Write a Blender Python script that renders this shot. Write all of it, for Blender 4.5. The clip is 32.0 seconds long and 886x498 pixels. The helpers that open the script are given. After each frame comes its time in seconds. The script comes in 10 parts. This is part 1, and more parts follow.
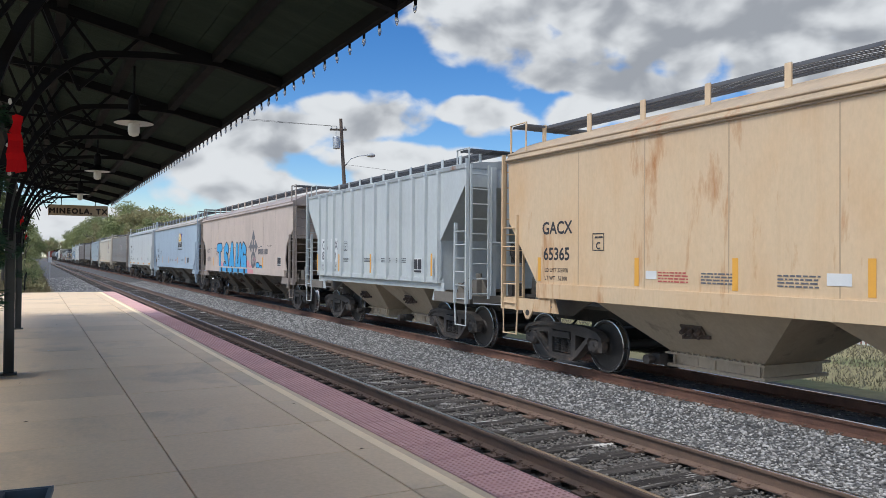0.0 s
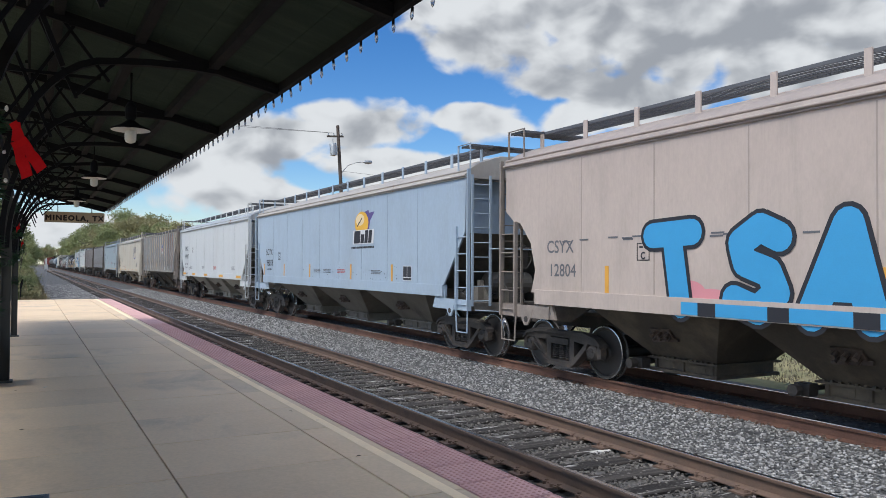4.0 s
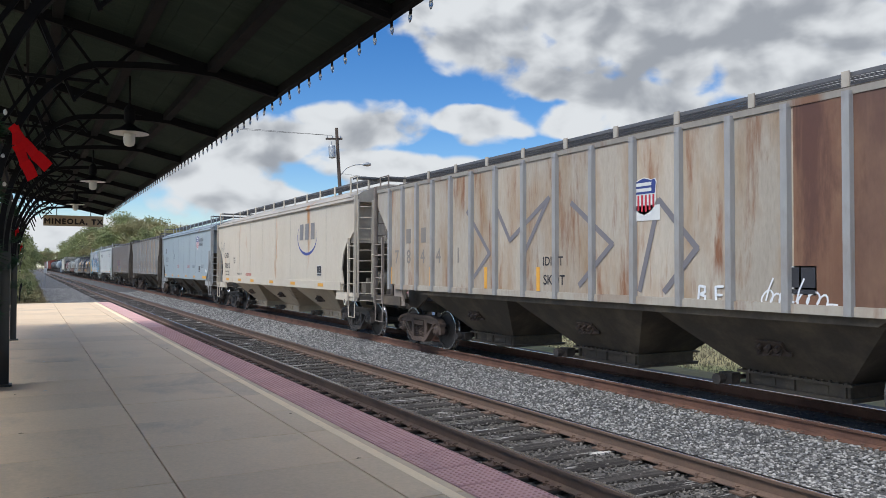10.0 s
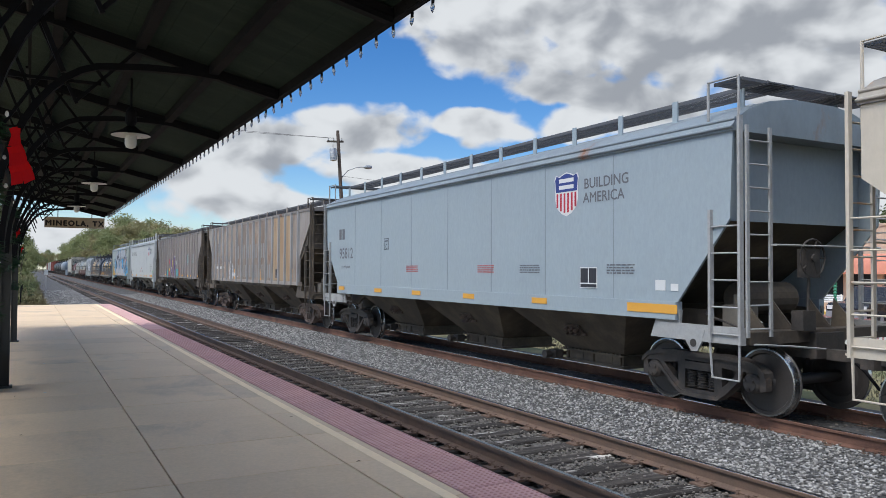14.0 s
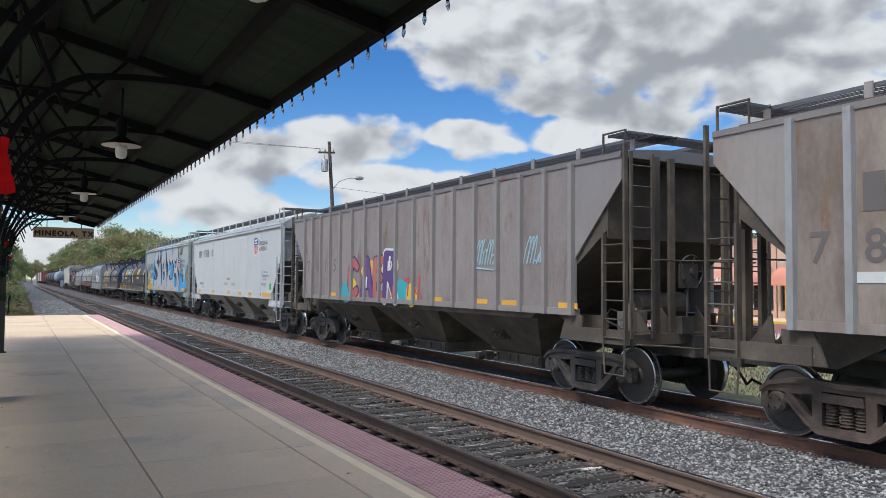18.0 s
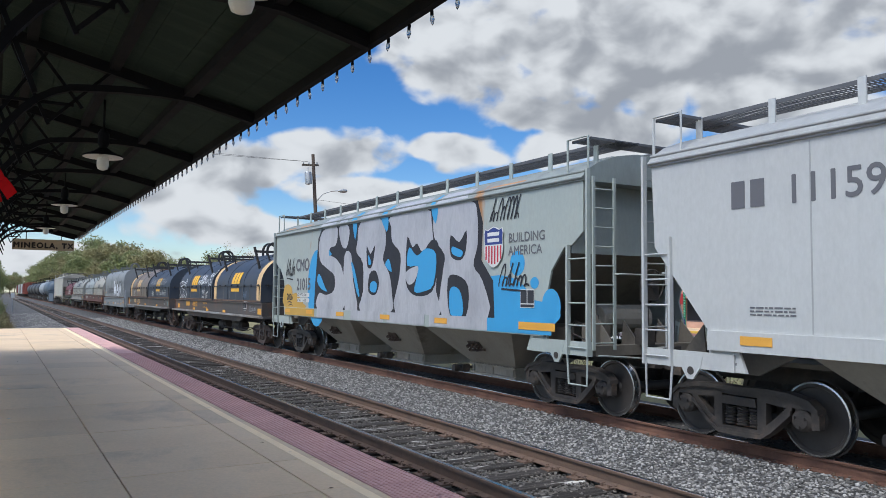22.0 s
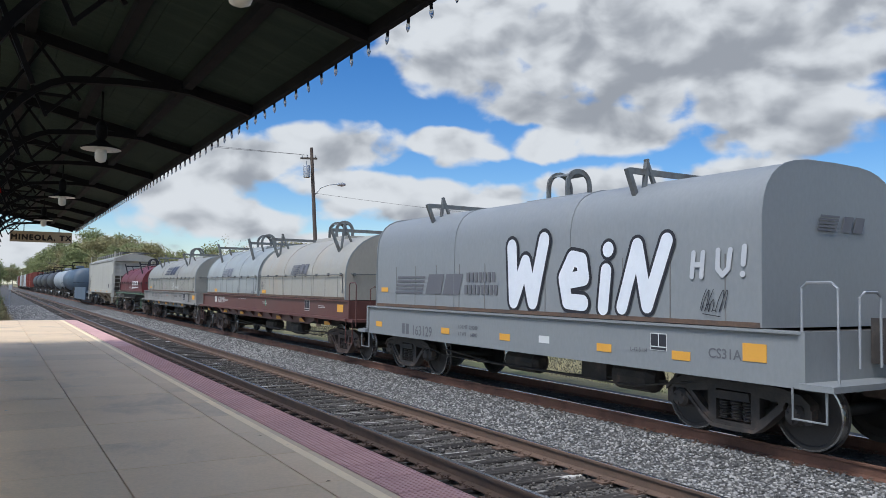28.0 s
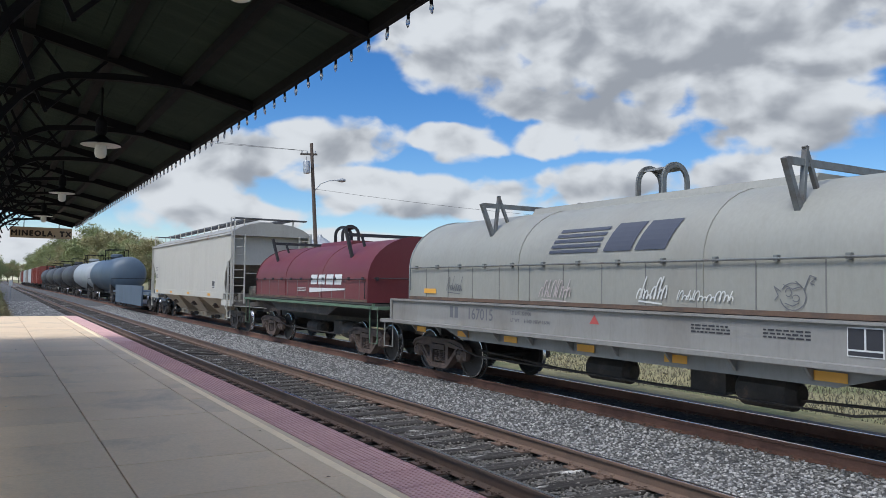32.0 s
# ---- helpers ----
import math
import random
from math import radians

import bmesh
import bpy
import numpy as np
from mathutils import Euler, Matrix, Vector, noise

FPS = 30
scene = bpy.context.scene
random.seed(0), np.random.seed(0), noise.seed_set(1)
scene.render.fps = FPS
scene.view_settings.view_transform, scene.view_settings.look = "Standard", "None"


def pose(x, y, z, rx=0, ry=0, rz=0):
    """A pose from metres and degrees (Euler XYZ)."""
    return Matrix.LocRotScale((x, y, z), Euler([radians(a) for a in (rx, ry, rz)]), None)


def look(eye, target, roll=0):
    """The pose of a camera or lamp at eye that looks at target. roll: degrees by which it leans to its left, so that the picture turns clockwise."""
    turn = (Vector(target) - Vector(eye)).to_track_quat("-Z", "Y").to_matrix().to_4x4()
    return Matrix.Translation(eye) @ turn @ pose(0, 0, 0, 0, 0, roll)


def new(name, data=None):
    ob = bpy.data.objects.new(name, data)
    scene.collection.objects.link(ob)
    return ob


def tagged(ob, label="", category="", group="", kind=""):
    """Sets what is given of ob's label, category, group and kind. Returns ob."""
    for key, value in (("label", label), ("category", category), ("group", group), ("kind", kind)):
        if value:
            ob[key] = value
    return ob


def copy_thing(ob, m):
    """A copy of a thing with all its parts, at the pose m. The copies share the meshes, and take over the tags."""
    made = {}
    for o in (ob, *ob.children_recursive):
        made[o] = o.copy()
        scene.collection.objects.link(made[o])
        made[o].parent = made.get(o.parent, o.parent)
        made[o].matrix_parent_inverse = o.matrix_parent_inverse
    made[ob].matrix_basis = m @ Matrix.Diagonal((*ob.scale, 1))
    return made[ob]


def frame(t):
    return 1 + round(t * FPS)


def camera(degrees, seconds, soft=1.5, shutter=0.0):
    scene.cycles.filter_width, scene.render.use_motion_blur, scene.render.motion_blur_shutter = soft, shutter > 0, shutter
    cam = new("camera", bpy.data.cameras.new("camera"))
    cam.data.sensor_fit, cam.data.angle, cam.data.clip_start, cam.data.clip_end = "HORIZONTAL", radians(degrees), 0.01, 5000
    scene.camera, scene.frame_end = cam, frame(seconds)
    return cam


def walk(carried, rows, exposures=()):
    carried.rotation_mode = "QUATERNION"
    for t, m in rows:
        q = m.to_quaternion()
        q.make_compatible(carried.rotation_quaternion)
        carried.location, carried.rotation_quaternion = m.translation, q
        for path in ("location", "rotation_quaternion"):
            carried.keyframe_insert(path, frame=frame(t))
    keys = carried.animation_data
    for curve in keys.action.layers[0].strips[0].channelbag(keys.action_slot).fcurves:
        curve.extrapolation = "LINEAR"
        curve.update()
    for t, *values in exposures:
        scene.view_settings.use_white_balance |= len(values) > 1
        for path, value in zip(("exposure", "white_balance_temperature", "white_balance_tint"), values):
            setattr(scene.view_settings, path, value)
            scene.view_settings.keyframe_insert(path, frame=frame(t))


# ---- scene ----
from collections import namedtuple

cam = camera(60.3, 32.0, 0.6)
EYE = (0.0, 0.0, 1.93)


def aim(turn, tilt, lean):
    a, b = radians(turn), radians(tilt)
    way = Vector((math.sin(a) * math.cos(b), math.cos(a) * math.cos(b), math.sin(b)))
    return look(EYE, Vector(EYE) + way * 10, lean)


# seconds, turn to the right of the track's line, tilt and lean, degrees
walk(cam, [(t, aim(a, b, c)) for t, a, b, c in [
    (0, 28.24, 0.75, 0.43), (0.5, 28.24, 0.75, 0.52), (1, 28.26, 0.81, 0.50), (1.5, 28.29, 0.81, 0.55), (2, 28.31, 0.85, 0.61),
    (2.5, 28.36, 0.94, 0.55), (3, 28.47, 1.09, 0.52), (3.5, 28.51, 1.19, 0.41), (5.5, 28.34, 1.29, 0.21), (6, 28.36, 1.35, 0.28),
    (6.5, 28.37, 1.32, 0.25), (7, 28.40, 1.30, 0.27), (7.5, 28.45, 1.24, 0.24), (8, 28.40, 1.24, 0.22), (8.5, 28.34, 1.22, 0.19),
    (9, 28.34, 1.26, 0.13), (9.5, 28.44, 1.31, 0.09), (10, 28.52, 1.39, 0.12), (10.5, 28.49, 1.44, 0.05), (11, 28.40, 1.53, 0.02),
    (11.5, 28.28, 1.61, 0.05), (12, 28.25, 1.63, 0.09), (12.5, 28.39, 1.67, 0.17), (13, 28.49, 1.60, 0.26), (13.5, 28.46, 1.54, 0.31),
    (14, 28.46, 1.61, 0.30), (14.5, 28.40, 1.76, 0.27), (16.5, 28.71, 1.86, 0.29), (17, 28.77, 2.00, 0.19), (17.5, 28.89, 2.27, 0.18),
    (18, 29.12, 2.46, 0.43), (18.5, 29.26, 2.41, 0.57), (19, 29.32, 2.36, 0.65), (19.5, 29.33, 2.35, 0.64), (20, 29.28, 2.33, 0.63),
    (20.5, 29.28, 2.42, 0.73), (21, 29.50, 2.93, 1.04), (21.5, 29.97, 3.46, 0.69), (22, 30.34, 3.45, 0.51), (22.5, 30.34, 3.26, 0.65),
    (23, 30.17, 3.03, 0.60), (23.5, 30.06, 3.02, 0.47), (24, 29.92, 2.96, 0.47), (24.5, 29.93, 2.88, 0.54), (25, 30.37, 2.92, 0.59),
    (25.5, 30.43, 2.94, 0.54), (27.5, 30.45, 3.01, 0.53), (28, 30.48, 3.01, 0.79), (28.5, 30.45, 2.88, 0.69), (29, 30.46, 2.82, 0.86),
    (29.5, 30.53, 2.80, 0.88), (30, 30.55, 2.79, 0.84), (30.5, 30.51, 2.81, 0.78), (31, 30.49, 2.71, 0.78), (31.5, 30.48, 2.69, 0.79),
    (32, 30.48, 2.70, 0.79),
]], [(0, 0.33, 6150, 9), (18, 0.33, 6120, 9), (25, 0.28, 6000, 9), (32, 0.26, 6000, 9)])

# ---- world and light ----
SUN_TURN, SUN_HEIGHT = 252.0, 56.0     # degrees clockwise from the track's line; above the horizon


def node(tree, kind, **values):
    n = tree.nodes.new(kind)
    for key, value in values.items():
        if key in n.inputs:
            n.inputs[key].default_value = value
    return n


def calc(tree, op, a, b=None, c=None, clamp=False):
    n = tree.nodes.new("ShaderNodeMath")
    n.operation, n.use_clamp = op, clamp
    for i, x in enumerate((a, b, c)):
        if x is None:
            continue
        if isinstance(x, (int, float)):
            n.inputs[i].default_value = x
        else:
            tree.links.new(x, n.inputs[i])
    return n.outputs[0]


def make_world():
    w = bpy.data.worlds.new("sky")
    scene.world = w
    w.use_nodes = True
    t = w.node_tree
    t.nodes.clear()
    ln = t.links.new
    out = t.nodes.new("ShaderNodeOutputWorld")
    sky = t.nodes.new("ShaderNodeTexSky")
    sky.sky_type, sky.sun_disc = "NISHITA", False
    sky.sun_elevation, sky.sun_rotation = radians(SUN_HEIGHT), radians(SUN_TURN)
    sky.air_density, sky.dust_density, sky.ozone_density = 1.0, 0.1, 3.0
    clear = node(t, "ShaderNodeBackground", Strength=SKY)
    deep = node(t, "ShaderNodeHueSaturation", Saturation=1.34, Hue=0.508)
    ln(sky.outputs[0], deep.inputs["Color"])
    ln(deep.outputs[0], clear.inputs[0])
    co = t.nodes.new("ShaderNodeTexCoord")
    sep = t.nodes.new("ShaderNodeSeparateXYZ")
    ln(co.outputs["Generated"], sep.inputs[0])
    az = calc(t, "MULTIPLY", calc(t, "ARCTAN2", sep.outputs[0], sep.outputs[1]), 57.2958)
    el = calc(t, "MULTIPLY", calc(t, "ARCSINE", sep.outputs[2]), 57.2958)
    # the wandering edge of the clouds: a coarse and a fine swirl of the bearing
    at = t.nodes.new("ShaderNodeCombineXYZ")
    ln(az, at.inputs[0])
    ln(calc(t, "MULTIPLY", el, 1.5), at.inputs[1])
    big = node(t, "ShaderNodeTexNoise", Scale=0.16, Detail=5.0, Roughness=0.46, Distortion=0.4)
    ln(at.outputs[0], big.inputs["Vector"])
    puff = node(t, "ShaderNodeTexNoise", Scale=0.38, Detail=5.0, Roughness=0.42, Distortion=0.3)
    ln(at.outputs[0], puff.inputs["Vector"])
    swirl = calc(t, "ADD", calc(t, "MULTIPLY", calc(t, "SUBTRACT", big.outputs[0], 0.5), 1.9),
                 calc(t, "MULTIPLY", calc(t, "SUBTRACT", puff.outputs[0], 0.5), 1.5))
    soft = node(t, "ShaderNodeTexNoise", Scale=0.17, Detail=3.0, Roughness=0.5, Distortion=0.3)
    ln(at.outputs[0], soft.inputs["Vector"])
    total, grey = None, None
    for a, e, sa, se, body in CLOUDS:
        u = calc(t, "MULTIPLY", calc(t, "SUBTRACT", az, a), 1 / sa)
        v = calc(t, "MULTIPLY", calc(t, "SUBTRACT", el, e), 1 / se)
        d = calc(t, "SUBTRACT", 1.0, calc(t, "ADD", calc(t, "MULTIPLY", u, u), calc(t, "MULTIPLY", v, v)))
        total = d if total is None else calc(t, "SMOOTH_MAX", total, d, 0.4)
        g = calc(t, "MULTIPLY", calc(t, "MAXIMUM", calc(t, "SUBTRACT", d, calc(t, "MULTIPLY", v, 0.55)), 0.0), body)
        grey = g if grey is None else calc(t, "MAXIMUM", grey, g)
    # away from the clouds above, scattered cloud all round
    rest = calc(t, "MULTIPLY_ADD", big.outputs[0], 5.0, -2.55)
    far = node(t, "ShaderNodeMapRange", **{"From Min": 48.0, "From Max": 75.0})
    ln(calc(t, "ABSOLUTE", calc(t, "SUBTRACT", az, 22.0)), far.inputs[0])
    high = node(t, "ShaderNodeMapRange", **{"From Min": 24.0, "From Max": 36.0})
    ln(el, high.inputs[0])
    away = calc(t, "MAXIMUM", far.outputs[0], high.outputs[0])
    mix = t.nodes.new("ShaderNodeMix")
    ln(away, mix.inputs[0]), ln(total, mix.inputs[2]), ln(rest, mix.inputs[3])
    field = calc(t, "ADD", mix.outputs[0], swirl)
    cover = node(t, "ShaderNodeMapRange", **{"From Min": 0.0, "From Max": 0.52})
    cover.interpolation_type = "SMOOTHSTEP"
    ln(field, cover.inputs[0])
    # thick bodies are grey below, their billows lit from above and the side
    moved = t.nodes.new("ShaderNodeVectorMath")
    moved.operation = "ADD"
    moved.inputs[1].default_value = (-0.9, 1.7, 0)
    ln(at.outputs[0], moved.inputs[0])
    rolls = []
    for source in (at.outputs[0], moved.outputs[0]):
        r = node(t, "ShaderNodeTexNoise", Scale=0.24, Detail=4.0, Roughness=0.42, Distortion=0.3)
        ln(source, r.inputs["Vector"])
        rolls.append(r.outputs[0])
    relief = calc(t, "MULTIPLY", calc(t, "SUBTRACT", rolls[0], rolls[1]), 2.4)
    lumps = calc(t, "MULTIPLY", calc(t, "SUBTRACT", soft.outputs[0], 0.5), -1.1)
    dark = calc(t, "SUBTRACT", calc(t, "ADD", calc(t, "MULTIPLY", grey, 0.75), lumps), relief)
    shade = node(t, "ShaderNodeMapRange", **{"From Min": 0.0, "From Max": 1.15})
    shade.interpolation_type = "SMOOTHSTEP"
    ln(dark, shade.inputs[0])
    tone = t.nodes.new("ShaderNodeMix")
    tone.data_type = "RGBA"
    tone.inputs[6].default_value, tone.inputs[7].default_value = (1.0, 1.0, 0.99, 1), (0.46, 0.475, 0.505, 1)
    ln(shade.outputs[0], tone.inputs[0])
    white = node(t, "ShaderNodeBackground", Strength=CLOUD)
    ln(tone.outputs[2], white.inputs[0])
    # clouds grow brighter towards the veiled sun
    dot = t.nodes.new("ShaderNodeVectorMath")
    dot.operation = "DOT_PRODUCT"
    ln(co.outputs["Generated"], dot.inputs[0])
    a, b = radians(SUN_TURN), radians(SUN_HEIGHT)
    dot.inputs[1].default_value = (math.sin(a) * math.cos(b), math.cos(a) * math.cos(b), math.sin(b))
    near = calc(t, "POWER", calc(t, "MAXIMUM", dot.outputs["Value"], 0.0), 2.0)
    ln(calc(t, "MULTIPLY", calc(t, "MULTIPLY_ADD", near, GLOW, 1.0), CLOUD), white.inputs[1])
    both = t.nodes.new("ShaderNodeMixShader")
    # haze near the horizon
    low = node(t, "ShaderNodeMapRange", **{"From Min": 4.5, "From Max": -1.0, "To Max": 0.6})
    ln(el, low.inputs[0])
    hazy = calc(t, "MAXIMUM", cover.outputs[0], low.outputs[0])
    ln(hazy, both.inputs[0]), ln(clear.outputs[0], both.inputs[1]), ln(white.outputs[0], both.inputs[2])
    ln(both.outputs[0], out.inputs[0])


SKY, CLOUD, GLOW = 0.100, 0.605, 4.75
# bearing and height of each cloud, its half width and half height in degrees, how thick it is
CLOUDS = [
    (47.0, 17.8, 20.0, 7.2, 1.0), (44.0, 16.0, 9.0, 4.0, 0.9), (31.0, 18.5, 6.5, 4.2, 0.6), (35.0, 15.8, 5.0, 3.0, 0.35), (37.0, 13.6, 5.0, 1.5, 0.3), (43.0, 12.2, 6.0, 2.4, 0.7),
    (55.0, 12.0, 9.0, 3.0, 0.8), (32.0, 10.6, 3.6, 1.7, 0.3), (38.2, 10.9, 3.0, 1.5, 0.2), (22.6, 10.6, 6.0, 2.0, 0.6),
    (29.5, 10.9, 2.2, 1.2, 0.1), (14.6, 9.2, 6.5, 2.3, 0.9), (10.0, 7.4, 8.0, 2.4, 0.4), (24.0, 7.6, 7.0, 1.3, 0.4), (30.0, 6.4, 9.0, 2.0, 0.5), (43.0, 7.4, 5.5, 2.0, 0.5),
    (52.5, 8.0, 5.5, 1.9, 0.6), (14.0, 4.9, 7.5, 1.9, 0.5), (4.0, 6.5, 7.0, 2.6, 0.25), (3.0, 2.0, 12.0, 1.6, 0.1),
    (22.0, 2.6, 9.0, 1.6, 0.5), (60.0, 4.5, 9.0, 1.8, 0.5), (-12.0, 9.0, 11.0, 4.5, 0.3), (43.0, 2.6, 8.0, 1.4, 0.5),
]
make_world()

sun = new("sun", bpy.data.lights.new("sun", "SUN"))
sun.data.energy, sun.data.angle, sun.data.color = 2.3, radians(20), (1.0, 0.96, 0.91)
_a, _b = radians(SUN_TURN), radians(SUN_HEIGHT)
sun.matrix_world = look((math.sin(_a) * math.cos(_b) * 60, math.cos(_a) * math.cos(_b) * 60, math.sin(_b) * 60), (0, 0, 0))


# ---- materials ----
def grain(name, base, rough=0.6, metal=0.0, vary=0.25, scale=3.0, fine=40.0, stretch=(1, 1, 1), second=None, spread=(0.45, 0.65),
          bump=0.15, deep=0.01, shift=0.0, third=None, third_at=(0.6, 0.72), third_scale=1.5, third_stretch=(1, 1, 1), shine=0.5, streak=None):
    """A painted or raw surface: a coarse and a fine variation of its colour, a second and a third colour in patches, and relief."""
    m = bpy.data.materials.new(name)
    m.use_nodes = True
    t = m.node_tree
    ln = t.links.new
    b = t.nodes["Principled BSDF"]
    b.inputs["Metallic"].default_value = metal
    b.inputs["Specular IOR Level"].default_value = shine
    co = t.nodes.new("ShaderNodeTexCoord")
    mp = t.nodes.new("ShaderNodeMapping")
    mp.inputs["Scale"].default_value = stretch
    ln(co.outputs["Object"], mp.inputs[0])
    src = mp.outputs[0]
    info = t.nodes.new("ShaderNodeObjectInfo")
    if shift:
        add = t.nodes.new("ShaderNodeVectorMath")
        add.operation = "ADD"
        ln(mp.outputs[0], add.inputs[0])
        mul = calc(t, "MULTIPLY", info.outputs["Random"], 40.0)
        ln(mul, add.inputs[1])
        src = add.outputs[0]
    n1 = node(t, "ShaderNodeTexNoise", Scale=scale, Detail=6.0, Roughness=0.6)
    n2 = node(t, "ShaderNodeTexNoise", Scale=fine, Detail=4.0, Roughness=0.6)
    ln(src, n1.inputs["Vector"]), ln(src, n2.inputs["Vector"])
    col = tuple(base) + (1,)

    def blend(fac, a, c):
        x = t.nodes.new("ShaderNodeMix")
        x.data_type = "RGBA"
        for i, s in ((0, fac), (6, a), (7, c)):
            if isinstance(s, (tuple, float)):
                x.inputs[i].default_value = s
            else:
                ln(s, x.inputs[i])
        return x.outputs[2]

    cur = col
    if second:
        r = node(t, "ShaderNodeMapRange", **{"From Min": spread[0], "From Max": spread[1]})
        ln(n1.outputs[0], r.inputs[0])
        cur = blend(r.outputs[0], cur, tuple(second) + (1,))
    if third:
        mp3 = t.nodes.new("ShaderNodeMapping")
        mp3.inputs["Scale"].default_value = third_stretch
        ln(co.outputs["Object"], mp3.inputs[0])
        src3 = mp3.outputs[0]
        if shift:
            add3 = t.nodes.new("ShaderNodeVectorMath")
            add3.operation = "ADD"
            ln(src3, add3.inputs[0]), ln(mul, add3.inputs[1])
            src3 = add3.outputs[0]
        n3 = node(t, "ShaderNodeTexNoise", Scale=third_scale, Detail=8.0, Roughness=0.65, Distortion=0.2)
        ln(src3, n3.inputs["Vector"])
        r = node(t, "ShaderNodeMapRange", **{"From Min": third_at[0], "From Max": third_at[1]})
        ln(n3.outputs[0], r.inputs[0])
        cur = blend(r.outputs[0], cur, tuple(third) + (1,))
    if streak:
        # narrow runs of dirt down the sheet, broken into stretches
        mp4 = t.nodes.new("ShaderNodeMapping")
        mp4.inputs["Scale"].default_value = (1, 5.0, 0.22)
        ln(co.outputs["Object"], mp4.inputs[0])
        n4 = node(t, "ShaderNodeTexNoise", Scale=1.6, Detail=6.0, Roughness=0.7)
        ln(mp4.outputs[0], n4.inputs["Vector"])
        r4 = node(t, "ShaderNodeMapRange", **{"From Min": 0.52, "From Max": 0.78, "To Max": 0.55})
        ln(n4.outputs[0], r4.inputs[0])
        cur = blend(r4.outputs[0], cur, tuple(streak) + (1,))
    tone = calc(t, "ADD", calc(t, "MULTIPLY", calc(t, "SUBTRACT", n1.outputs[0], 0.5), vary * 1.2),
                calc(t, "MULTIPLY", calc(t, "SUBTRACT", n2.outputs[0], 0.5), vary))
    if shift:
        tone = calc(t, "ADD", tone, calc(t, "MULTIPLY", calc(t, "SUBTRACT", info.outputs["Random"], 0.5), shift))
    hsv = t.nodes.new("ShaderNodeHueSaturation")
    ln(calc(t, "ADD", tone, 1.0), hsv.inputs["Value"])
    if isinstance(cur, tuple):
        hsv.inputs["Color"].default_value = cur
    else:
        ln(cur, hsv.inputs["Color"])
    ln(hsv.outputs[0], b.inputs["Base Color"])
    ln(calc(t, "ADD", calc(t, "MULTIPLY", calc(t, "SUBTRACT", n1.outputs[0], 0.5), 0.25), rough, clamp=True), b.inputs["Roughness"])
    if bump:
        bp = node(t, "ShaderNodeBump", Strength=bump, Distance=deep)
        ln(n2.outputs[0], bp.inputs["Height"])
        ln(bp.outputs[0], b.inputs["Normal"])
    return m


def plain(name, base, rough=0.5, metal=0.0):
    return grain(name, base, rough, metal, vary=0.12, scale=6, fine=60, bump=0.05, deep=0.003)


def car_paint(name, base, grime=(0.12, 0.10, 0.08), amount=0.5, rust=(0.23, 0.10, 0.04), rusty=0.72, rough=0.5):
    """Weathered car paint: streaks of grime that run down, and patches of rust."""
    return grain(name, base, rough, 0.0, vary=0.24, scale=0.9, fine=18, stretch=(1, 1.1, 0.5), second=tuple(b * (1 - amount) + g * amount for b, g in zip(base, grime)),
                 spread=(0.46, 0.74), bump=0.06, deep=0.004, third=rust, third_at=(rusty, rusty + 0.12), third_scale=1.0, third_stretch=(1, 1.8, 0.4), streak=tuple(b * (1 - amount * 0.9) + g * amount * 0.9 for b, g in zip(base, grime)))


CONCRETE = grain("concrete", (0.76, 0.57, 0.36), 0.60, shine=0.35, vary=0.30, scale=0.5, fine=26, second=(0.66, 0.49, 0.31), spread=(0.42, 0.66), bump=0.10, deep=0.004,
                 third=(0.46, 0.36, 0.25), third_at=(0.54, 0.74), third_scale=0.6, third_stretch=(1, 0.5, 1), shift=0.10)
JOINT = grain("joint_filler", (0.035, 0.032, 0.03), 0.9, vary=0.4, bump=0.3)
TACTILE_DOME = grain("tactile_dome", (0.48, 0.25, 0.22), 0.7, vary=0.2, bump=0.1, shift=0.1)
TACTILE = grain("tactile_tile", (0.62, 0.365, 0.325), 0.75, vary=0.22, scale=2.5, fine=30, second=(0.54, 0.31, 0.275), third=(0.42, 0.28, 0.24), third_at=(0.58, 0.75), bump=0.15, shift=0.10)
LINE = grain("line_paint", (0.95, 0.76, 0.50), 0.7, vary=0.2, scale=2, fine=25, third=(0.60, 0.50, 0.36), third_at=(0.62, 0.74), third_scale=4, bump=0.1)
RAIL_SIDE = grain("rail_rust", (0.145, 0.092, 0.064), 0.7, vary=0.5, scale=2, fine=50, second=(0.10, 0.068, 0.05), bump=0.4)
RAIL_SIDE_B = grain("rail_rust_red", (0.17, 0.085, 0.055), 0.85, vary=0.5, scale=2, fine=50, second=(0.10, 0.05, 0.035), bump=0.4)
RAIL_TOP = grain("rail_polish", (0.55, 0.54, 0.53), 0.22, 1.0, vary=0.15, scale=4, fine=40, stretch=(6, 0.3, 1), bump=0.05)
TIE_WOOD = grain("tie_wood", (0.042, 0.037, 0.033), 0.9, vary=0.6, scale=3, fine=25, stretch=(0.4, 6, 6), second=(0.075, 0.066, 0.058), third=(0.60, 0.57, 0.52), third_at=(0.585, 0.68), third_scale=1.5,
                 third_stretch=(0.8, 7, 1), bump=0.6, deep=0.02, shift=0.5, shine=0.2)
STONE = grain("ballast_stone", (0.23, 0.225, 0.22), 0.9, vary=0.5, scale=8, fine=60, second=(0.13, 0.13, 0.135), spread=(0.3, 0.7), bump=0.3, third=(0.30, 0.24, 0.19), third_at=(0.62, 0.7), third_scale=0.8)
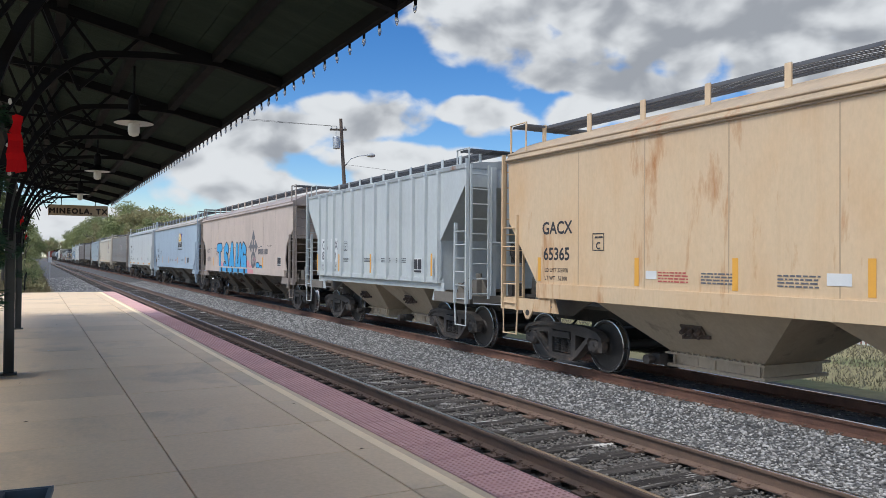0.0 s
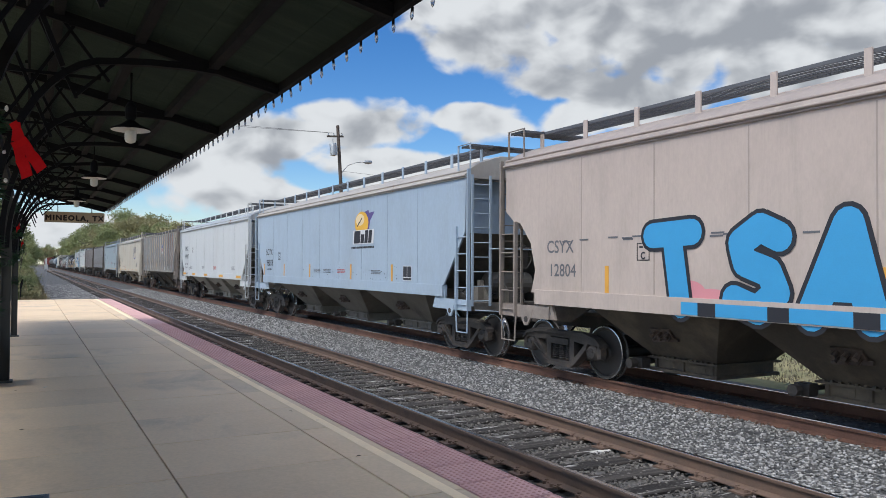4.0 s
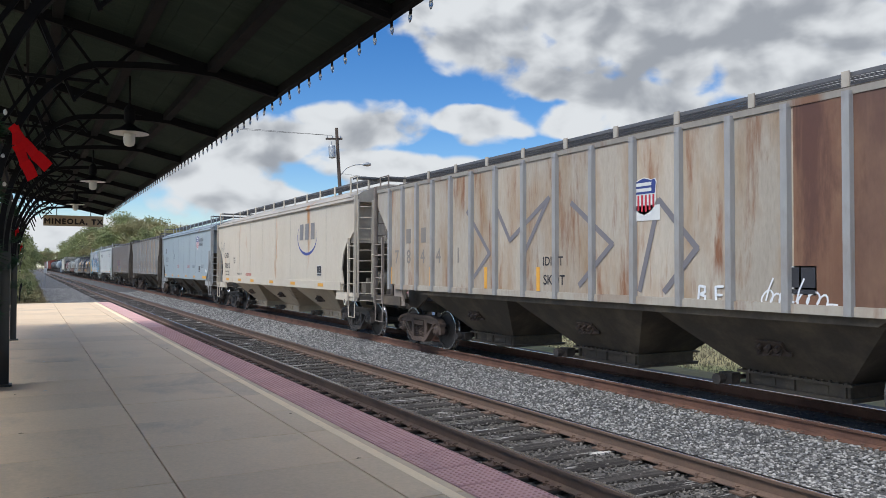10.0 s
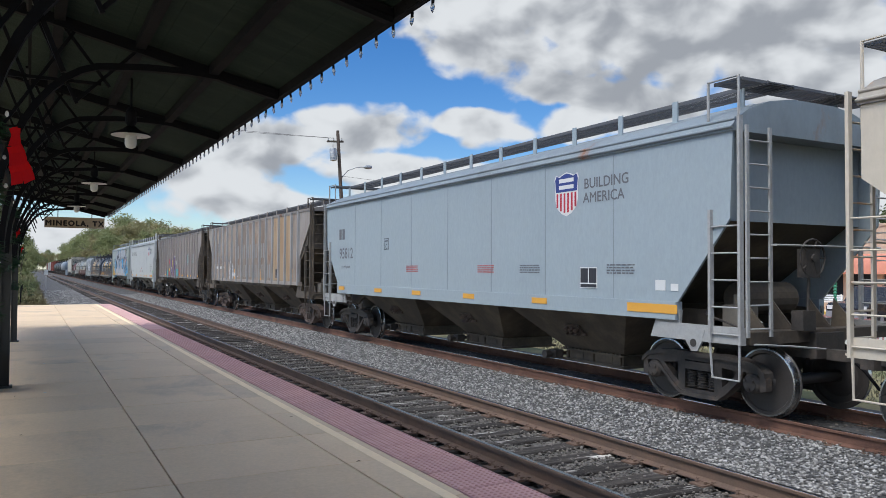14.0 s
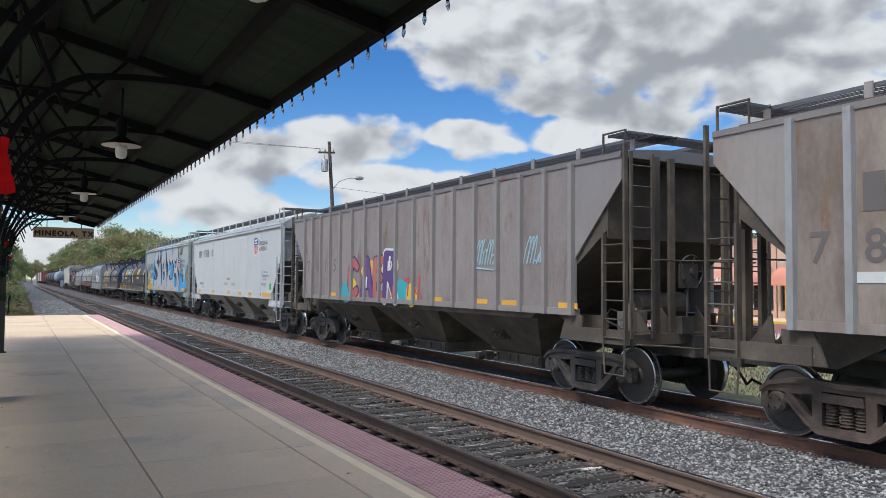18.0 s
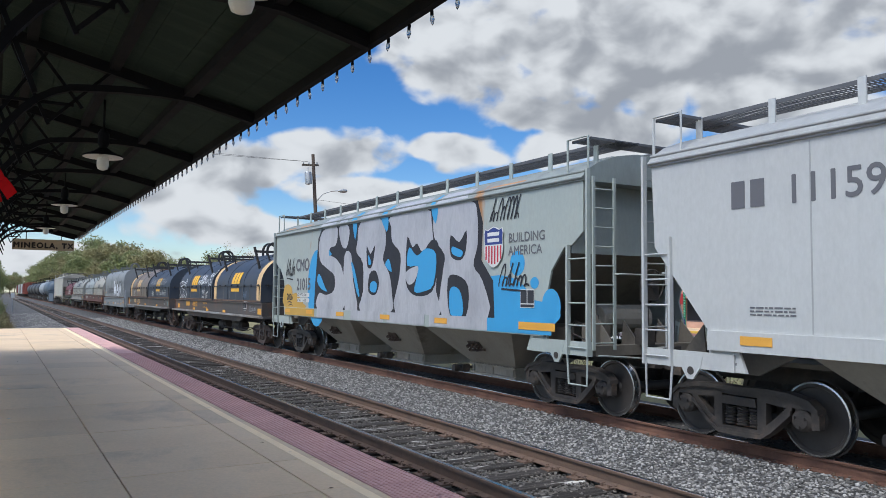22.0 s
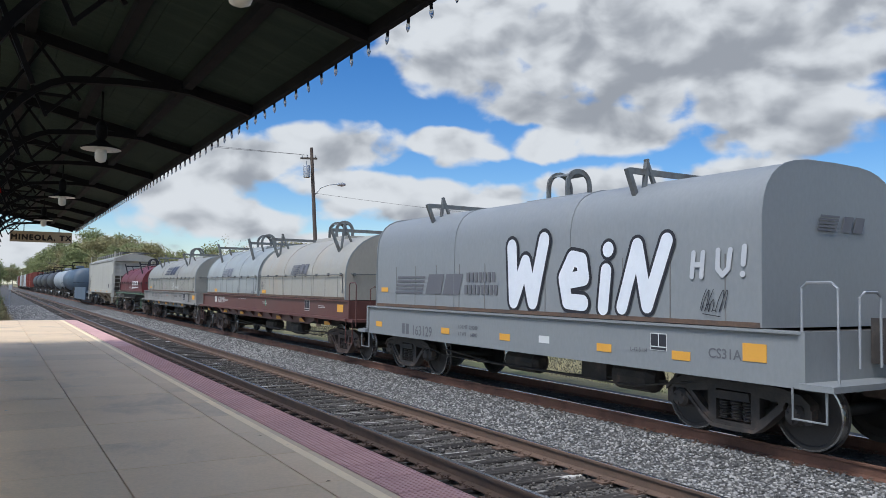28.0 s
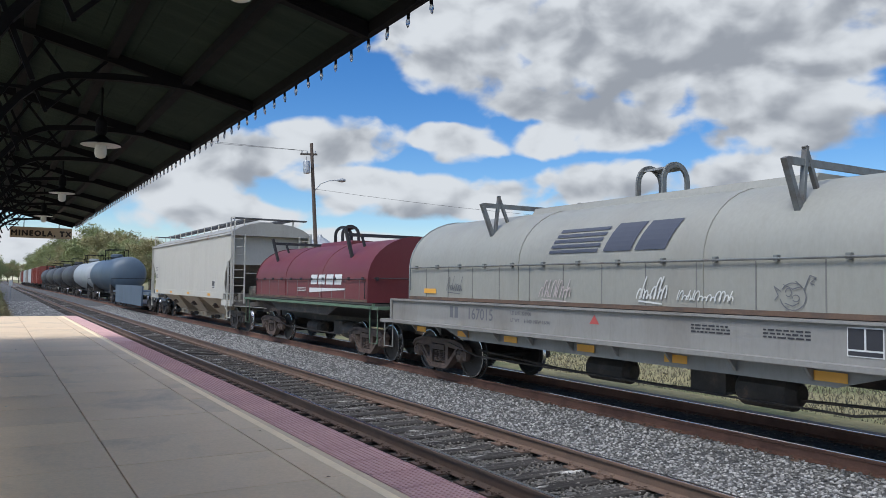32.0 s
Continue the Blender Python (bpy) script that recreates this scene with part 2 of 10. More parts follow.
# coloured dark to stand for shade in the gaps between the loose stones
BED = grain("ballast_bed", (0.11, 0.107, 0.104), 0.95, vary=0.8, scale=9, fine=45, second=(0.045, 0.044, 0.043), bump=1.0, deep=0.04)
BED_DIRTY = grain("ballast_bed_dirty", (0.19, 0.175, 0.155), 0.95, vary=0.8, scale=9, fine=45, second=(0.085, 0.078, 0.07), bump=1.0, deep=0.04)
STEEL_DARK = grain("dark_steel", (0.008, 0.008, 0.010), 0.8, 0.0, shine=0.15, vary=0.4, scale=4, fine=40, bump=0.15)
CANOPY_GREEN = grain("canopy_boards", (0.022, 0.036, 0.031), 0.85, shine=0.1, vary=0.4, scale=1.2, fine=18, stretch=(1, 8, 1), second=(0.032, 0.044, 0.038), bump=0.3)
GALV = grain("galvanised_steel", (0.36, 0.37, 0.38), 0.5, 0.5, vary=0.25, scale=3, fine=30, bump=0.1)
BLACK_GRIME = grain("running_gear", (0.040, 0.034, 0.030), 0.65, vary=0.6, scale=3, fine=30, second=(0.068, 0.056, 0.047), third=(0.15, 0.095, 0.065), third_at=(0.62, 0.75), third_scale=3, bump=0.4)
BROWN_GRIME = grain("rusty_running_gear", (0.072, 0.049, 0.038), 0.7, vary=0.6, scale=3, fine=30, second=(0.115, 0.08, 0.062), bump=0.4)
WHEEL_DARK = grain("wheel_disc", (0.055, 0.048, 0.044), 0.6, 0.2, vary=0.4, scale=5, fine=40, bump=0.2)
WHEEL_TREAD = grain("wheel_tread", (0.5, 0.5, 0.5), 0.25, 1.0, vary=0.15, bump=0.05)


# ---- shapes ----
class Geo:
    """Vertices and faces of one mesh."""

    def __init__(self):
        self.v, self.f, self.k = [], [], []
        self.mark = 0

    def add(self, verts, faces):
        n = len(self.v)
        self.v += [tuple(p) for p in verts]
        self.f += [tuple(n + i for i in f) for f in faces]
        self.k += [self.mark] * len(faces)
        return self

    def box(self, x0, x1, y0, y1, z0, z1):
        return self.add([(x0, y0, z0), (x1, y0, z0), (x1, y1, z0), (x0, y1, z0), (x0, y0, z1), (x1, y0, z1), (x1, y1, z1), (x0, y1, z1)],
                        [(0, 3, 2, 1), (4, 5, 6, 7), (0, 1, 5, 4), (1, 2, 6, 5), (2, 3, 7, 6), (3, 0, 4, 7)])

    def slab(self, x0, x1, y0, y1, z0, z1, e=0.01):
        """A box with its upper edges taken off."""
        v = [(x0, y0, z0), (x1, y0, z0), (x1, y1, z0), (x0, y1, z0), (x0, y0, z1 - e), (x1, y0, z1 - e), (x1, y1, z1 - e), (x0, y1, z1 - e),
             (x0 + e, y0 + e, z1), (x1 - e, y0 + e, z1), (x1 - e, y1 - e, z1), (x0 + e, y1 - e, z1)]
        f = [(0, 3, 2, 1), (8, 9, 10, 11)]
        for a, b in ((0, 1), (1, 2), (2, 3), (3, 0)):
            f += [(a, b, b + 4, a + 4), (a + 4, b + 4, b + 8, a + 8)]
        return self.add(v, f)

    def prism(self, pts, lo, hi, axis="x"):
        """A flat outline, pulled from lo to hi along an axis. x: (y, z) outline; y: (x, z); z: (x, y)."""
        put = {"x": lambda p, t: (t, p[0], p[1]), "y": lambda p, t: (p[0], t, p[1]), "z": lambda p, t: (p[0], p[1], t)}[axis]
        n = len(pts)
        f = [tuple(range(n))[::-1], tuple(range(n, 2 * n))] + [(i, (i + 1) % n, n + (i + 1) % n, n + i) for i in range(n)]
        return self.add([put(p, lo) for p in pts] + [put(p, hi) for p in pts], f)

    def tube(self, a, b, r, n=8, r2=None):
        a, b = Vector(a), Vector(b)
        q = (b - a).to_track_quat("Z", "Y")
        r2 = r if r2 is None else r2
        ring = [(math.cos(2 * math.pi * i / n), math.sin(2 * math.pi * i / n)) for i in range(n)]
        v = [a + q @ Vector((c * r, s * r, 0)) for c, s in ring] + [b + q @ Vector((c * r2, s * r2, 0)) for c, s in ring]
        return self.add(v, [tuple(range(n))[::-1], tuple(range(n, 2 * n))] + [(i, (i + 1) % n, n + (i + 1) % n, n + i) for i in range(n)])

    def sweep(self, pts, ring, up=(0, 0, 1)):
        """A section (side, height) carried along a line of points as one skin."""
        P = [Vector(p) for p in pts]
        n, v = len(ring), []
        ref = Vector(up)
        for i, p in enumerate(P):
            d = (P[min(i + 1, len(P) - 1)] - P[max(i - 1, 0)]).normalized()
            s = d.cross(ref)
            s = s.normalized() if s.length > 1e-3 else d.orthogonal().normalized()
            u = s.cross(d)
            v += [p + s * a + u * b for a, b in ring]
        f = [tuple(range(n))[::-1], tuple(range((len(P) - 1) * n, len(P) * n))]
        for j in range(len(P) - 1):
            f += [(j * n + i, j * n + (i + 1) % n, (j + 1) * n + (i + 1) % n, (j + 1) * n + i) for i in range(n)]
        return self.add(v, f)

    def rod(self, pts, r, n=6, up=(0.31, 0.17, 0.93)):
        return self.sweep(pts, [(r * math.cos(6.2832 * k / n), r * math.sin(6.2832 * k / n)) for k in range(n)], up)

    def bar(self, a, b, w, h, up=(0, 0, 1)):
        """A straight bar of a square section from a to b."""
        a, b = Vector(a), Vector(b)
        d = (b - a).normalized()
        s = d.cross(Vector(up))
        s = s.normalized() if s.length > 1e-4 else Vector((1, 0, 0))
        u = s.cross(d)
        c = [s * i * w / 2 + u * j * h / 2 for i, j in ((-1, -1), (1, -1), (1, 1), (-1, 1))]
        return self.add([a + p for p in c] + [b + p for p in c], [(0, 3, 2, 1), (4, 5, 6, 7), (0, 1, 5, 4), (1, 2, 6, 5), (2, 3, 7, 6), (3, 0, 4, 7)])

    def bars(self, pts, w, h, up=(0, 0, 1)):
        return self.sweep(pts, [(-w / 2, -h / 2), (w / 2, -h / 2), (w / 2, h / 2), (-w / 2, h / 2)], up)

    def lathe(self, prof, origin=(0, 0, 0), axis="x", n=20, caps=True):
        """(radius, distance) pairs, turned round an axis."""
        v, f = [], []
        for r, d in prof:
            for i in range(n):
                c, s = r * math.cos(2 * math.pi * i / n), r * math.sin(2 * math.pi * i / n)
                p = {"x": (d, c, s), "y": (c, d, s), "z": (c, s, d)}[axis]
                v.append(tuple(p[k] + origin[k] for k in range(3)))
        for j in range(len(prof) - 1):
            for i in range(n):
                f.append((j * n + i, j * n + (i + 1) % n, (j + 1) * n + (i + 1) % n, (j + 1) * n + i))
        if caps:
            f += [tuple(range(n))[::-1], tuple(range((len(prof) - 1) * n, len(prof) * n))]
        return self.add(v, f)

    def mesh(self, name, mats, smooth=None):
        me = bpy.data.meshes.new(name)
        me.from_pydata(self.v, [], self.f)
        bm = bmesh.new()
        bm.from_mesh(me)
        bmesh.ops.recalc_face_normals(bm, faces=bm.faces)
        bm.to_mesh(me)
        bm.free()
        for m in (mats if isinstance(mats, (list, tuple)) else [mats]):
            me.materials.append(m)
        me.polygons.foreach_set("material_index", self.k)
        if smooth:
            me.shade_smooth()
            me.set_sharp_from_angle(angle=radians(smooth))
        me.update()
        return me


def part(name, g, material, parent, label="", smooth=None):
    """Links a shape as one mesh object under a thing or under a part."""
    ob = new(name, g.mesh(name, material, smooth) if isinstance(g, Geo) else g)
    ob.parent = parent
    return tagged(ob, label)


def thing(name, label, category, group="", kind="", at=None):
    ob = tagged(new(name), label, category, group, kind)
    if at is not None:
        ob.matrix_world = at
    return ob


def solid(name, g, material, label, category="", group="", kind="", smooth=None):
    return tagged(new(name, g.mesh(name, material, smooth)), label, category, group, kind)


LATER = {}           # meshes of words, filled in one go once all are known


def text_mesh(words, size, offset=0.0, shear=0.0, align="LEFT", space=1.0, thick=0.0):
    """The outlines of words in Blender's own font, lying in the x-y plane."""
    me = bpy.data.meshes.new("words")
    LATER[me.name] = (words, size, offset, shear, align, space, thick)
    return me


def write_words():
    users = [ob for ob in scene.objects if ob.type == "MESH" and ob.data.name in LATER]
    side = bpy.data.scenes.new("lettering")
    made = {}
    for key, (words, size, offset, shear, align, space, thick) in LATER.items():
        cu = bpy.data.curves.new("words", "FONT")
        cu.body, cu.size, cu.shear, cu.align_x, cu.space_character, cu.extrude, cu.resolution_u = words, size, shear, align, space, thick, 3
        made[key] = bpy.data.objects.new("words", cu)
        side.collection.objects.link(made[key])
    layer = side.view_layers[0]
    layer.update()
    deps = layer.depsgraph
    for ob in users:
        old = ob.data
        me = bpy.data.meshes.new_from_object(made[old.name].evaluated_get(deps))
        bold = LATER[old.name][2]
        if bold > 0 and len(me.vertices):
            # thicker strokes: close copies, each a hair further out
            at = np.array([v.co for v in me.vertices])
            faces = [tuple(p.vertices) for p in me.polygons]
            copies, all_faces = [], []
            for k, (dx, dy) in enumerate(((0, 0), (1, 0), (-1, 0), (0, 1), (0, -1))):
                copies.append(at + np.array((dx * bold, dy * bold, k * 0.0004)))
                all_faces += [tuple(i + k * len(at) for i in f) for f in faces]
            me = bpy.data.meshes.new("words")
            me.from_pydata(np.concatenate(copies).tolist(), [], all_faces)
        me.materials.clear()
        for m in old.materials:
            me.materials.append(m)
        ob.data = me
    for ob in made.values():
        cu = ob.data
        bpy.data.objects.remove(ob)
        bpy.data.curves.remove(cu)
    bpy.data.scenes.remove(side)


# ---- ground, tracks, platform ----
PLAT_EDGE, NEAR_RAIL, FAR_RAIL = 3.95, 4.53, 6.035
TRAIN_RAIL, TRAIN_MID = 8.75, 9.50
PLAT_END, PLAT_START = 45.5, -16.0
RAIL_DEEP = -0.175


def ground():
    g = Geo()
    xs = [-1500, -60, -8, 3.96, 12.9, 13.6, 15.5, 60, 1500]
    zs = [-0.6, -0.45, -0.30, -0.30, -0.30, -0.52, -0.55, -0.5, -0.6]
    ys = [-300, -20, 45.55, 60, 120, 300, 1000, 3000]
    v = [(x, y, z) for y in ys for x, z in zip(xs, zs)]
    n = len(xs)
    f = [(j * n + i, j * n + i + 1, (j + 1) * n + i + 1, (j + 1) * n + i) for j in range(len(ys) - 1) for i in range(n - 1)]
    g.add(v, f)
    grass = grain("dry_grass_ground", (0.21, 0.185, 0.09), 0.95, vary=0.5, scale=0.35, fine=6, second=(0.22, 0.19, 0.09), third=(0.13, 0.14, 0.055), third_at=(0.5, 0.62), third_scale=0.25, bump=0.8, deep=0.05)
    solid("ground", g, grass, "dry grassy ground beside the railway", "ground", kind="structure")


def ballast_bed():
    g = Geo()
    g.prism([(3.96, -0.6), (3.96, -0.27), (4.2, -0.235), (6.5, -0.235), (7.2, -0.265), (7.9, -0.215), (8.25, -0.178), (10.6, -0.178), (12.0, -0.28), (13.6, -0.6)], -40, 900, "y")
    solid("ballast", g, BED, "bed of grey crushed stone under two tracks", "ballast", kind="structure")
    g = Geo().prism([(4.58, -0.4), (4.58, -0.235), (4.8, -0.224), (5.8, -0.224), (5.98, -0.235), (5.98, -0.4)], -30, 300, "y")
    solid("ballast_fill", g, BED_DIRTY, "oily dark stone dust between the rails", "ballast", kind="structure")
    g = Geo().prism([(-0.9, -0.62), (0.3, -0.26), (3.95, -0.24), (3.95, -0.62)], PLAT_END + 0.05, 900, "y")
    solid("ballast_shoulder", g, BED, "dusty shoulder of crushed stone past the platform", "ballast", kind="structure")


def stones():
    """Loose stones, denser near the eye."""
    rng = random.Random(4)
    shapes = []
    for k in range(6):
        bm = bmesh.new()
        bmesh.ops.create_icosphere(bm, subdivisions=1, radius=1)
        for vert in bm.verts:
            vert.co *= rng.uniform(0.65, 1.15)
        bm.verts.index_update()
        shapes.append(([tuple(vv.co) for vv in bm.verts], [tuple(x.index for x in ff.verts) for ff in bm.faces]))
        bm.free()
    V, F, base = [], [], 0

    def lay(x, y, z, s):
        nonlocal base
        vs, fs = shapes[rng.randrange(6)]
        a = rng.uniform(0, 6.28)
        c, d = math.cos(a) * s, math.sin(a) * s
        h = s * rng.uniform(0.55, 0.9)
        V.append(np.array([(x + p[0] * c - p[1] * d, y + p[0] * d + p[1] * c, z + p[2] * h) for p in vs]))
        F.append(np.array(fs) + base)
        base += len(vs)

    def heap(name, stone, rgb, label):
        """All the stones laid since the last heap, as one object."""
        nonlocal base
        me = bpy.data.meshes.new(name)
        me.from_pydata(np.concatenate(V).tolist(), [], np.concatenate(F).tolist())
        m = grain(stone, rgb, 0.8, vary=0.4, scale=8, fine=60, second=tuple(0.62 * c for c in rgb), spread=(0.3, 0.7), bump=0.3)
        t = m.node_tree
        geo = t.nodes.new("ShaderNodeNewGeometry")
        hsv = [n for n in t.nodes if n.bl_idname == "ShaderNodeHueSaturation"][0]
        old = hsv.inputs["Value"].links[0].from_socket
        t.links.new(calc(t, "MULTIPLY", old, calc(t, "MULTIPLY_ADD", calc(t, "POWER", geo.outputs["Random Per Island"], 1.6), 1.45, 0.36)), hsv.inputs["Value"])
        me.materials.append(m)
        tagged(new(name, me), label, "gravel", kind="stuff")
        V.clear(), F.clear()
        base = 0

    def bed_z(x):
        """The top of the stone bed between the two tracks."""
        line = [(6.0, -0.235), (6.5, -0.235), (7.2, -0.265), (7.9, -0.215), (8.25, -0.178), (9.0, -0.178)]
        for (a, p), (b, q) in zip(line, line[1:]):
            if a <= x <= b:
                return p + (q - p) * (x - a) / (b - a)

    for i in range(44000):
        y = 2.4 + 24 * rng.random() ** 1.6
        x = rng.uniform(6.16, 8.66)
        big = rng.random() ** 2
        lay(x, y, bed_z(x) + rng.uniform(-0.012, 0.016), 0.013 + 0.018 * big)
    for i in range(14000):
        y = 24 + 46 * rng.random() ** 1.3
        x = rng.uniform(6.22, 8.5)
        lay(x, y, bed_z(x) + rng.uniform(-0.006, 0.018), rng.uniform(0.02, 0.04))
    for i in range(3500):
        lay(rng.uniform(0.3, 3.9), 45.7 + 40 * rng.random() ** 1.3, -0.245, rng.uniform(0.03, 0.06))
    heap("stones", "loose_stone", (0.31, 0.30, 0.283), "loose grey crushed stones between the tracks")
    for i in range(12000):
        y = 2.4 + 20 * rng.random() ** 1.6
        lay(rng.uniform(4.62, 5.97), y, -0.205 + rng.uniform(-0.022, 0.012), rng.uniform(0.011, 0.024))
    for i in range(2200):
        y = 3 + 14 * rng.random() ** 1.5
        lay(rng.uniform(4.0, 4.45), y, -0.245 + rng.uniform(-0.02, 0.02), rng.uniform(0.014, 0.028))
    for i in range(5200):
        y = 3 + 22 * rng.random() ** 1.4
        lay(rng.uniform(8.95, 10.7), y, -0.185 + rng.uniform(-0.012, 0.012), rng.uniform(0.016, 0.03))
    heap("track_stones", "oily_stone", (0.17, 0.152, 0.132), "dirty dark crushed stones between and beside the rails")


def track(x0, rust, label):
    """Two rails on tie plates and timber ties; x0 is the middle of the near rail."""
    prof = [(-0.076, RAIL_DEEP), (0.076, RAIL_DEEP), (0.076, RAIL_DEEP + 0.012), (0.012, RAIL_DEEP + 0.035), (0.009, -0.045), (0.036, -0.035), (0.037, -0.010),
            (0.030, -0.002), (-0.030, -0.002), (-0.037, -0.010), (-0.036, -0.035), (-0.009, -0.045), (-0.012, RAIL_DEEP + 0.035), (-0.076, RAIL_DEEP + 0.012)]
    top = tagged(new("track"), label, "railway track", "tracks", "structure")
    for k in (0, 1.505):
        g = Geo().prism([(x0 + k + a, b) for a, b in prof], -40, 900, "y")
        r = part("rail", g, rust, top, smooth=30)
        g = Geo().prism([(x0 + k - 0.027, -0.004), (x0 + k + 0.027, -0.004), (x0 + k + 0.024, 0.0), (x0 + k - 0.024, 0.0)], -40, 900, "y")
        part("running_surface", g, RAIL_TOP, r, "polished steel head of the rail")
    return top


def ties(top, x0, y0, y1, far):
    rng = random.Random(int(x0 * 10))
    g = Geo().slab(-1.3, 1.3, -0.115, 0.115, -0.17, 0.0, 0.012)
    tie = g.mesh("tie", TIE_WOOD)
    p = Geo().box(-0.19, 0.19, -0.09, 0.09, 0.0, 0.018)
    for sx in (-0.12, 0.12):
        for sy in (-0.055, 0.055):
            p.tube((sx, sy, 0.018), (sx, sy, 0.045), 0.017, 6)
    for sy in (-0.1, 0.1):
        p.bar((-0.07, sy, 0.02), (0.07, sy, 0.02), 0.03, 0.05)
    plate = p.mesh("tie_plate", RAIL_SIDE)
    y, k = y0, 0
    rest = Geo()
    while y < far:
        dz = RAIL_DEEP - 0.018 + rng.uniform(-0.004, 0.004)
        if y < y1:
            t = part("tie", tie, None, top)
            at = pose(x0 + 0.7525 + rng.uniform(-0.04, 0.04), y, dz, 0, 0, rng.uniform(-1.2, 1.2))
            t.matrix_local = at
            for s in (0, 1.505):
                q = part("tie_plate", plate, None, t)
                q.matrix_local = at.inverted() @ pose(x0 + s, y, RAIL_DEEP - 0.016)
        else:
            rest.box(x0 - 0.55, x0 + 2.05, y - 0.11, y + 0.11, dz - 0.1, dz)
        y += 0.50
    tagged(part("distant_ties", rest, TIE_WOOD, top), kind="stuff")


def platform():
    top = tagged(new("platform"), "concrete station platform with red tactile edge", "platform", kind="structure")
    g = Geo().box(-4.2, PLAT_EDGE - 0.02, PLAT_START, PLAT_END, -0.62, -0.03)
    part("platform_base", g, JOINT, top, "dark joints and base under the slabs")
    rng = random.Random(2)
    xs = [-4.2, -1.55, 1.18, 2.82, 3.345]
    pitch = 1.45
    for i in range(len(xs) - 1):
        y = -16.0
        while y < PLAT_END - 0.05:
            a, b = xs[i] + 0.008, xs[i + 1] - 0.008
            y1 = min(y + pitch, PLAT_END)
            part("slab", Geo().slab(a, b, y + 0.006, y1 - 0.006, -0.05, rng.uniform(-0.0015, 0.0015), 0.004), CONCRETE, top)
            y = y1
    part("painted_line", Geo().slab(3.135, 3.245, PLAT_START, PLAT_END, -0.01, 0.004, 0.001), LINE, top, "worn cream painted line")
    # tactile tiles with rows of truncated domes near the eye
    t0 = 5.27
    shape = {}
    for dense in (True, False):
        g = Geo().slab(0.006, 0.594, 0.013, 0.597, -0.06, 0.004, 0.004)
        if dense:
            g.mark = 1
            for i in range(10):
                for j in range(10):
                    x, yy = 0.03 + i * 0.06, 0.034 + j * 0.06
                    n = 6
                    ring = [(math.cos(6.283 * k / n), math.sin(6.283 * k / n)) for k in range(n)]
                    g.add([(x + c * 0.017, yy + s * 0.017, 0.004) for c, s in ring] + [(x + c * 0.011, yy + s * 0.011, 0.010) for c, s in ring],
                          [tuple(range(n, 2 * n))] + [(k, (k + 1) % n, n + (k + 1) % n, n + k) for k in range(n)])
        shape[dense] = g.mesh("tactile_tile", [TACTILE, TACTILE_DOME])
    k = -34
    while t0 + k * 0.61 < PLAT_END - 0.3:
        y = t0 + k * 0.61
        ob = part("tactile_tile", shape[2 < y < 26], None, top)
        ob.matrix_local = pose(3.35, y, 0)
        k += 1


ground()
ballast_bed()
stones()
near_track = track(NEAR_RAIL, RAIL_SIDE, "empty railway track beside the platform, rusty rails")
ties(near_track, NEAR_RAIL, 2.0, 36.0, 240)
train_track = track(TRAIN_RAIL, RAIL_SIDE_B, "railway track under the passing freight train")
ties(train_track, TRAIN_RAIL, 4.0, 14.0, 160)
platform()


# ---- canopy ----
EAVE_X, EAVE_Z, POST_X = 2.2, 3.75, -0.33
BAY, FIRST_TRUSS, CANOPY_END = 2.78, 4.83, 27.75
ROOF_SLOPE = 0.235


def roof_z(x):
    return EAVE_Z + (EAVE_X - x) * ROOF_SLOPE


POST_GREY = grain("post_paint", (0.045, 0.048, 0.047), 0.6, vary=0.3, bump=0.15)


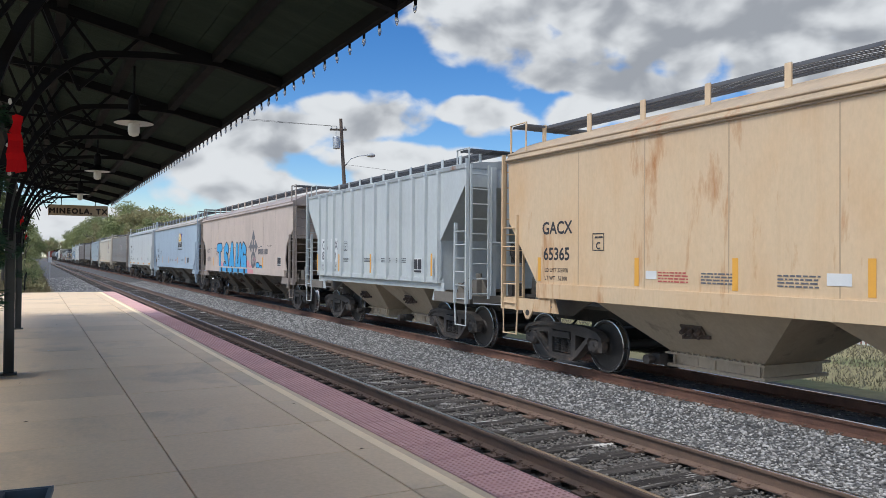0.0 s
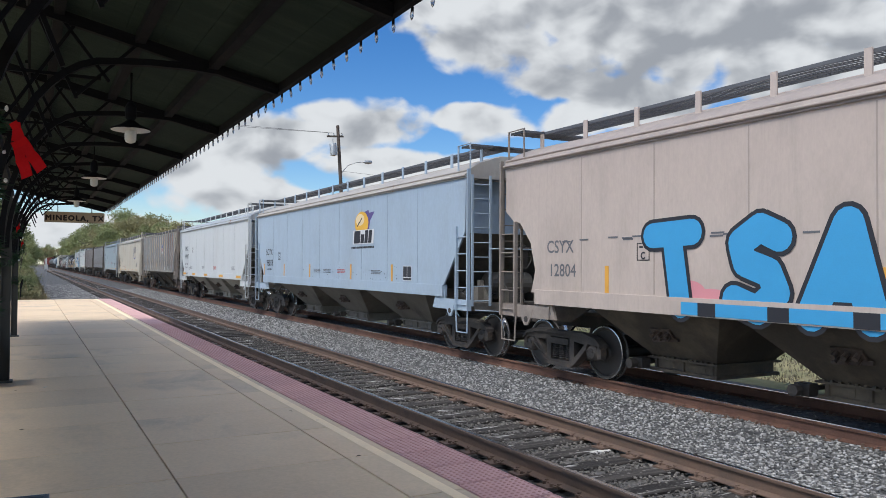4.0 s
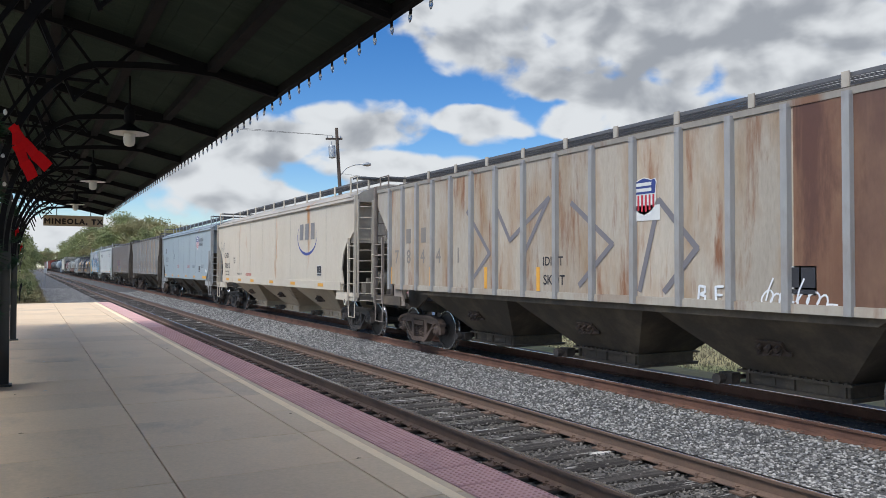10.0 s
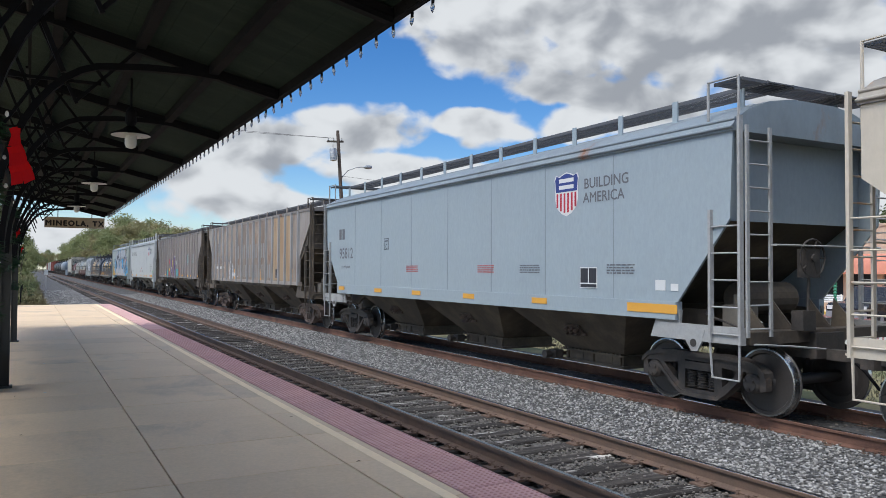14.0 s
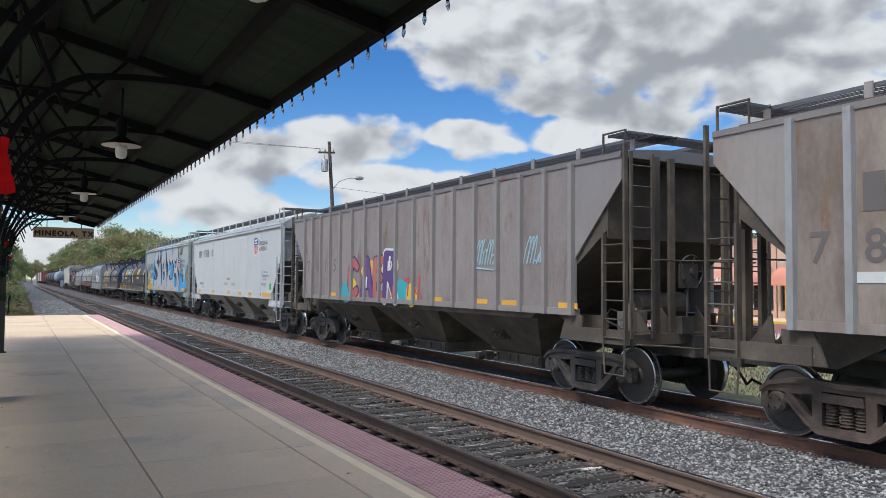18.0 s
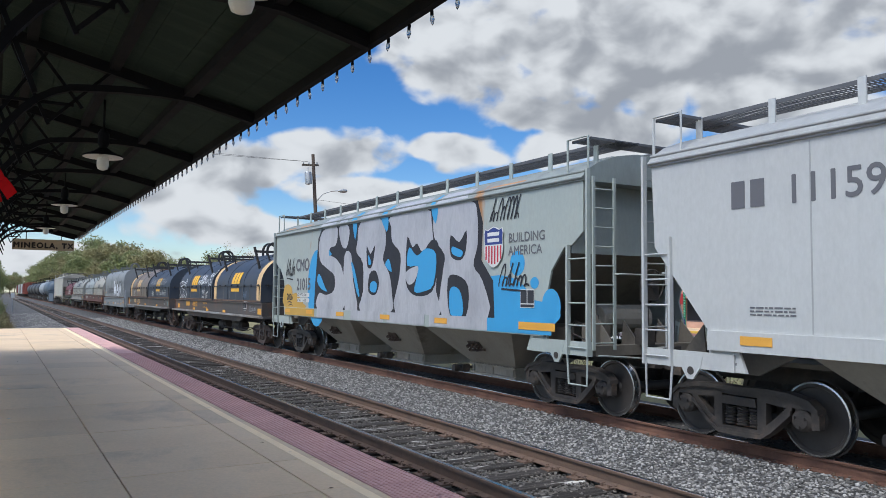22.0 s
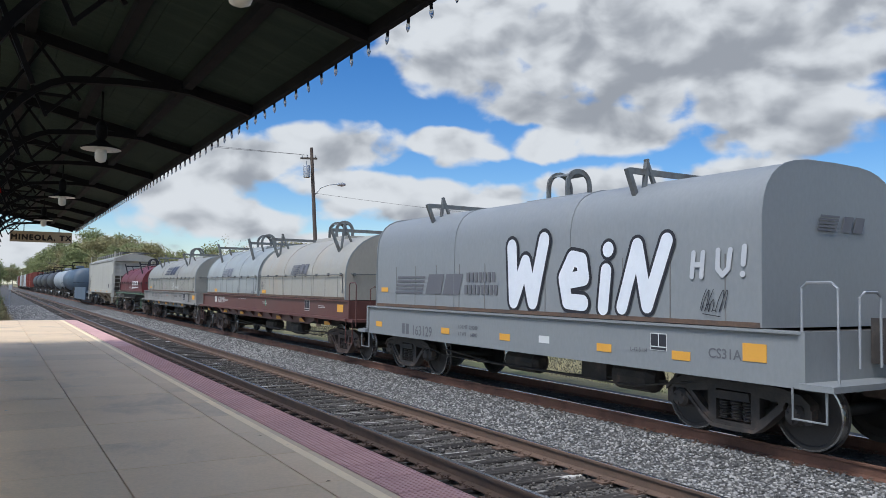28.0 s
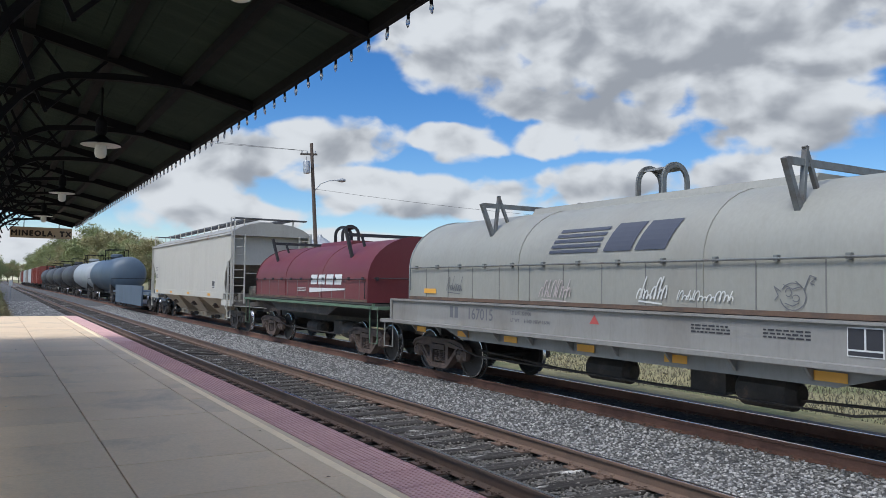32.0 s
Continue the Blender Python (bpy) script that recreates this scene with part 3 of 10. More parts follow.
def canopy():
    top = thing("platform_canopy", "dark steel-framed station canopy with green board roof", "canopy")
    # roof boards, laid along the platform
    x = EAVE_X + 0.05
    y0 = -14.0
    # boards, sheet and rafters beyond x = -3.6 are unseen, added to shade the platform
    while x > -4.0:
        x1 = x - 0.30
        g = Geo().add([(x1 + 0.004, y0, roof_z(x1) + 0.02), (x, y0, roof_z(x) + 0.02), (x, CANOPY_END, roof_z(x) + 0.02), (x1 + 0.004, CANOPY_END, roof_z(x1) + 0.02),
                       (x1 + 0.004, y0, roof_z(x1) + 0.06), (x, y0, roof_z(x) + 0.06), (x, CANOPY_END, roof_z(x) + 0.06), (x1 + 0.004, CANOPY_END, roof_z(x1) + 0.06)],
                      [(0, 3, 2, 1), (4, 5, 6, 7), (0, 1, 5, 4), (1, 2, 6, 5), (2, 3, 7, 6), (3, 0, 4, 7)])
        part("roof_board", g, CANOPY_GREEN, top)
        x = x1
    g = Geo().prism([(-4.3, roof_z(-4.3) + 0.07), (EAVE_X + 0.06, EAVE_Z + 0.06), (EAVE_X + 0.06, EAVE_Z + 0.085), (-4.3, roof_z(-4.3) + 0.095)], y0, CANOPY_END + 0.03, "y")
    part("roof_sheet", g, STEEL_DARK, top)
    part("fascia", Geo().box(EAVE_X + 0.0, EAVE_X + 0.05, y0, CANOPY_END, EAVE_Z - 0.07, EAVE_Z + 0.06), STEEL_DARK, top)
    part("end_fascia", Geo().prism([(-3.6, roof_z(-3.6) - 0.12), (EAVE_X, EAVE_Z - 0.12), (EAVE_X, EAVE_Z + 0.05), (-3.6, roof_z(-3.6) + 0.05)], CANOPY_END - 0.04, CANOPY_END, "y"), STEEL_DARK, top)
    for x in (1.55, 0.88, 0.2, -0.5, -1.5, -2.6):
        part("purlin", Geo().box(x - 0.045, x + 0.045, y0, CANOPY_END - 0.04, roof_z(x) - 0.075, roof_z(x) + 0.01), STEEL_DARK, top)
    # one truss: rafter, curved bracket, lattice
    r = Geo()
    r.bar((-4.0, 0, roof_z(-4.0) - 0.12), (EAVE_X, 0, EAVE_Z - 0.05), 0.07, 0.10)
    rafter = r.mesh("rafter", STEEL_DARK)
    c = Geo()
    arch = []
    for i in range(12):
        u = i / 11
        x = POST_X + 0.03 + 0.95 * (1 - math.cos(u * math.pi / 2))
        arch.append((x, 0, 2.15 + 1.64 * math.sin(u * math.pi / 2)))
    arch += [(0.95, 0, 3.82), (1.3, 0, 3.83), (1.7, 0, 3.81), (2.0, 0, 3.765), (2.17, 0, 3.73)]
    c.bars(arch, 0.06, 0.08, (0, 1, 0))
    bracket = c.mesh("curved_bracket", STEEL_DARK)
    w = Geo()
    for a, b in (((-0.33, 3.0), (0.35, 4.12)), ((0.15, 3.05), (-0.33, 4.28)), ((0.35, 3.42), (0.0, 4.2)), ((0.62, 3.6), (0.2, 4.15)), ((0.35, 3.45), (0.88, 4.0)), ((-0.33, 3.62), (0.55, 3.62))):
        w.bar((a[0], 0, a[1]), (b[0], 0, b[1]), 0.028, 0.028)
    web = w.mesh("lattice", STEEL_DARK)
    y = FIRST_TRUSS - 5 * BAY
    while y < CANOPY_END:
        for name, me in (("rafter", rafter), ("curved_bracket", bracket), ("lattice", web)):
            part(name, me, None, top).matrix_local = pose(0, min(y, CANOPY_END - 0.12), 0)
        y += BAY
    # mirrored half brackets behind the posts and a beam along them
    part("post_beam", Geo().box(POST_X - 0.07, POST_X + 0.07, y0, CANOPY_END - 0.05, 3.05, 3.19), STEEL_DARK, top)
    yy = FIRST_TRUSS - BAY
    rise = Geo().bar((-0.05, 0, 3.7), (-0.05, BAY, 4.2), 0.022, 0.022).mesh("cross_brace", STEEL_DARK)
    fall = Geo().bar((-0.03, 0, 4.2), (-0.03, BAY, 3.7), 0.022, 0.022).mesh("cross_brace", STEEL_DARK)
    while yy + BAY < CANOPY_END:
        for me in (rise, fall):
            part("cross_brace", me, None, top).matrix_local = pose(0, yy, 0)
        yy += BAY
    for y in (-11.6, -3.0, 5.55, 14.25, 23.0):
        g = Geo()
        for dx in (-0.075, 0.06):
            g.box(POST_X + dx, POST_X + dx + 0.015, y - 0.06, y + 0.06, 0.02, 3.1)
        g.box(POST_X - 0.07, POST_X + 0.07, y - 0.008, y + 0.008, 0.02, 3.1)
        g.box(POST_X - 0.12, POST_X + 0.12, y - 0.12, y + 0.12, 0.0, 0.03)
        part("post", g, POST_GREY, top, "grey riveted steel post")


def hanging_lamp():
    lamp = thing("pendant_lamp", "white enamel dish lamp hanging from the canopy", "lamp", "platform lamps")
    g = Geo().tube((0, 0, 0.30), (0, 0, 0.78), 0.012, 8).lathe([(0.035, 0.10), (0.06, 0.14), (0.06, 0.26), (0.03, 0.31)], axis="z", n=14)
    part("stem", g, STEEL_DARK, lamp, "dark rod and socket")
    g = Geo().lathe([(0.215, 0.0), (0.21, 0.012), (0.10, 0.06), (0.05, 0.10), (0.045, 0.09), (0.095, 0.045), (0.205, 0.003)], axis="z", n=28)
    part("shade", g, STEEL_DARK, lamp, "shallow dark enamel shade", 40)
    part("reflector", Geo().lathe([(0.208, -0.004), (0.202, -0.001), (0.09, 0.03), (0.03, 0.03)], axis="z", n=28), plain("enamel", (0.42, 0.42, 0.40), 0.3), lamp, "white enamel underside", 40)
    g = Geo().lathe([(0.015, -0.15), (0.05, -0.135), (0.062, -0.10), (0.062, 0.03), (0.05, 0.045)], axis="z", n=20)
    part("globe", g, plain("milk_glass", (0.62, 0.61, 0.57), 0.25), lamp, "frosted glass jar globe", 50)
    return lamp


def bulbs():
    glass = bpy.data.materials.new("bulb_glass")
    glass.use_nodes = True
    b = glass.node_tree.nodes["Principled BSDF"]
    b.inputs["Base Color"].default_value, b.inputs["Roughness"].default_value = (0.75, 0.74, 0.72, 1), 0.12
    b.inputs["Transmission Weight"].default_value = 0.75
    strand = thing("string_lights", "string of clear christmas bulbs along the eave", "string lights")
    part("cable", Geo().tube((EAVE_X + 0.065, -8, EAVE_Z - 0.055), (EAVE_X + 0.065, CANOPY_END, EAVE_Z - 0.055), 0.006, 6), STEEL_DARK, strand)
    g = Geo().lathe([(0.002, -0.06), (0.009, -0.048), (0.015, -0.025), (0.013, -0.007), (0.008, 0.0)], axis="z", n=10)
    me = g.mesh("bulb", glass, 60)
    so = Geo().lathe([(0.011, 0.0), (0.012, 0.035), (0.006, 0.04)], axis="z", n=8).mesh("socket", STEEL_DARK)
    y = 2.2
    rng = random.Random(1)
    while y < CANOPY_END:
        m = pose(EAVE_X + 0.065, y, EAVE_Z - 0.095, rng.uniform(-7, 7), rng.uniform(-7, 7))
        part("bulb", me, None, strand).matrix_local = m
        part("socket", so, None, strand).matrix_local = m
        y += 0.305


def station_sign():
    s = thing("station_sign", "wooden hanging sign with the town's name in dark letters", "sign", at=pose(1.28, 27.55, 3.42))
    part("board", Geo().box(-0.86, 0.86, -0.02, 0.02, -0.15, 0.15), grain("sign_wood", (0.55, 0.42, 0.28), 0.7, vary=0.3, scale=3, fine=20, stretch=(0.3, 1, 4), bump=0.15), s)
    f = Geo()
    for z in (-0.16, 0.16):
        f.box(-0.88, 0.88, -0.03, 0.03, z - 0.012, z + 0.012)
    for x in (-0.87, 0.87):
        f.box(x - 0.012, x + 0.012, -0.03, 0.03, -0.15, 0.15)
    part("sign_frame", f, plain("sign_edge", (0.40, 0.30, 0.20), 0.6), s)
    me = text_mesh("MINEOLA, TX", 0.235, 0.013, align="CENTER", space=1.24, thick=0.004)
    me.materials.append(plain("sign_letters", (0.03, 0.018, 0.015), 0.6))
    part("lettering", me, None, s, "dark brown serif lettering").matrix_local = Matrix.Translation((0, -0.026, -0.1)) @ pose(0, 0, 0, 90, 0, 0)
    for x in (-0.5, 0.5):
        part("hanger", Geo().box(x - 0.012, x + 0.012, -0.008, 0.008, 0.15, 0.42), STEEL_DARK, s)


canopy()
lamp_a = hanging_lamp()
lamp_a.matrix_basis = pose(0.97, 3.6, 3.42)
for _y in (9.12, 14.6, 20.2):
    copy_thing(lamp_a, pose(0.97, _y, 3.42))
bulbs()
station_sign()


# ---- running gear ----
R_WHEEL, BASE = 0.457, 1.778


def wheelset_mesh():
    g = Geo()
    for s in (-1, 1):
        g.mark = 0
        g.lathe([(0.09, s * 0.69), (0.20, s * 0.695), (0.30, s * 0.735), (0.385, s * 0.715), (0.40, s * 0.69), (0.47, s * 0.69), (0.478, s * 0.705), (0.462, s * 0.722)], n=32, caps=False)
        g.mark = 1
        g.lathe([(0.462, s * 0.722), (R_WHEEL, s * 0.73), (R_WHEEL - 0.004, s * 0.811), (R_WHEEL - 0.026, s * 0.8155)], n=32, caps=False)
        g.mark = 0
        g.lathe([(R_WHEEL - 0.026, s * 0.8155), (0.395, s * 0.815), (0.38, s * 0.79), (0.28, s * 0.79), (0.16, s * 0.80), (0.13, s * 0.83), (0.08, s * 0.83)], n=32, caps=False)
    g.mark = 0
    g.tube((-1.02, 0, 0), (1.02, 0, 0), 0.078, 14)
    return g.mesh("wheelset", [WHEEL_DARK, WHEEL_TREAD], 35)


def side_frame_mesh(mat):
    """A cast side frame with its windows, seen from outside; at x from 0 to 0.1 outwards."""
    g = Geo()

    def at(line, y):
        for (a, p), (b, q) in zip(line, line[1:]):
            if a <= y <= b:
                return p + (q - p) * (y - a) / (b - a)
    top = [(0, 0.76), (0.42, 0.775), (0.72, 0.76), (1.0, 0.70), (1.12, 0.60)]
    foot = [(0, 0.15), (0.33, 0.16), (0.48, 0.26), (0.76, 0.52)]
    for s in (-1, 1):
        cuts = [0, 0.14, 0.27, 0.33, 0.40, 0.50, 0.60, 0.68, 0.76]
        for a, b in zip(cuts, cuts[1:]):
            if b <= 0.27:
                spans = [(at(foot, a), 0.25, at(foot, b), 0.25), (0.66, at(top, a), 0.66, at(top, b))]
            elif a >= 0.40 and b <= 0.68:
                lo = lambda y: at(foot, y) + 0.13
                hi = lambda y: max(lo(y) + 0.002, 0.61 - 0.10 * (y - 0.40))
                spans = [(at(foot, a), lo(a), at(foot, b), lo(b)), (hi(a), at(top, a), hi(b), at(top, b))]
            else:
                spans = [(at(foot, a), at(top, a), at(foot, b), at(top, b))]
            for p, q, r, t in spans:
                g.prism([(s * a, p), (s * b, r), (s * b, t), (s * a, q)], 0.0, 0.11)
        g.prism([(s * 0.76, 0.60), (s * 1.02, 0.585), (s * 1.02, at(top, 1.02)), (s * 0.76, at(top, 0.76))], 0.0, 0.11)
        g.prism([(s * 1.02, 0.36), (s * 1.12, 0.38), (s * 1.12, 0.54), (s * 1.02, at(top, 1.02))], 0.0, 0.11)
        # raised flanges on the top and along the diagonal
        for (y1, z1), (y2, z2) in zip(top, top[1:]):
            g.prism([(s * y1, z1 - 0.05), (s * y2, z2 - 0.05), (s * y2, z2 + 0.012), (s * y1, z1 + 0.012)], -0.03, 0.145)
        for (y1, z1), (y2, z2) in zip(foot, foot[1:]):
            g.prism([(s * y1, z1 - 0.012), (s * y2, z2 - 0.012), (s * y2, z2 + 0.045), (s * y1, z1 + 0.045)], -0.03, 0.14)
        g.prism([(s * 0.77, 0.37), (s * 1.01, 0.37), (s * 1.01, 0.59), (s * 0.77, 0.60)], -0.02, 0.06)
        g.lathe([(0.13, -0.02), (0.135, 0.10), (0.10, 0.15), (0.05, 0.155)], (0, s * 0.889, R_WHEEL), n=18)
        for i in range(3):
            an = 2.1 * i + 0.5
            g.tube((0.14, s * 0.889 + 0.075 * math.cos(an), R_WHEEL + 0.075 * math.sin(an)), (0.175, s * 0.889 + 0.075 * math.cos(an), R_WHEEL + 0.075 * math.sin(an)), 0.018, 6)
    # bolster end and springs
    g.prism([(-0.27, 0.53), (0.27, 0.53), (0.25, 0.64), (-0.25, 0.64)], -0.1, 0.13)
    for y in (-0.19, 0.0, 0.19):
        prof = []
        for k in range(7):
            z = 0.27 + k * 0.037
            prof += [(0.066, z), (0.086, z + 0.011), (0.066, z + 0.024)]
        g.lathe(prof, (0.03, y, 0), "z", 12)
    return g.mesh("side_frame", mat, 30)


def bolster_mesh(mat):
    g = Geo().box(-1.0, 1.0, -0.2, 0.2, 0.46, 0.66).lathe([(0.22, 0.66), (0.22, 0.80), (0.18, 0.82)], axis="z", n=16)
    for s in (-1, 1):
        g.bar((-0.85, s * 0.48, 0.36), (0.85, s * 0.48, 0.36), 0.12, 0.14)
        for x in (-0.75, 0.75):
            g.box(x - 0.05, x + 0.05, s * 0.40 - 0.04, s * 0.40 + 0.06, 0.26, 0.56)
    return g.mesh("bolster", mat)


WHEELSET = wheelset_mesh()
FRAMES = {k: side_frame_mesh(m) for k, m in (("black", BLACK_GRIME), ("brown", BROWN_GRIME))}
BOLSTERS = {k: bolster_mesh(m) for k, m in (("black", BLACK_GRIME), ("brown", BROWN_GRIME))}
ROLLING = []          # wheelsets that turn


def truck(car, y, tint="black"):
    t = part("truck", BOLSTERS[tint], None, car, "cast steel four-wheel truck")
    t.matrix_local = pose(0, y, 0)
    for s in (1, -1):
        f = part("side_frame", FRAMES[tint], None, t)
        f.matrix_local = pose(0.98 * s, 0, 0, 0, 0, 0 if s > 0 else 180)
    for s in (-1, 1):
        w = part("wheelset", WHEELSET, None, t, "steel wheels with polished treads")
        w.matrix_local = pose(0, s * BASE / 2, R_WHEEL)
        ROLLING.append(w)


def coupler(car, y, s, mat):
    g = Geo().box(-0.09, 0.09, min(y, y + s * 0.7), max(y, y + s * 0.7), 0.76, 0.90)
    g.prism([(-0.15, y + s * 0.55), (0.13, y + s * 0.50), (0.16, y + s * 0.72), (-0.02, y + s * 0.78), (-0.17, y + s * 0.70)], 0.70, 0.96, "z")
    part("coupler", g, mat, car)
    h = Geo().rod([(0.35, y + s * 0.0, 0.80), (0.36, y + s * 0.25, 0.60), (0.30, y + s * 0.48, 0.40), (0.20, y + s * 0.66, 0.50)], 0.022, 7)
    part("brake_hose", h, STEEL_DARK, car, "black rubber brake hose")


def ladder(car, pts_a, pts_b, n, mat, name="ladder", w=0.045):
    """Two stiles between end points and n rungs."""
    g = Geo()
    (a0, a1), (b0, b1) = (pts_a, pts_b)
    g.bar(a0, a1, w, w * 0.6), g.bar(b0, b1, w, w * 0.6)
    lo, hi = max(a0[2], b0[2]), min(a1[2], b1[2])
    for i in range(n):
        z = lo + (hi - lo) * (i + 0.35) / n
        g.tube((a0[0], a0[1], z), (b0[0], b0[1], z), 0.013, 6)
    return part(name, g, mat, car)


def brake_wheel(car, x, y, z, s, mat):
    g = Geo()
    ring = [(x + 0.25 * math.cos(a * math.pi / 10), y, z + 0.25 * math.sin(a * math.pi / 10)) for a in range(21)]
    g.rod(ring, 0.014, 6)
    for a in range(0, 20, 4):
        g.tube((x, y, z), ring[a], 0.012, 6)
    g.lathe([(0.05, y - 0.04), (0.05, y + 0.04)], (x, 0, z), "y", 12)
    w = part("brake_wheel", g, mat, car, "spoked brake wheel")
    b = Geo().box(x - 0.14, x + 0.14, y + s * 0.06 - 0.07, y + s * 0.06 + 0.07, z - 0.26, z + 0.12)
    part("gear_box", b, mat, w)


LETTER = {}


def ink(name, rgb, rough=0.6):
    if name not in LETTER:
        LETTER[name] = plain(name, rgb, rough)
    return LETTER[name]


BLACK_INK, WHITE_INK, YELLOW_INK, RED_INK = (ink("black_lettering", (0.03, 0.03, 0.035)), ink("white_lettering", (0.62, 0.62, 0.60)),
                                             ink("yellow_reflector", (0.68, 0.34, 0.05)), ink("red_lettering", (0.42, 0.08, 0.07)))


def on_side(x):
    """The pose of lettering on the side that faces the platform: its x runs towards the front of the car."""
    return Matrix.Translation((x, 0, 0)) @ Matrix(((0, 0, -1, 0), (-1, 0, 0, 0), (0, 1, 0, 0), (0, 0, 0, 1)))


def words(car, x, y, z, s, size, mat=BLACK_INK, name="lettering", offset=0.0, shear=0.0, label="", bold=0.0):
    """Words on the platform side; y is where they begin (the rear), z their foot."""
    me = text_mesh(s, size, offset + size * 0.012 + bold, shear)
    me.materials.append(mat)
    part(name, me, None, car, label).matrix_local = Matrix.Translation((x, y, z)) @ on_side(0)


def strips(car, x, items, mat, name="lettering", label=""):
    """Plain bars (y, z, length, height) on the platform side."""
    if name in ("reflector", "sticker", "masked_band", "ghost_block", "black_spray", "emblem_block"):
        for y, z, l, h in items:
            p = part(name, Geo().box(x - 0.003, x, y - l, y, z, z + h), mat, car, label)
        return p
    g = Geo()
    for y, z, l, h in items:
        g.box(x - 0.003, x, y - l, y, z, z + h)
    return part(name, g, mat, car, label)


def fine_print(car, x, y, z, rows, width, mat=BLACK_INK, seed=0, h=0.020, gap=0.042):
    rng = random.Random(seed + int(y * 7))
    out = []
    for r in range(rows):
        at = y
        while y - at < width:
            l = rng.uniform(0.03, 0.11)
            out.append((at, z - r * gap, min(l, width - (y - at) + 0.02), h))
            at -= l + 0.022
    return strips(car, x, out, mat, "small_lettering")


def block_marks(car, x, y, z, n, h, mat, skip=()):
    """A row of plain blocks where marks stand."""
    return strips(car, x, [(y - i * h * 0.82, z, h * 0.58, h) for i in range(n) if i not in skip], mat)


def data_panel(car, x, y, z, s=0.42):
    p = part("data_panel", Geo().box(x - 0.004, x, y - s, y, z, z + s * 0.8), WHITE_INK, car, "black data panel with white border")
    g = Geo()
    for a, b in ((0.03, 0.47), (0.53, 0.97)):
        g.box(x - 0.007, x - 0.004, y - s * b, y - s * a, z + s * 0.2, z + s * 0.76)
    g.box(x - 0.007, x - 0.004, y - s * 0.97, y - s * 0.03, z + s * 0.03, z + s * 0.15)
    part("panel_field", g, BLACK_INK, p)


def plate_box(car, x, y, z, s=0.34):
    g = Geo()
    for a, b, c, d in ((0, s, 0, 0.014), (0, s, s - 0.014, s), (0, 0.014, 0, s), (s - 0.014, s, 0, s)):
        g.box(x - 0.003, x, y - b, y - a, z + c, z + d)
    p = part("plate_mark", g, BLACK_INK, car)
    me = text_mesh("C", s * 0.55, 0.004)
    me.materials.append(BLACK_INK)
    part("plate_letter", me, None, p).matrix_local = Matrix.Translation((x - 0.003, y - s * 0.3, z + s * 0.1)) @ on_side(0)
    fine_print(p, x, y - s * 0.2, z + s * 0.72, 1, s * 0.6, h=s * 0.1)


GREY_INK0 = ink("grey_lettering", (0.12, 0.12, 0.13))
RIB_PAINT = grain('rib_paint', (0.30, 0.30, 0.295), 0.6, vary=0.3, scale=1.5, fine=14, stretch=(1, 1, 0.3), second=(0.18, 0.14, 0.115), bump=0.1)
GRATING = grain('walk_grating', (0.12, 0.12, 0.125), 0.6, 0.3, vary=0.3, bump=0.1)


PANELS = {            # the sheets between the ribs of old cars, each weathered in its own way
    "rusty_tan_paint": grain("rusty_tan_panel", (0.42, 0.37, 0.30), 0.7, vary=0.42, scale=0.9, fine=14, stretch=(1, 2.0, 0.5), second=(0.30, 0.21, 0.13), spread=(0.42, 0.66), third=(0.22, 0.10, 0.05), third_at=(0.54, 0.68), third_scale=1.6, third_stretch=(1, 2.5, 0.35), bump=0.08, deep=0.004, shift=0.28),
    "grey_brown_paint": grain("grey_brown_panel", (0.275, 0.225, 0.185), 0.7, vary=0.42, scale=1.1, fine=14, stretch=(1, 1.6, 0.7), second=(0.17, 0.13, 0.10), spread=(0.42, 0.62), third=(0.20, 0.11, 0.06), third_at=(0.56, 0.70), third_scale=1.5, third_stretch=(1, 2.0, 0.5), bump=0.08, deep=0.004, shift=0.30),
    "grey_rose_paint": grain("grey_rose_panel", (0.26, 0.225, 0.205), 0.7, vary=0.42, scale=1.1, fine=14, stretch=(1, 1.6, 0.7), second=(0.19, 0.155, 0.14), spread=(0.42, 0.66), third=(0.16, 0.095, 0.07), third_at=(0.57, 0.70), third_scale=1.5, third_stretch=(1, 2.0, 0.5), bump=0.08, deep=0.004, shift=0.28),
}


# ---- covered hoppers ----
Hop = namedtuple("Hop", "front rear ribs bays paint under roof ladder tint label cut")


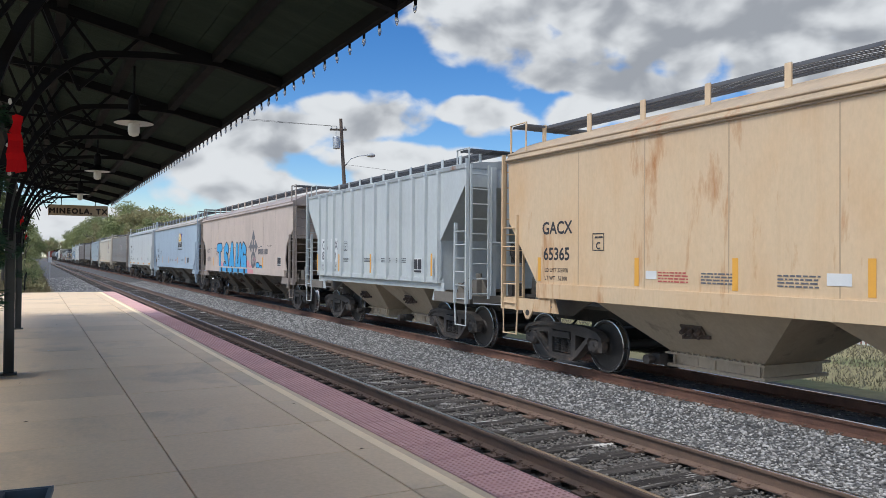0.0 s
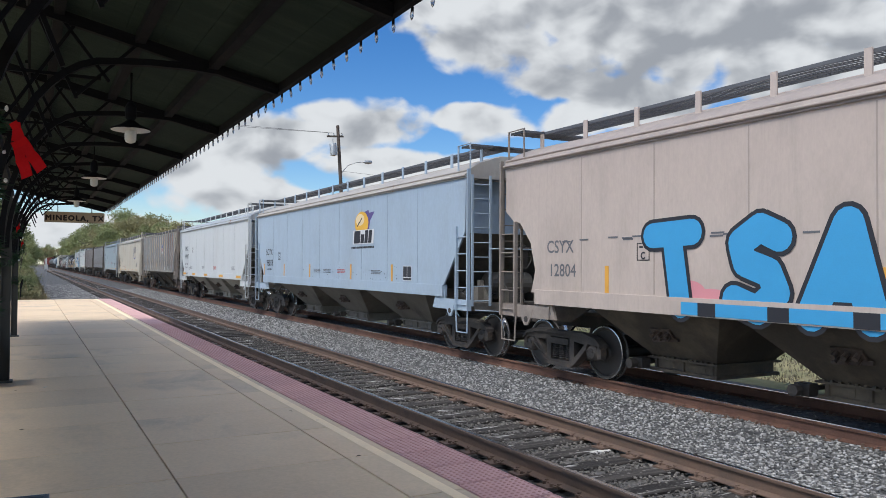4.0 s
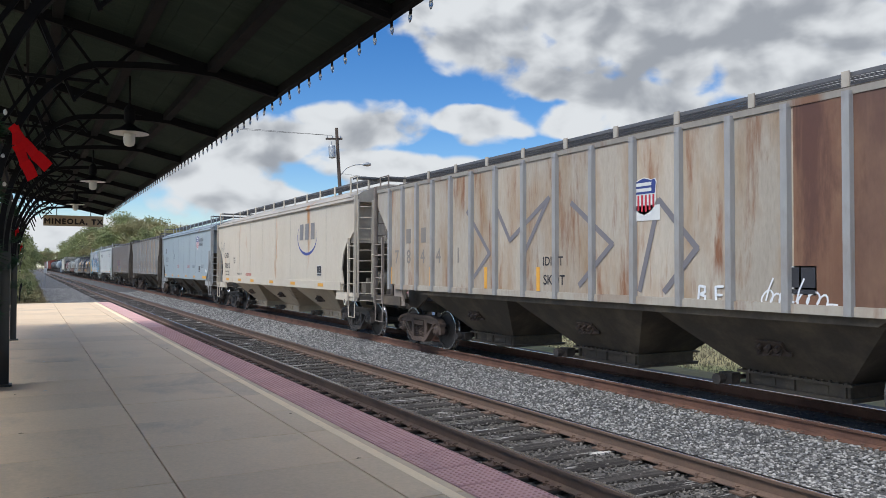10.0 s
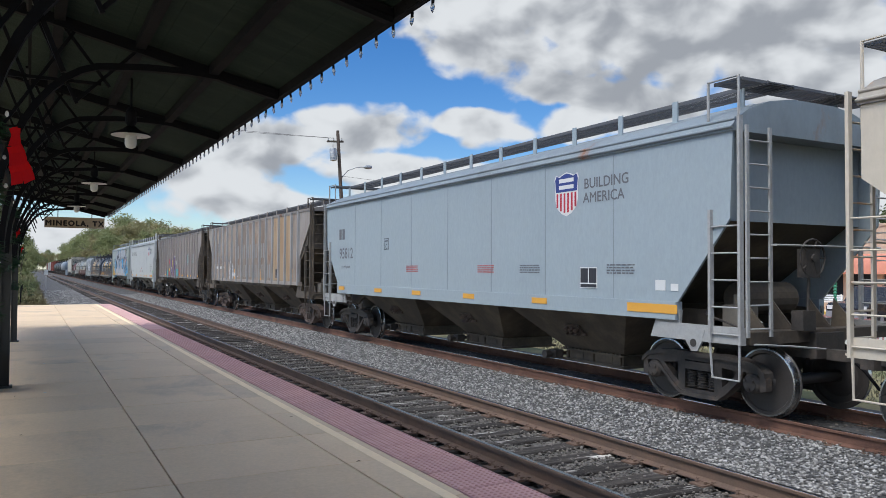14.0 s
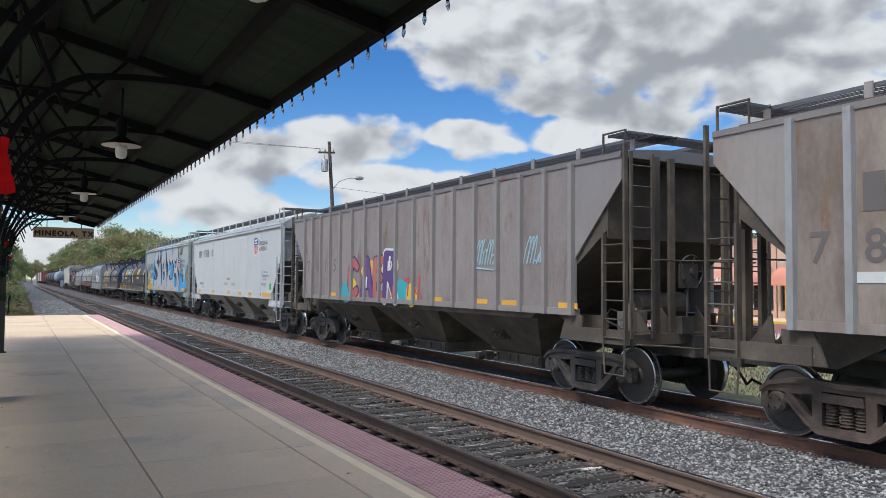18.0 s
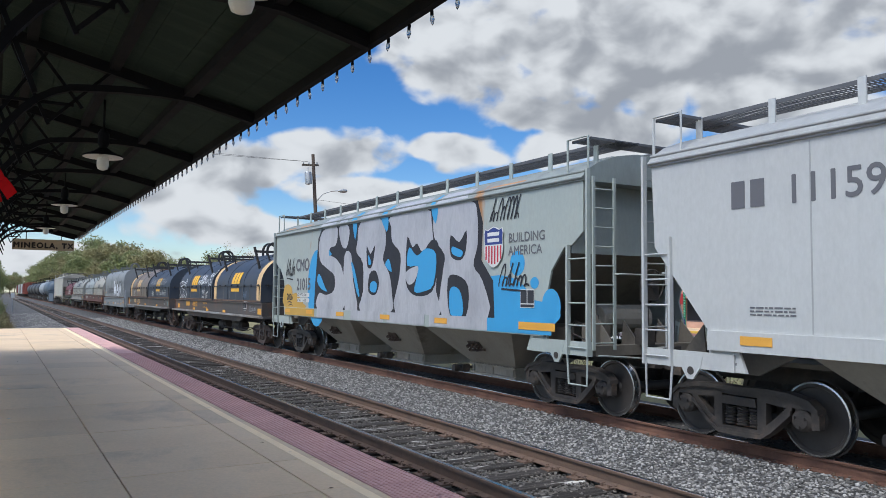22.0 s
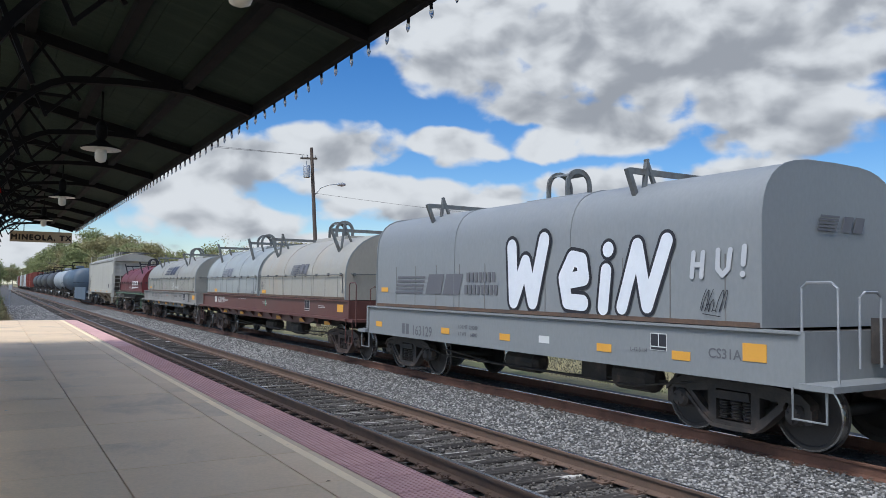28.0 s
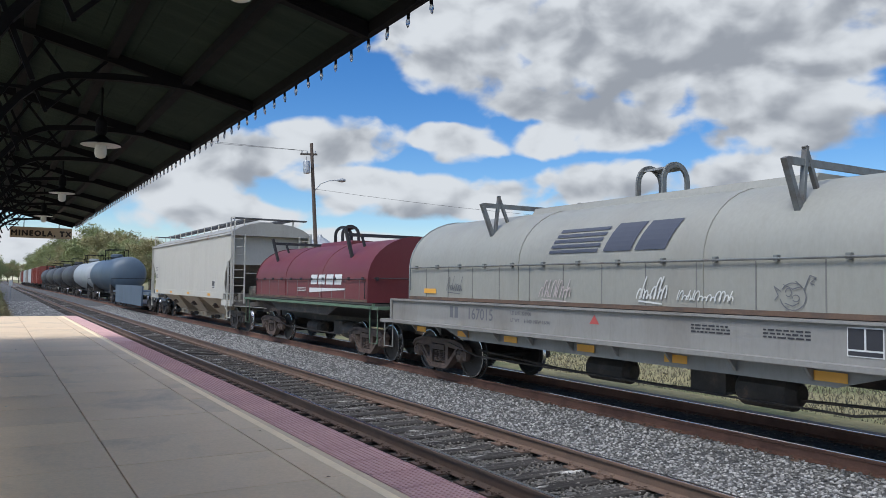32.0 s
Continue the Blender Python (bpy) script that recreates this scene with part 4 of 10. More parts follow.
def hopper_car(c):
    L = c.rear - c.front
    h, W = L / 2, 1.58
    car = thing("covered_hopper_car", c.label, "freight car", "freight train")
    ze = 3.90 if c.ribs else 3.80
    # slope sheets and end platforms: a darker colour that includes the shade inside the ends
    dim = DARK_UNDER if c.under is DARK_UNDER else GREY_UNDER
    zs = 1.46
    # side sheets with their cut-off lower corners
    if c.ribs:
        a = 1.22
        outline = [(-h + 0.12, ze), (h - 0.12, ze), (h - 0.12, 3.50), (h - a, 2.33), (h - a, zs), (-h + a, zs), (-h + a, 2.33), (-h + 0.12, 3.50)]
    elif c.cut == "round":
        e = [(0.15, 2.95), (0.42, 2.75), (0.62, 2.72), (0.95, 2.35), (1.10, 1.85), (0.98, zs)]
        outline = [(-h + 0.15, ze), (h - 0.15, ze)] + [(h - p, z) for p, z in e] + [(-h + p, z) for p, z in reversed(e)]
    else:
        outline = [(-h + 0.15, ze), (h - 0.15, ze), (h - 0.2, 2.62), (h - 1.15, zs), (-h + 1.15, zs), (-h + 0.2, 2.62)]
    for s in (-1, 1):
        part("side_sheet", Geo().prism(outline, s * W, s * (W - 0.04)), c.paint, car)
    # slope sheets and ends: the hold itself
    i = W - 0.045
    hold = [(-h + 0.5, ze + 0.05), (h - 0.5, ze + 0.05), (h - 0.5, 2.75), (h - 2.5, 1.3), (-h + 2.5, 1.3), (-h + 0.5, 2.75)]
    bulk = c.ribs == 12
    if bulk:
        hold = [(-h + 0.16, ze + 0.05), (h - 0.16, ze + 0.05), (h - 0.16, 3.46), (h - 1.25, 2.34), (h - 1.25, 1.25), (-h + 1.25, 1.25), (-h + 1.25, 2.34), (-h + 0.16, 3.46)]
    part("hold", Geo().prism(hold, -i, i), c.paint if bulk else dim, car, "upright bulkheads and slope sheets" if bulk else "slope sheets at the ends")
    for s in (-1, 1):
        ee = s * (h - (0.155 if bulk else 0.5))
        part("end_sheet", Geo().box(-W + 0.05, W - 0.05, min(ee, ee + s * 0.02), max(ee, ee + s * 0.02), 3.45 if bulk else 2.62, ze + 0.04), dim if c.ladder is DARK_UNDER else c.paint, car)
    # roof
    if c.ribs:
        prof = [(-W - 0.02, ze - 0.06), (-W - 0.02, ze + 0.02), (-1.2, ze + 0.08), (-0.5, ze + 0.13), (0.5, ze + 0.13), (1.2, ze + 0.08), (W + 0.02, ze + 0.02), (W + 0.02, ze - 0.06)]
    else:
        prof = [(-W - 0.025, ze - 0.05), (-W - 0.03, ze + 0.02), (-W + 0.02, ze + 0.10), (-1.30, ze + 0.26), (-0.9, ze + 0.40), (-0.45, ze + 0.47), (0.45, ze + 0.47), (0.9, ze + 0.40), (1.30, ze + 0.26), (W - 0.02, ze + 0.10), (W + 0.03, ze + 0.02), (W + 0.025, ze - 0.05)]
    part("roof", Geo().prism(prof, -h + 0.12, h - 0.12, "y"), c.roof, car, smooth=25)
    if not c.ribs:
        for s in (-1, 1):
            for dx, dz in ((0.035, 0.0), (-0.02, 0.105)):
                part("roof_bead", Geo().tube((s * (W + dx), -h + 0.12, ze + dz), (s * (W + dx), h - 0.12, ze + dz), 0.024, 8), c.roof, car, smooth=50)
    zt = ze + (0.13 if c.ribs else 0.47)
    part("hatch", Geo().slab(-0.28, 0.28, -h + 0.9, h - 0.9, zt, zt + 0.12, 0.03), c.roof, car, "long trough hatch along the roof")
    # roof walk: gratings on posts
    zw = zt + (0.20 if c.ribs else 0.17)
    for s in (-1, 1):
        g = Geo()
        x0, x1 = (0.45, 0.95) if s > 0 else (-0.95, -0.45)
        for k in (1, 2):
            x = x0 + (x1 - x0) * k / 3
            g.box(x - 0.006, x + 0.006, -h + 0.1, h - 0.1, zw - 0.018, zw - 0.006)
        n = int(L / 0.06)
        for k in range(n + 1):
            y = -h + 0.1 + (L - 0.2) * k / n
            g.box(x0, x1, y - 0.009, y + 0.009, zw - 0.006, zw + 0.006)
        g.box(x0 - 0.02, x0 + 0.0, -h + 0.1, h - 0.1, zw - 0.028, zw + 0.024)
        g.box(x1 - 0.0, x1 + 0.02, -h + 0.1, h - 0.1, zw - 0.028, zw + 0.024)
        part("roof_walk", g, GRATING, car, "dark steel grating walkway")
    n = 12 if c.ribs else 13
    post = Geo().box(-0.012, 0.012, -0.05, 0.05, 0, zw - ze - 0.1 + 0.04).mesh("walk_post", c.paint)
    for s in (-1, 1):
        for k in range(n):
            y = -h + 0.5 + (L - 1.0) * k / (n - 1)
            part("walk_post", post, None, car).matrix_local = pose(s * 1.0, y, ze + 0.10)
    for s in (-1, 1):
        y = s * (h - 0.12)
        g = Geo()
        for k in range(8):
            yy = y - s * 0.06 * k
            g.box(-1.45, 1.45, yy - 0.01, yy + 0.01, zw - 0.02, zw + 0.02)
        for x in (-1.45, -0.5, 0.5, 1.45):
            g.box(x - 0.01, x + 0.01, min(y, y - s * 0.44), max(y, y - s * 0.44), zw - 0.03, zw + 0.017)
        part("end_walk", g, GRATING, car)
        g = Geo().rod([(-1.5, y - s * 0.5, ze), (-1.5, y - s * 0.5, zw + 0.03), (-1.5, y, zw + 0.03), (-1.5, y, ze - 0.3)], 0.022, 6)
        part("grab_rail", g, c.ladder, car)
    # side sill
    b = 1.22 if c.ribs else 1.12
    for s in (-1, 1):
        part("side_sill", Geo().box(min(s * (W + 0.03), s * (W - 0.10)), max(s * (W + 0.03), s * (W - 0.10)), -h + b, h - b, 1.26 if not c.ribs else 1.40, zs + 0.05), c.paint, car)
    if c.ribs:
        rib = Geo().prism([(-0.055, 0.0), (0.055, 0.0), (0.045, 0.075), (-0.045, 0.075)], 1.40, ze - 0.02, "z").mesh("rib", RIB_PAINT if c.paint.name in ("rusty_tan_paint", "grey_brown_paint") else c.paint)
        span = L - 2 * a - 0.12

        def rib_at(k):
            """Ribs stand closer together near the ends."""
            u = k / (c.ribs - 1)
            return -h + a + 0.06 + span * (u - 0.022 * math.sin(2 * math.pi * u)) + (0.33 * u if c.paint.name == "rusty_tan_paint" else 0)
        for s in (-1, 1):
            for k in range(c.ribs):
                y = rib_at(k)
                part("rib", rib, None, car).matrix_local = pose(s * W, y, 0, 0, 0, -90 * s)
        if c.paint.name in PANELS:
            for k in range(c.ribs - 1):
                y0, y1 = rib_at(k) + 0.06, rib_at(k + 1) - 0.06
                part("side_panel", Geo().box(-W - 0.0022, -W, y0, y1, 1.52, ze - 0.08), PANELS[c.paint.name], car)
    # underframe
    for s in (-1, 1):
        y = s * h
        part("stub_sill", Geo().box(-0.30, 0.30, min(y + s * 0.1, y - s * 2.3), max(y + s * 0.1, y - s * 2.3), 0.78, 1.12), BLACK_GRIME, car)
        g = Geo().box(-1.45, 1.45, min(y, y - s * 0.25), max(y, y - s * 0.25), 1.0, 1.16)
        g.box(-0.85, 0.85, min(y - s * 0.25, y - s * 2.3), max(y - s * 0.25, y - s * 2.3), 1.06, 1.12)
        for x in (-0.95, -0.4, 0.4, 0.95):
            g.prism([(y - s * 0.12, 1.12), (y - s * 0.55, 1.12), (y - s * 0.5, 1.55)], x - 0.012, x + 0.012)
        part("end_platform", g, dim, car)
        if c.ribs:
            for x in (-0.92, -0.60, 0.60, 0.92):
                part("end_post", Geo().box(x - 0.055, x + 0.055, y - s * 0.08 - 0.03, y - s * 0.08 + 0.03, 1.16, ze - 0.02), c.ladder, car, "upright channel post at the car's end")
        part("cut_lever", Geo().rod([(-1.5, y + s * 0.10, 1.02), (-0.9, y + s * 0.14, 0.98), (-0.25, y + s * 0.2, 0.92)], 0.014, 6), c.ladder, car, "rod that opens the coupler")
        part("end_handhold", Geo().rod([(-1.1, y + s * 0.05, 2.28), (-1.1, y + s * 0.12, 2.28), (1.1, y + s * 0.12, 2.28), (1.1, y + s * 0.05, 2.28)], 0.014, 6), c.ladder, car)
        for x in (-1, 1):
            g = Geo().box(min(x * W, x * (W - 0.05)), max(x * W, x * (W - 0.05)), min(y, y - s * 1.5), max(y, y - s * 1.5), 1.0, 1.22)
            part("end_sill", g, c.ladder if not c.ribs else dim, car)
            part("bolster_web", Geo().prism([(y - s * 1.5, 0.94), (y - s * 1.0, 0.94), (y - s * 1.0, 1.40), (y - s * 2.3, 1.40), (y - s * 2.1, 1.25)], x * (W - 0.52), x * (W - 0.48)), dim, car)
            jack = part("jacking_plate", Geo().prism([(y - s * 1.08, 1.40), (y - s * 1.50, 1.40), (y - s * 1.66, 1.0), (y - s * 1.12, 1.0)], x * (W - 0.03), x * (W - 0.07)), c.ladder, car, "plate under the sill where the car is jacked")
            if x < 0:
                strips(jack, -W + 0.029, [(y - s * 1.33 + 0.17, 1.15, 0.34, 0.03), (y - s * 1.35 + 0.17, 1.09, 0.34, 0.03)], GREY_INK0, "small_lettering")
            # side ladder at the corner and end ladder
            xx = x * (W + 0.02)
            ladder(car, ((xx, y - s * 0.02, 1.0), (xx, y - s * 0.02, ze + 0.12)), ((xx, y - s * 0.50, 1.0), (xx, y - s * 0.50, 2.75 if not c.ribs else 2.7)), 5 if not c.ribs else 6, c.ladder, w=0.07)
            ladder(car, ((x * (W - 0.05), y + s * 0.03, 1.1), (x * (W - 0.05), y + s * 0.03, ze)), ((x * (W - 0.48), y + s * 0.03, 1.1), (x * (W - 0.48), y + s * 0.03, ze)), 9, c.ladder, "end_ladder", 0.05)
            if not c.ribs:
                pull = Geo().prism([(y - s * 0.62, 1.16), (y - s * 1.02, 1.16), (y - s * 0.98, 1.02), (y - s * 0.86, 0.86), (y - s * 0.76, 0.86), (y - s * 0.68, 0.98)], x * (W + 0.005), x * (W - 0.03))
                part("pull_plate", pull, c.ladder, car, "plate with a towing eye")
                part("towing_eye", Geo().lathe([(0.055, x * (W + 0.005)), (0.055, x * (W + 0.012))], (0, y - s * 0.82, 0.97), "x", 12), WHEEL_DARK, car)
            g = Geo().rod([(xx, y - s * 0.04, 1.02), (xx, y - s * 0.05, 0.55), (xx, y - s * 0.48, 0.55), (xx, y - s * 0.52, 1.02)], 0.017, 6)
            part("stirrup", g, c.ladder, car)
        coupler(car, y + s * 0.1, s, BLACK_GRIME)
        truck(car, s * (h - (1.55 if c.ribs else 1.18)), c.tint)
        g = Geo().lathe([(0.22, -0.55), (0.24, -0.5), (0.24, 0.5), (0.22, 0.55)], (0, 0, 1.55), "x", 16)
        if s < 0 and not bulk:
            t = part("air_tank", g, c.under, car)
            t.matrix_local = pose(0, -h + 1.0, 0)
    brake_wheel(car, -0.36, -h - 0.10, 2.12, 1, BLACK_GRIME)
    part("brake_chain", Geo().tube((-0.42, -h - 0.08, 1.9), (-0.42, -h - 0.06, 1.2), 0.018, 6).box(-0.56, -0.30, -h - 0.10, -h + 0.08, 1.16, 1.42), BLACK_GRIME, car, "chain and bell crank of the hand brake")
    part("control_valve", Geo().box(-1.1, -0.75, -h + 0.45, -h + 0.75, 1.16, 1.48).tube((-0.95, -h + 0.6, 1.48), (-0.95, -h + 0.6, 1.62), 0.07, 8), GREY_UNDER, car, "air brake valve on the end platform")
    part("brake_pipe", Geo().rod([(-1.3, -h + 0.3, 1.2), (-1.25, -h + 0.9, 1.34), (-0.9, -h + 1.15, 1.5), (-0.5, -h + 0.7, 1.3)], 0.016, 6), BLACK_GRIME, car)
    # discharge hoppers
    span = L - 2 * (2.35 if c.ribs else 2.2)
    n = c.bays
    for k in range(n):
        y0 = -span / 2 + span * k / n
        y1 = y0 + span / n
        m = (y0 + y1) / 2
        g = Geo()
        fy = min(0.85, span / n * 0.21)
        top = [(-W + 0.06, y0), (-W + 0.06, y1), (W - 0.06, y1), (W - 0.06, y0)]
        foot = [(-0.62, m - fy), (-0.62, m + fy), (0.62, m + fy), (0.62, m - fy)]
        v = [(x, y, 1.42) for x, y in top] + [(x, y, 0.50) for x, y in foot] + [(x, y, 0.30) for x, y in foot]
        g.add(v, [(0, 1, 2, 3), (0, 1, 5, 4), (1, 2, 6, 5), (2, 3, 7, 6), (3, 0, 4, 7), (4, 5, 9, 8), (5, 6, 10, 9), (6, 7, 11, 10), (7, 4, 8, 11), (8, 9, 10, 11)])
        g.box(-0.70, 0.70, m - fy - 0.08, m + fy + 0.08, 0.475, 0.505)
        g.box(-0.68, 0.68, m - fy - 0.06, m + fy + 0.06, 0.28, 0.325)
        for sx in (-1, 1):
            for q in range(int(fy * 2 / 0.11) + 1):
                g.box(min(sx * 0.65, sx * 0.69), max(sx * 0.65, sx * 0.69), m - fy + q * 0.11, m - fy + 0.035 + q * 0.11, 0.505, 0.528)
            for q in (-fy + 0.06, 0.0, fy - 0.06):
                g.box(min(sx * 0.62, sx * 0.66), max(sx * 0.62, sx * 0.66), m + q - 0.02, m + q + 0.02, 0.325, 0.475)
            for q in (-0.5 * fy, 0.5 * fy):
                g.box(min(sx * 0.618, sx * 0.632), max(sx * 0.618, sx * 0.632), m + q - 0.10, m + q + 0.10, 0.345, 0.45)
        ho = part("discharge_hopper", g, c.under, car)
        for sx in (-1, 1):
            g = Geo().bar((sx * 1.08, m - 0.20, 0.93), (sx * 1.08, m + 0.20, 0.93), 0.03, 0.16, (sx * 0.63, 0, 0.77))
            for q in (-0.14, 0.0, 0.14):
                g.tube((sx * 1.08, m + q, 0.95), (sx * 1.18, m + q, 0.88), 0.036, 7)
                g.tube((sx * 1.04, m + q, 0.89), (sx * 1.13, m + q, 0.81), 0.022, 6)
            g.bar((sx * 1.01, m - 0.26, 0.84), (sx * 1.01, m + 0.26, 0.80), 0.04, 0.05)
            part("vibrator_bracket", g, BROWN_GRIME, ho, "rusty bracket for a vibrator")
        part("gate_shaft", Geo().tube((-0.92, m + fy + 0.18, 0.38), (0.92, m + fy + 0.18, 0.38), 0.035, 8).lathe([(0.08, -1.01), (0.08, -0.90)], (0, m + fy + 0.18, 0.38), "x", 8).box(-0.84, -0.66, m + fy + 0.06, m + fy + 0.28, 0.30, 0.46), BLACK_GRIME, ho)
    return car, h, W


# ---- coil cars, tank cars, box cars ----
def flat_frame(car, h, sill, W=1.5, z0=0.86, z1=1.60, zl=1.12, tint="brown", inset=1.3, lip=None, hand=None, gussets=0):
    hand = hand or sill
    for s in (-1, 1):
        prof = [(W - 0.1, z1), (W + 0.05, z1), (W + 0.05, z1 - 0.035), (W, z1 - 0.04), (W, zl - 0.08), (W - 0.1, zl - 0.08)]
        part("side_sill", Geo().prism([(s * x, z) for x, z in prof], -h, h, "y"), sill, car)
        ring = [(-h + 2.3, zl - 0.06), (-h + 3.0, z0), (h - 3.0, z0), (h - 2.3, zl - 0.06)]
        part("belly_plate", Geo().prism(ring, s * (W - 0.06), s * (W - 0.02)), sill, car)
        if lip:
            part("walkway", Geo().prism([(s * (W + 0.001), zl - 0.05), (s * (W + 0.16), zl - 0.05), (s * (W + 0.16), zl + 0.012), (s * (W + 0.001), zl + 0.012)], -h - 0.1, h + 0.1, "y"), lip, car, "narrow steel walkway along the sill")
        gus = Geo().prism([(0.0, 0.0), (0.14, 0.0), (0.0, -0.16)], -0.02, 0.02, "y").mesh("gusset", sill)
        for k in range(gussets):
            y = -h + 1.2 + (2 * h - 2.4) * k / max(1, gussets - 1)
            part("gusset", gus, None, car).matrix_local = pose(s * W, y, zl - 0.05, 0, 0, 0 if s > 0 else 180)
    part("trough", Geo().prism([(-W + 0.1, z1 - 0.03), (W - 0.1, z1 - 0.03), (W - 0.1, z1 - 0.1), (0.4, z0 - 0.1), (-0.4, z0 - 0.1), (-W + 0.1, z1 - 0.1)], -h + 0.05, h - 0.05, "y"), BLACK_GRIME, car)
    part("center_sill", Geo().box(-0.3, 0.3, -h - 0.15, h + 0.15, 0.74, z0 + 0.02), BLACK_GRIME, car)
    for s in (-1, 1):
        y = s * h
        part("end_platform", Geo().box(-W - 0.1, W + 0.1, min(y, y + s * 0.42), max(y, y + s * 0.42), zl - 0.07, zl), hand, car)
        part("end_plate", Geo().box(-W, W, min(y, y + s * 0.03), max(y, y + s * 0.03), zl, z1), sill, car)
        part("draft_box", Geo().box(-0.35, 0.35, min(y, y + s * 0.5), max(y, y + s * 0.5), 0.70, zl - 0.08), BROWN_GRIME, car)
        for x in (-1, 1):
            xx = x * (W + 0.04)
            g = Geo().rod([(xx, y + s * 0.30, zl - 0.06), (xx, y + s * 0.30, 0.5), (xx, y - s * 0.12, 0.5), (xx, y - s * 0.12, zl - 0.06)], 0.016, 6)
            part("stirrup", g, hand, car)
            part("corner_post", Geo().box(min(xx, xx - x * 0.05), max(xx, xx - x * 0.05), y - 0.04, y + 0.04, zl, z1), hand, car)
        coupler(car, y + s * 0.45, s, BROWN_GRIME)
        truck(car, s * (h - inset), tint)
    g = Geo().lathe([(0.10, -0.5), (0.20, -0.42), (0.20, 0.42), (0.10, 0.5)], (-0.75, 0.4, 0.60), "y", 16)
    part("brake_cylinder", g, BLACK_GRIME, car)
    part("brake_rod", Geo().rod([(-0.9, -h + 2.6, 0.62), (-0.92, -1.0, 0.50), (-0.92, 1.4, 0.50), (-0.9, h - 2.6, 0.62)], 0.02, 6), BLACK_GRIME, car)
    part("air_valve", Geo().box(-0.95, -0.55, -2.0, -1.4, 0.5, 0.86), BLACK_GRIME, car)
    part("reservoir", Geo().lathe([(0.12, -3.1), (0.22, -3.0), (0.22, -2.3), (0.12, -2.2)], (-0.9, 0, 0.64), "y", 14), BLACK_GRIME, car)
    part("train_pipe", Geo().rod([(-1.1, -h + 1.5, 0.78), (-1.12, -h + 3.0, 0.52), (-1.12, h - 3.0, 0.52), (-1.1, h - 1.5, 0.78)], 0.016, 6), BLACK_GRIME, car)


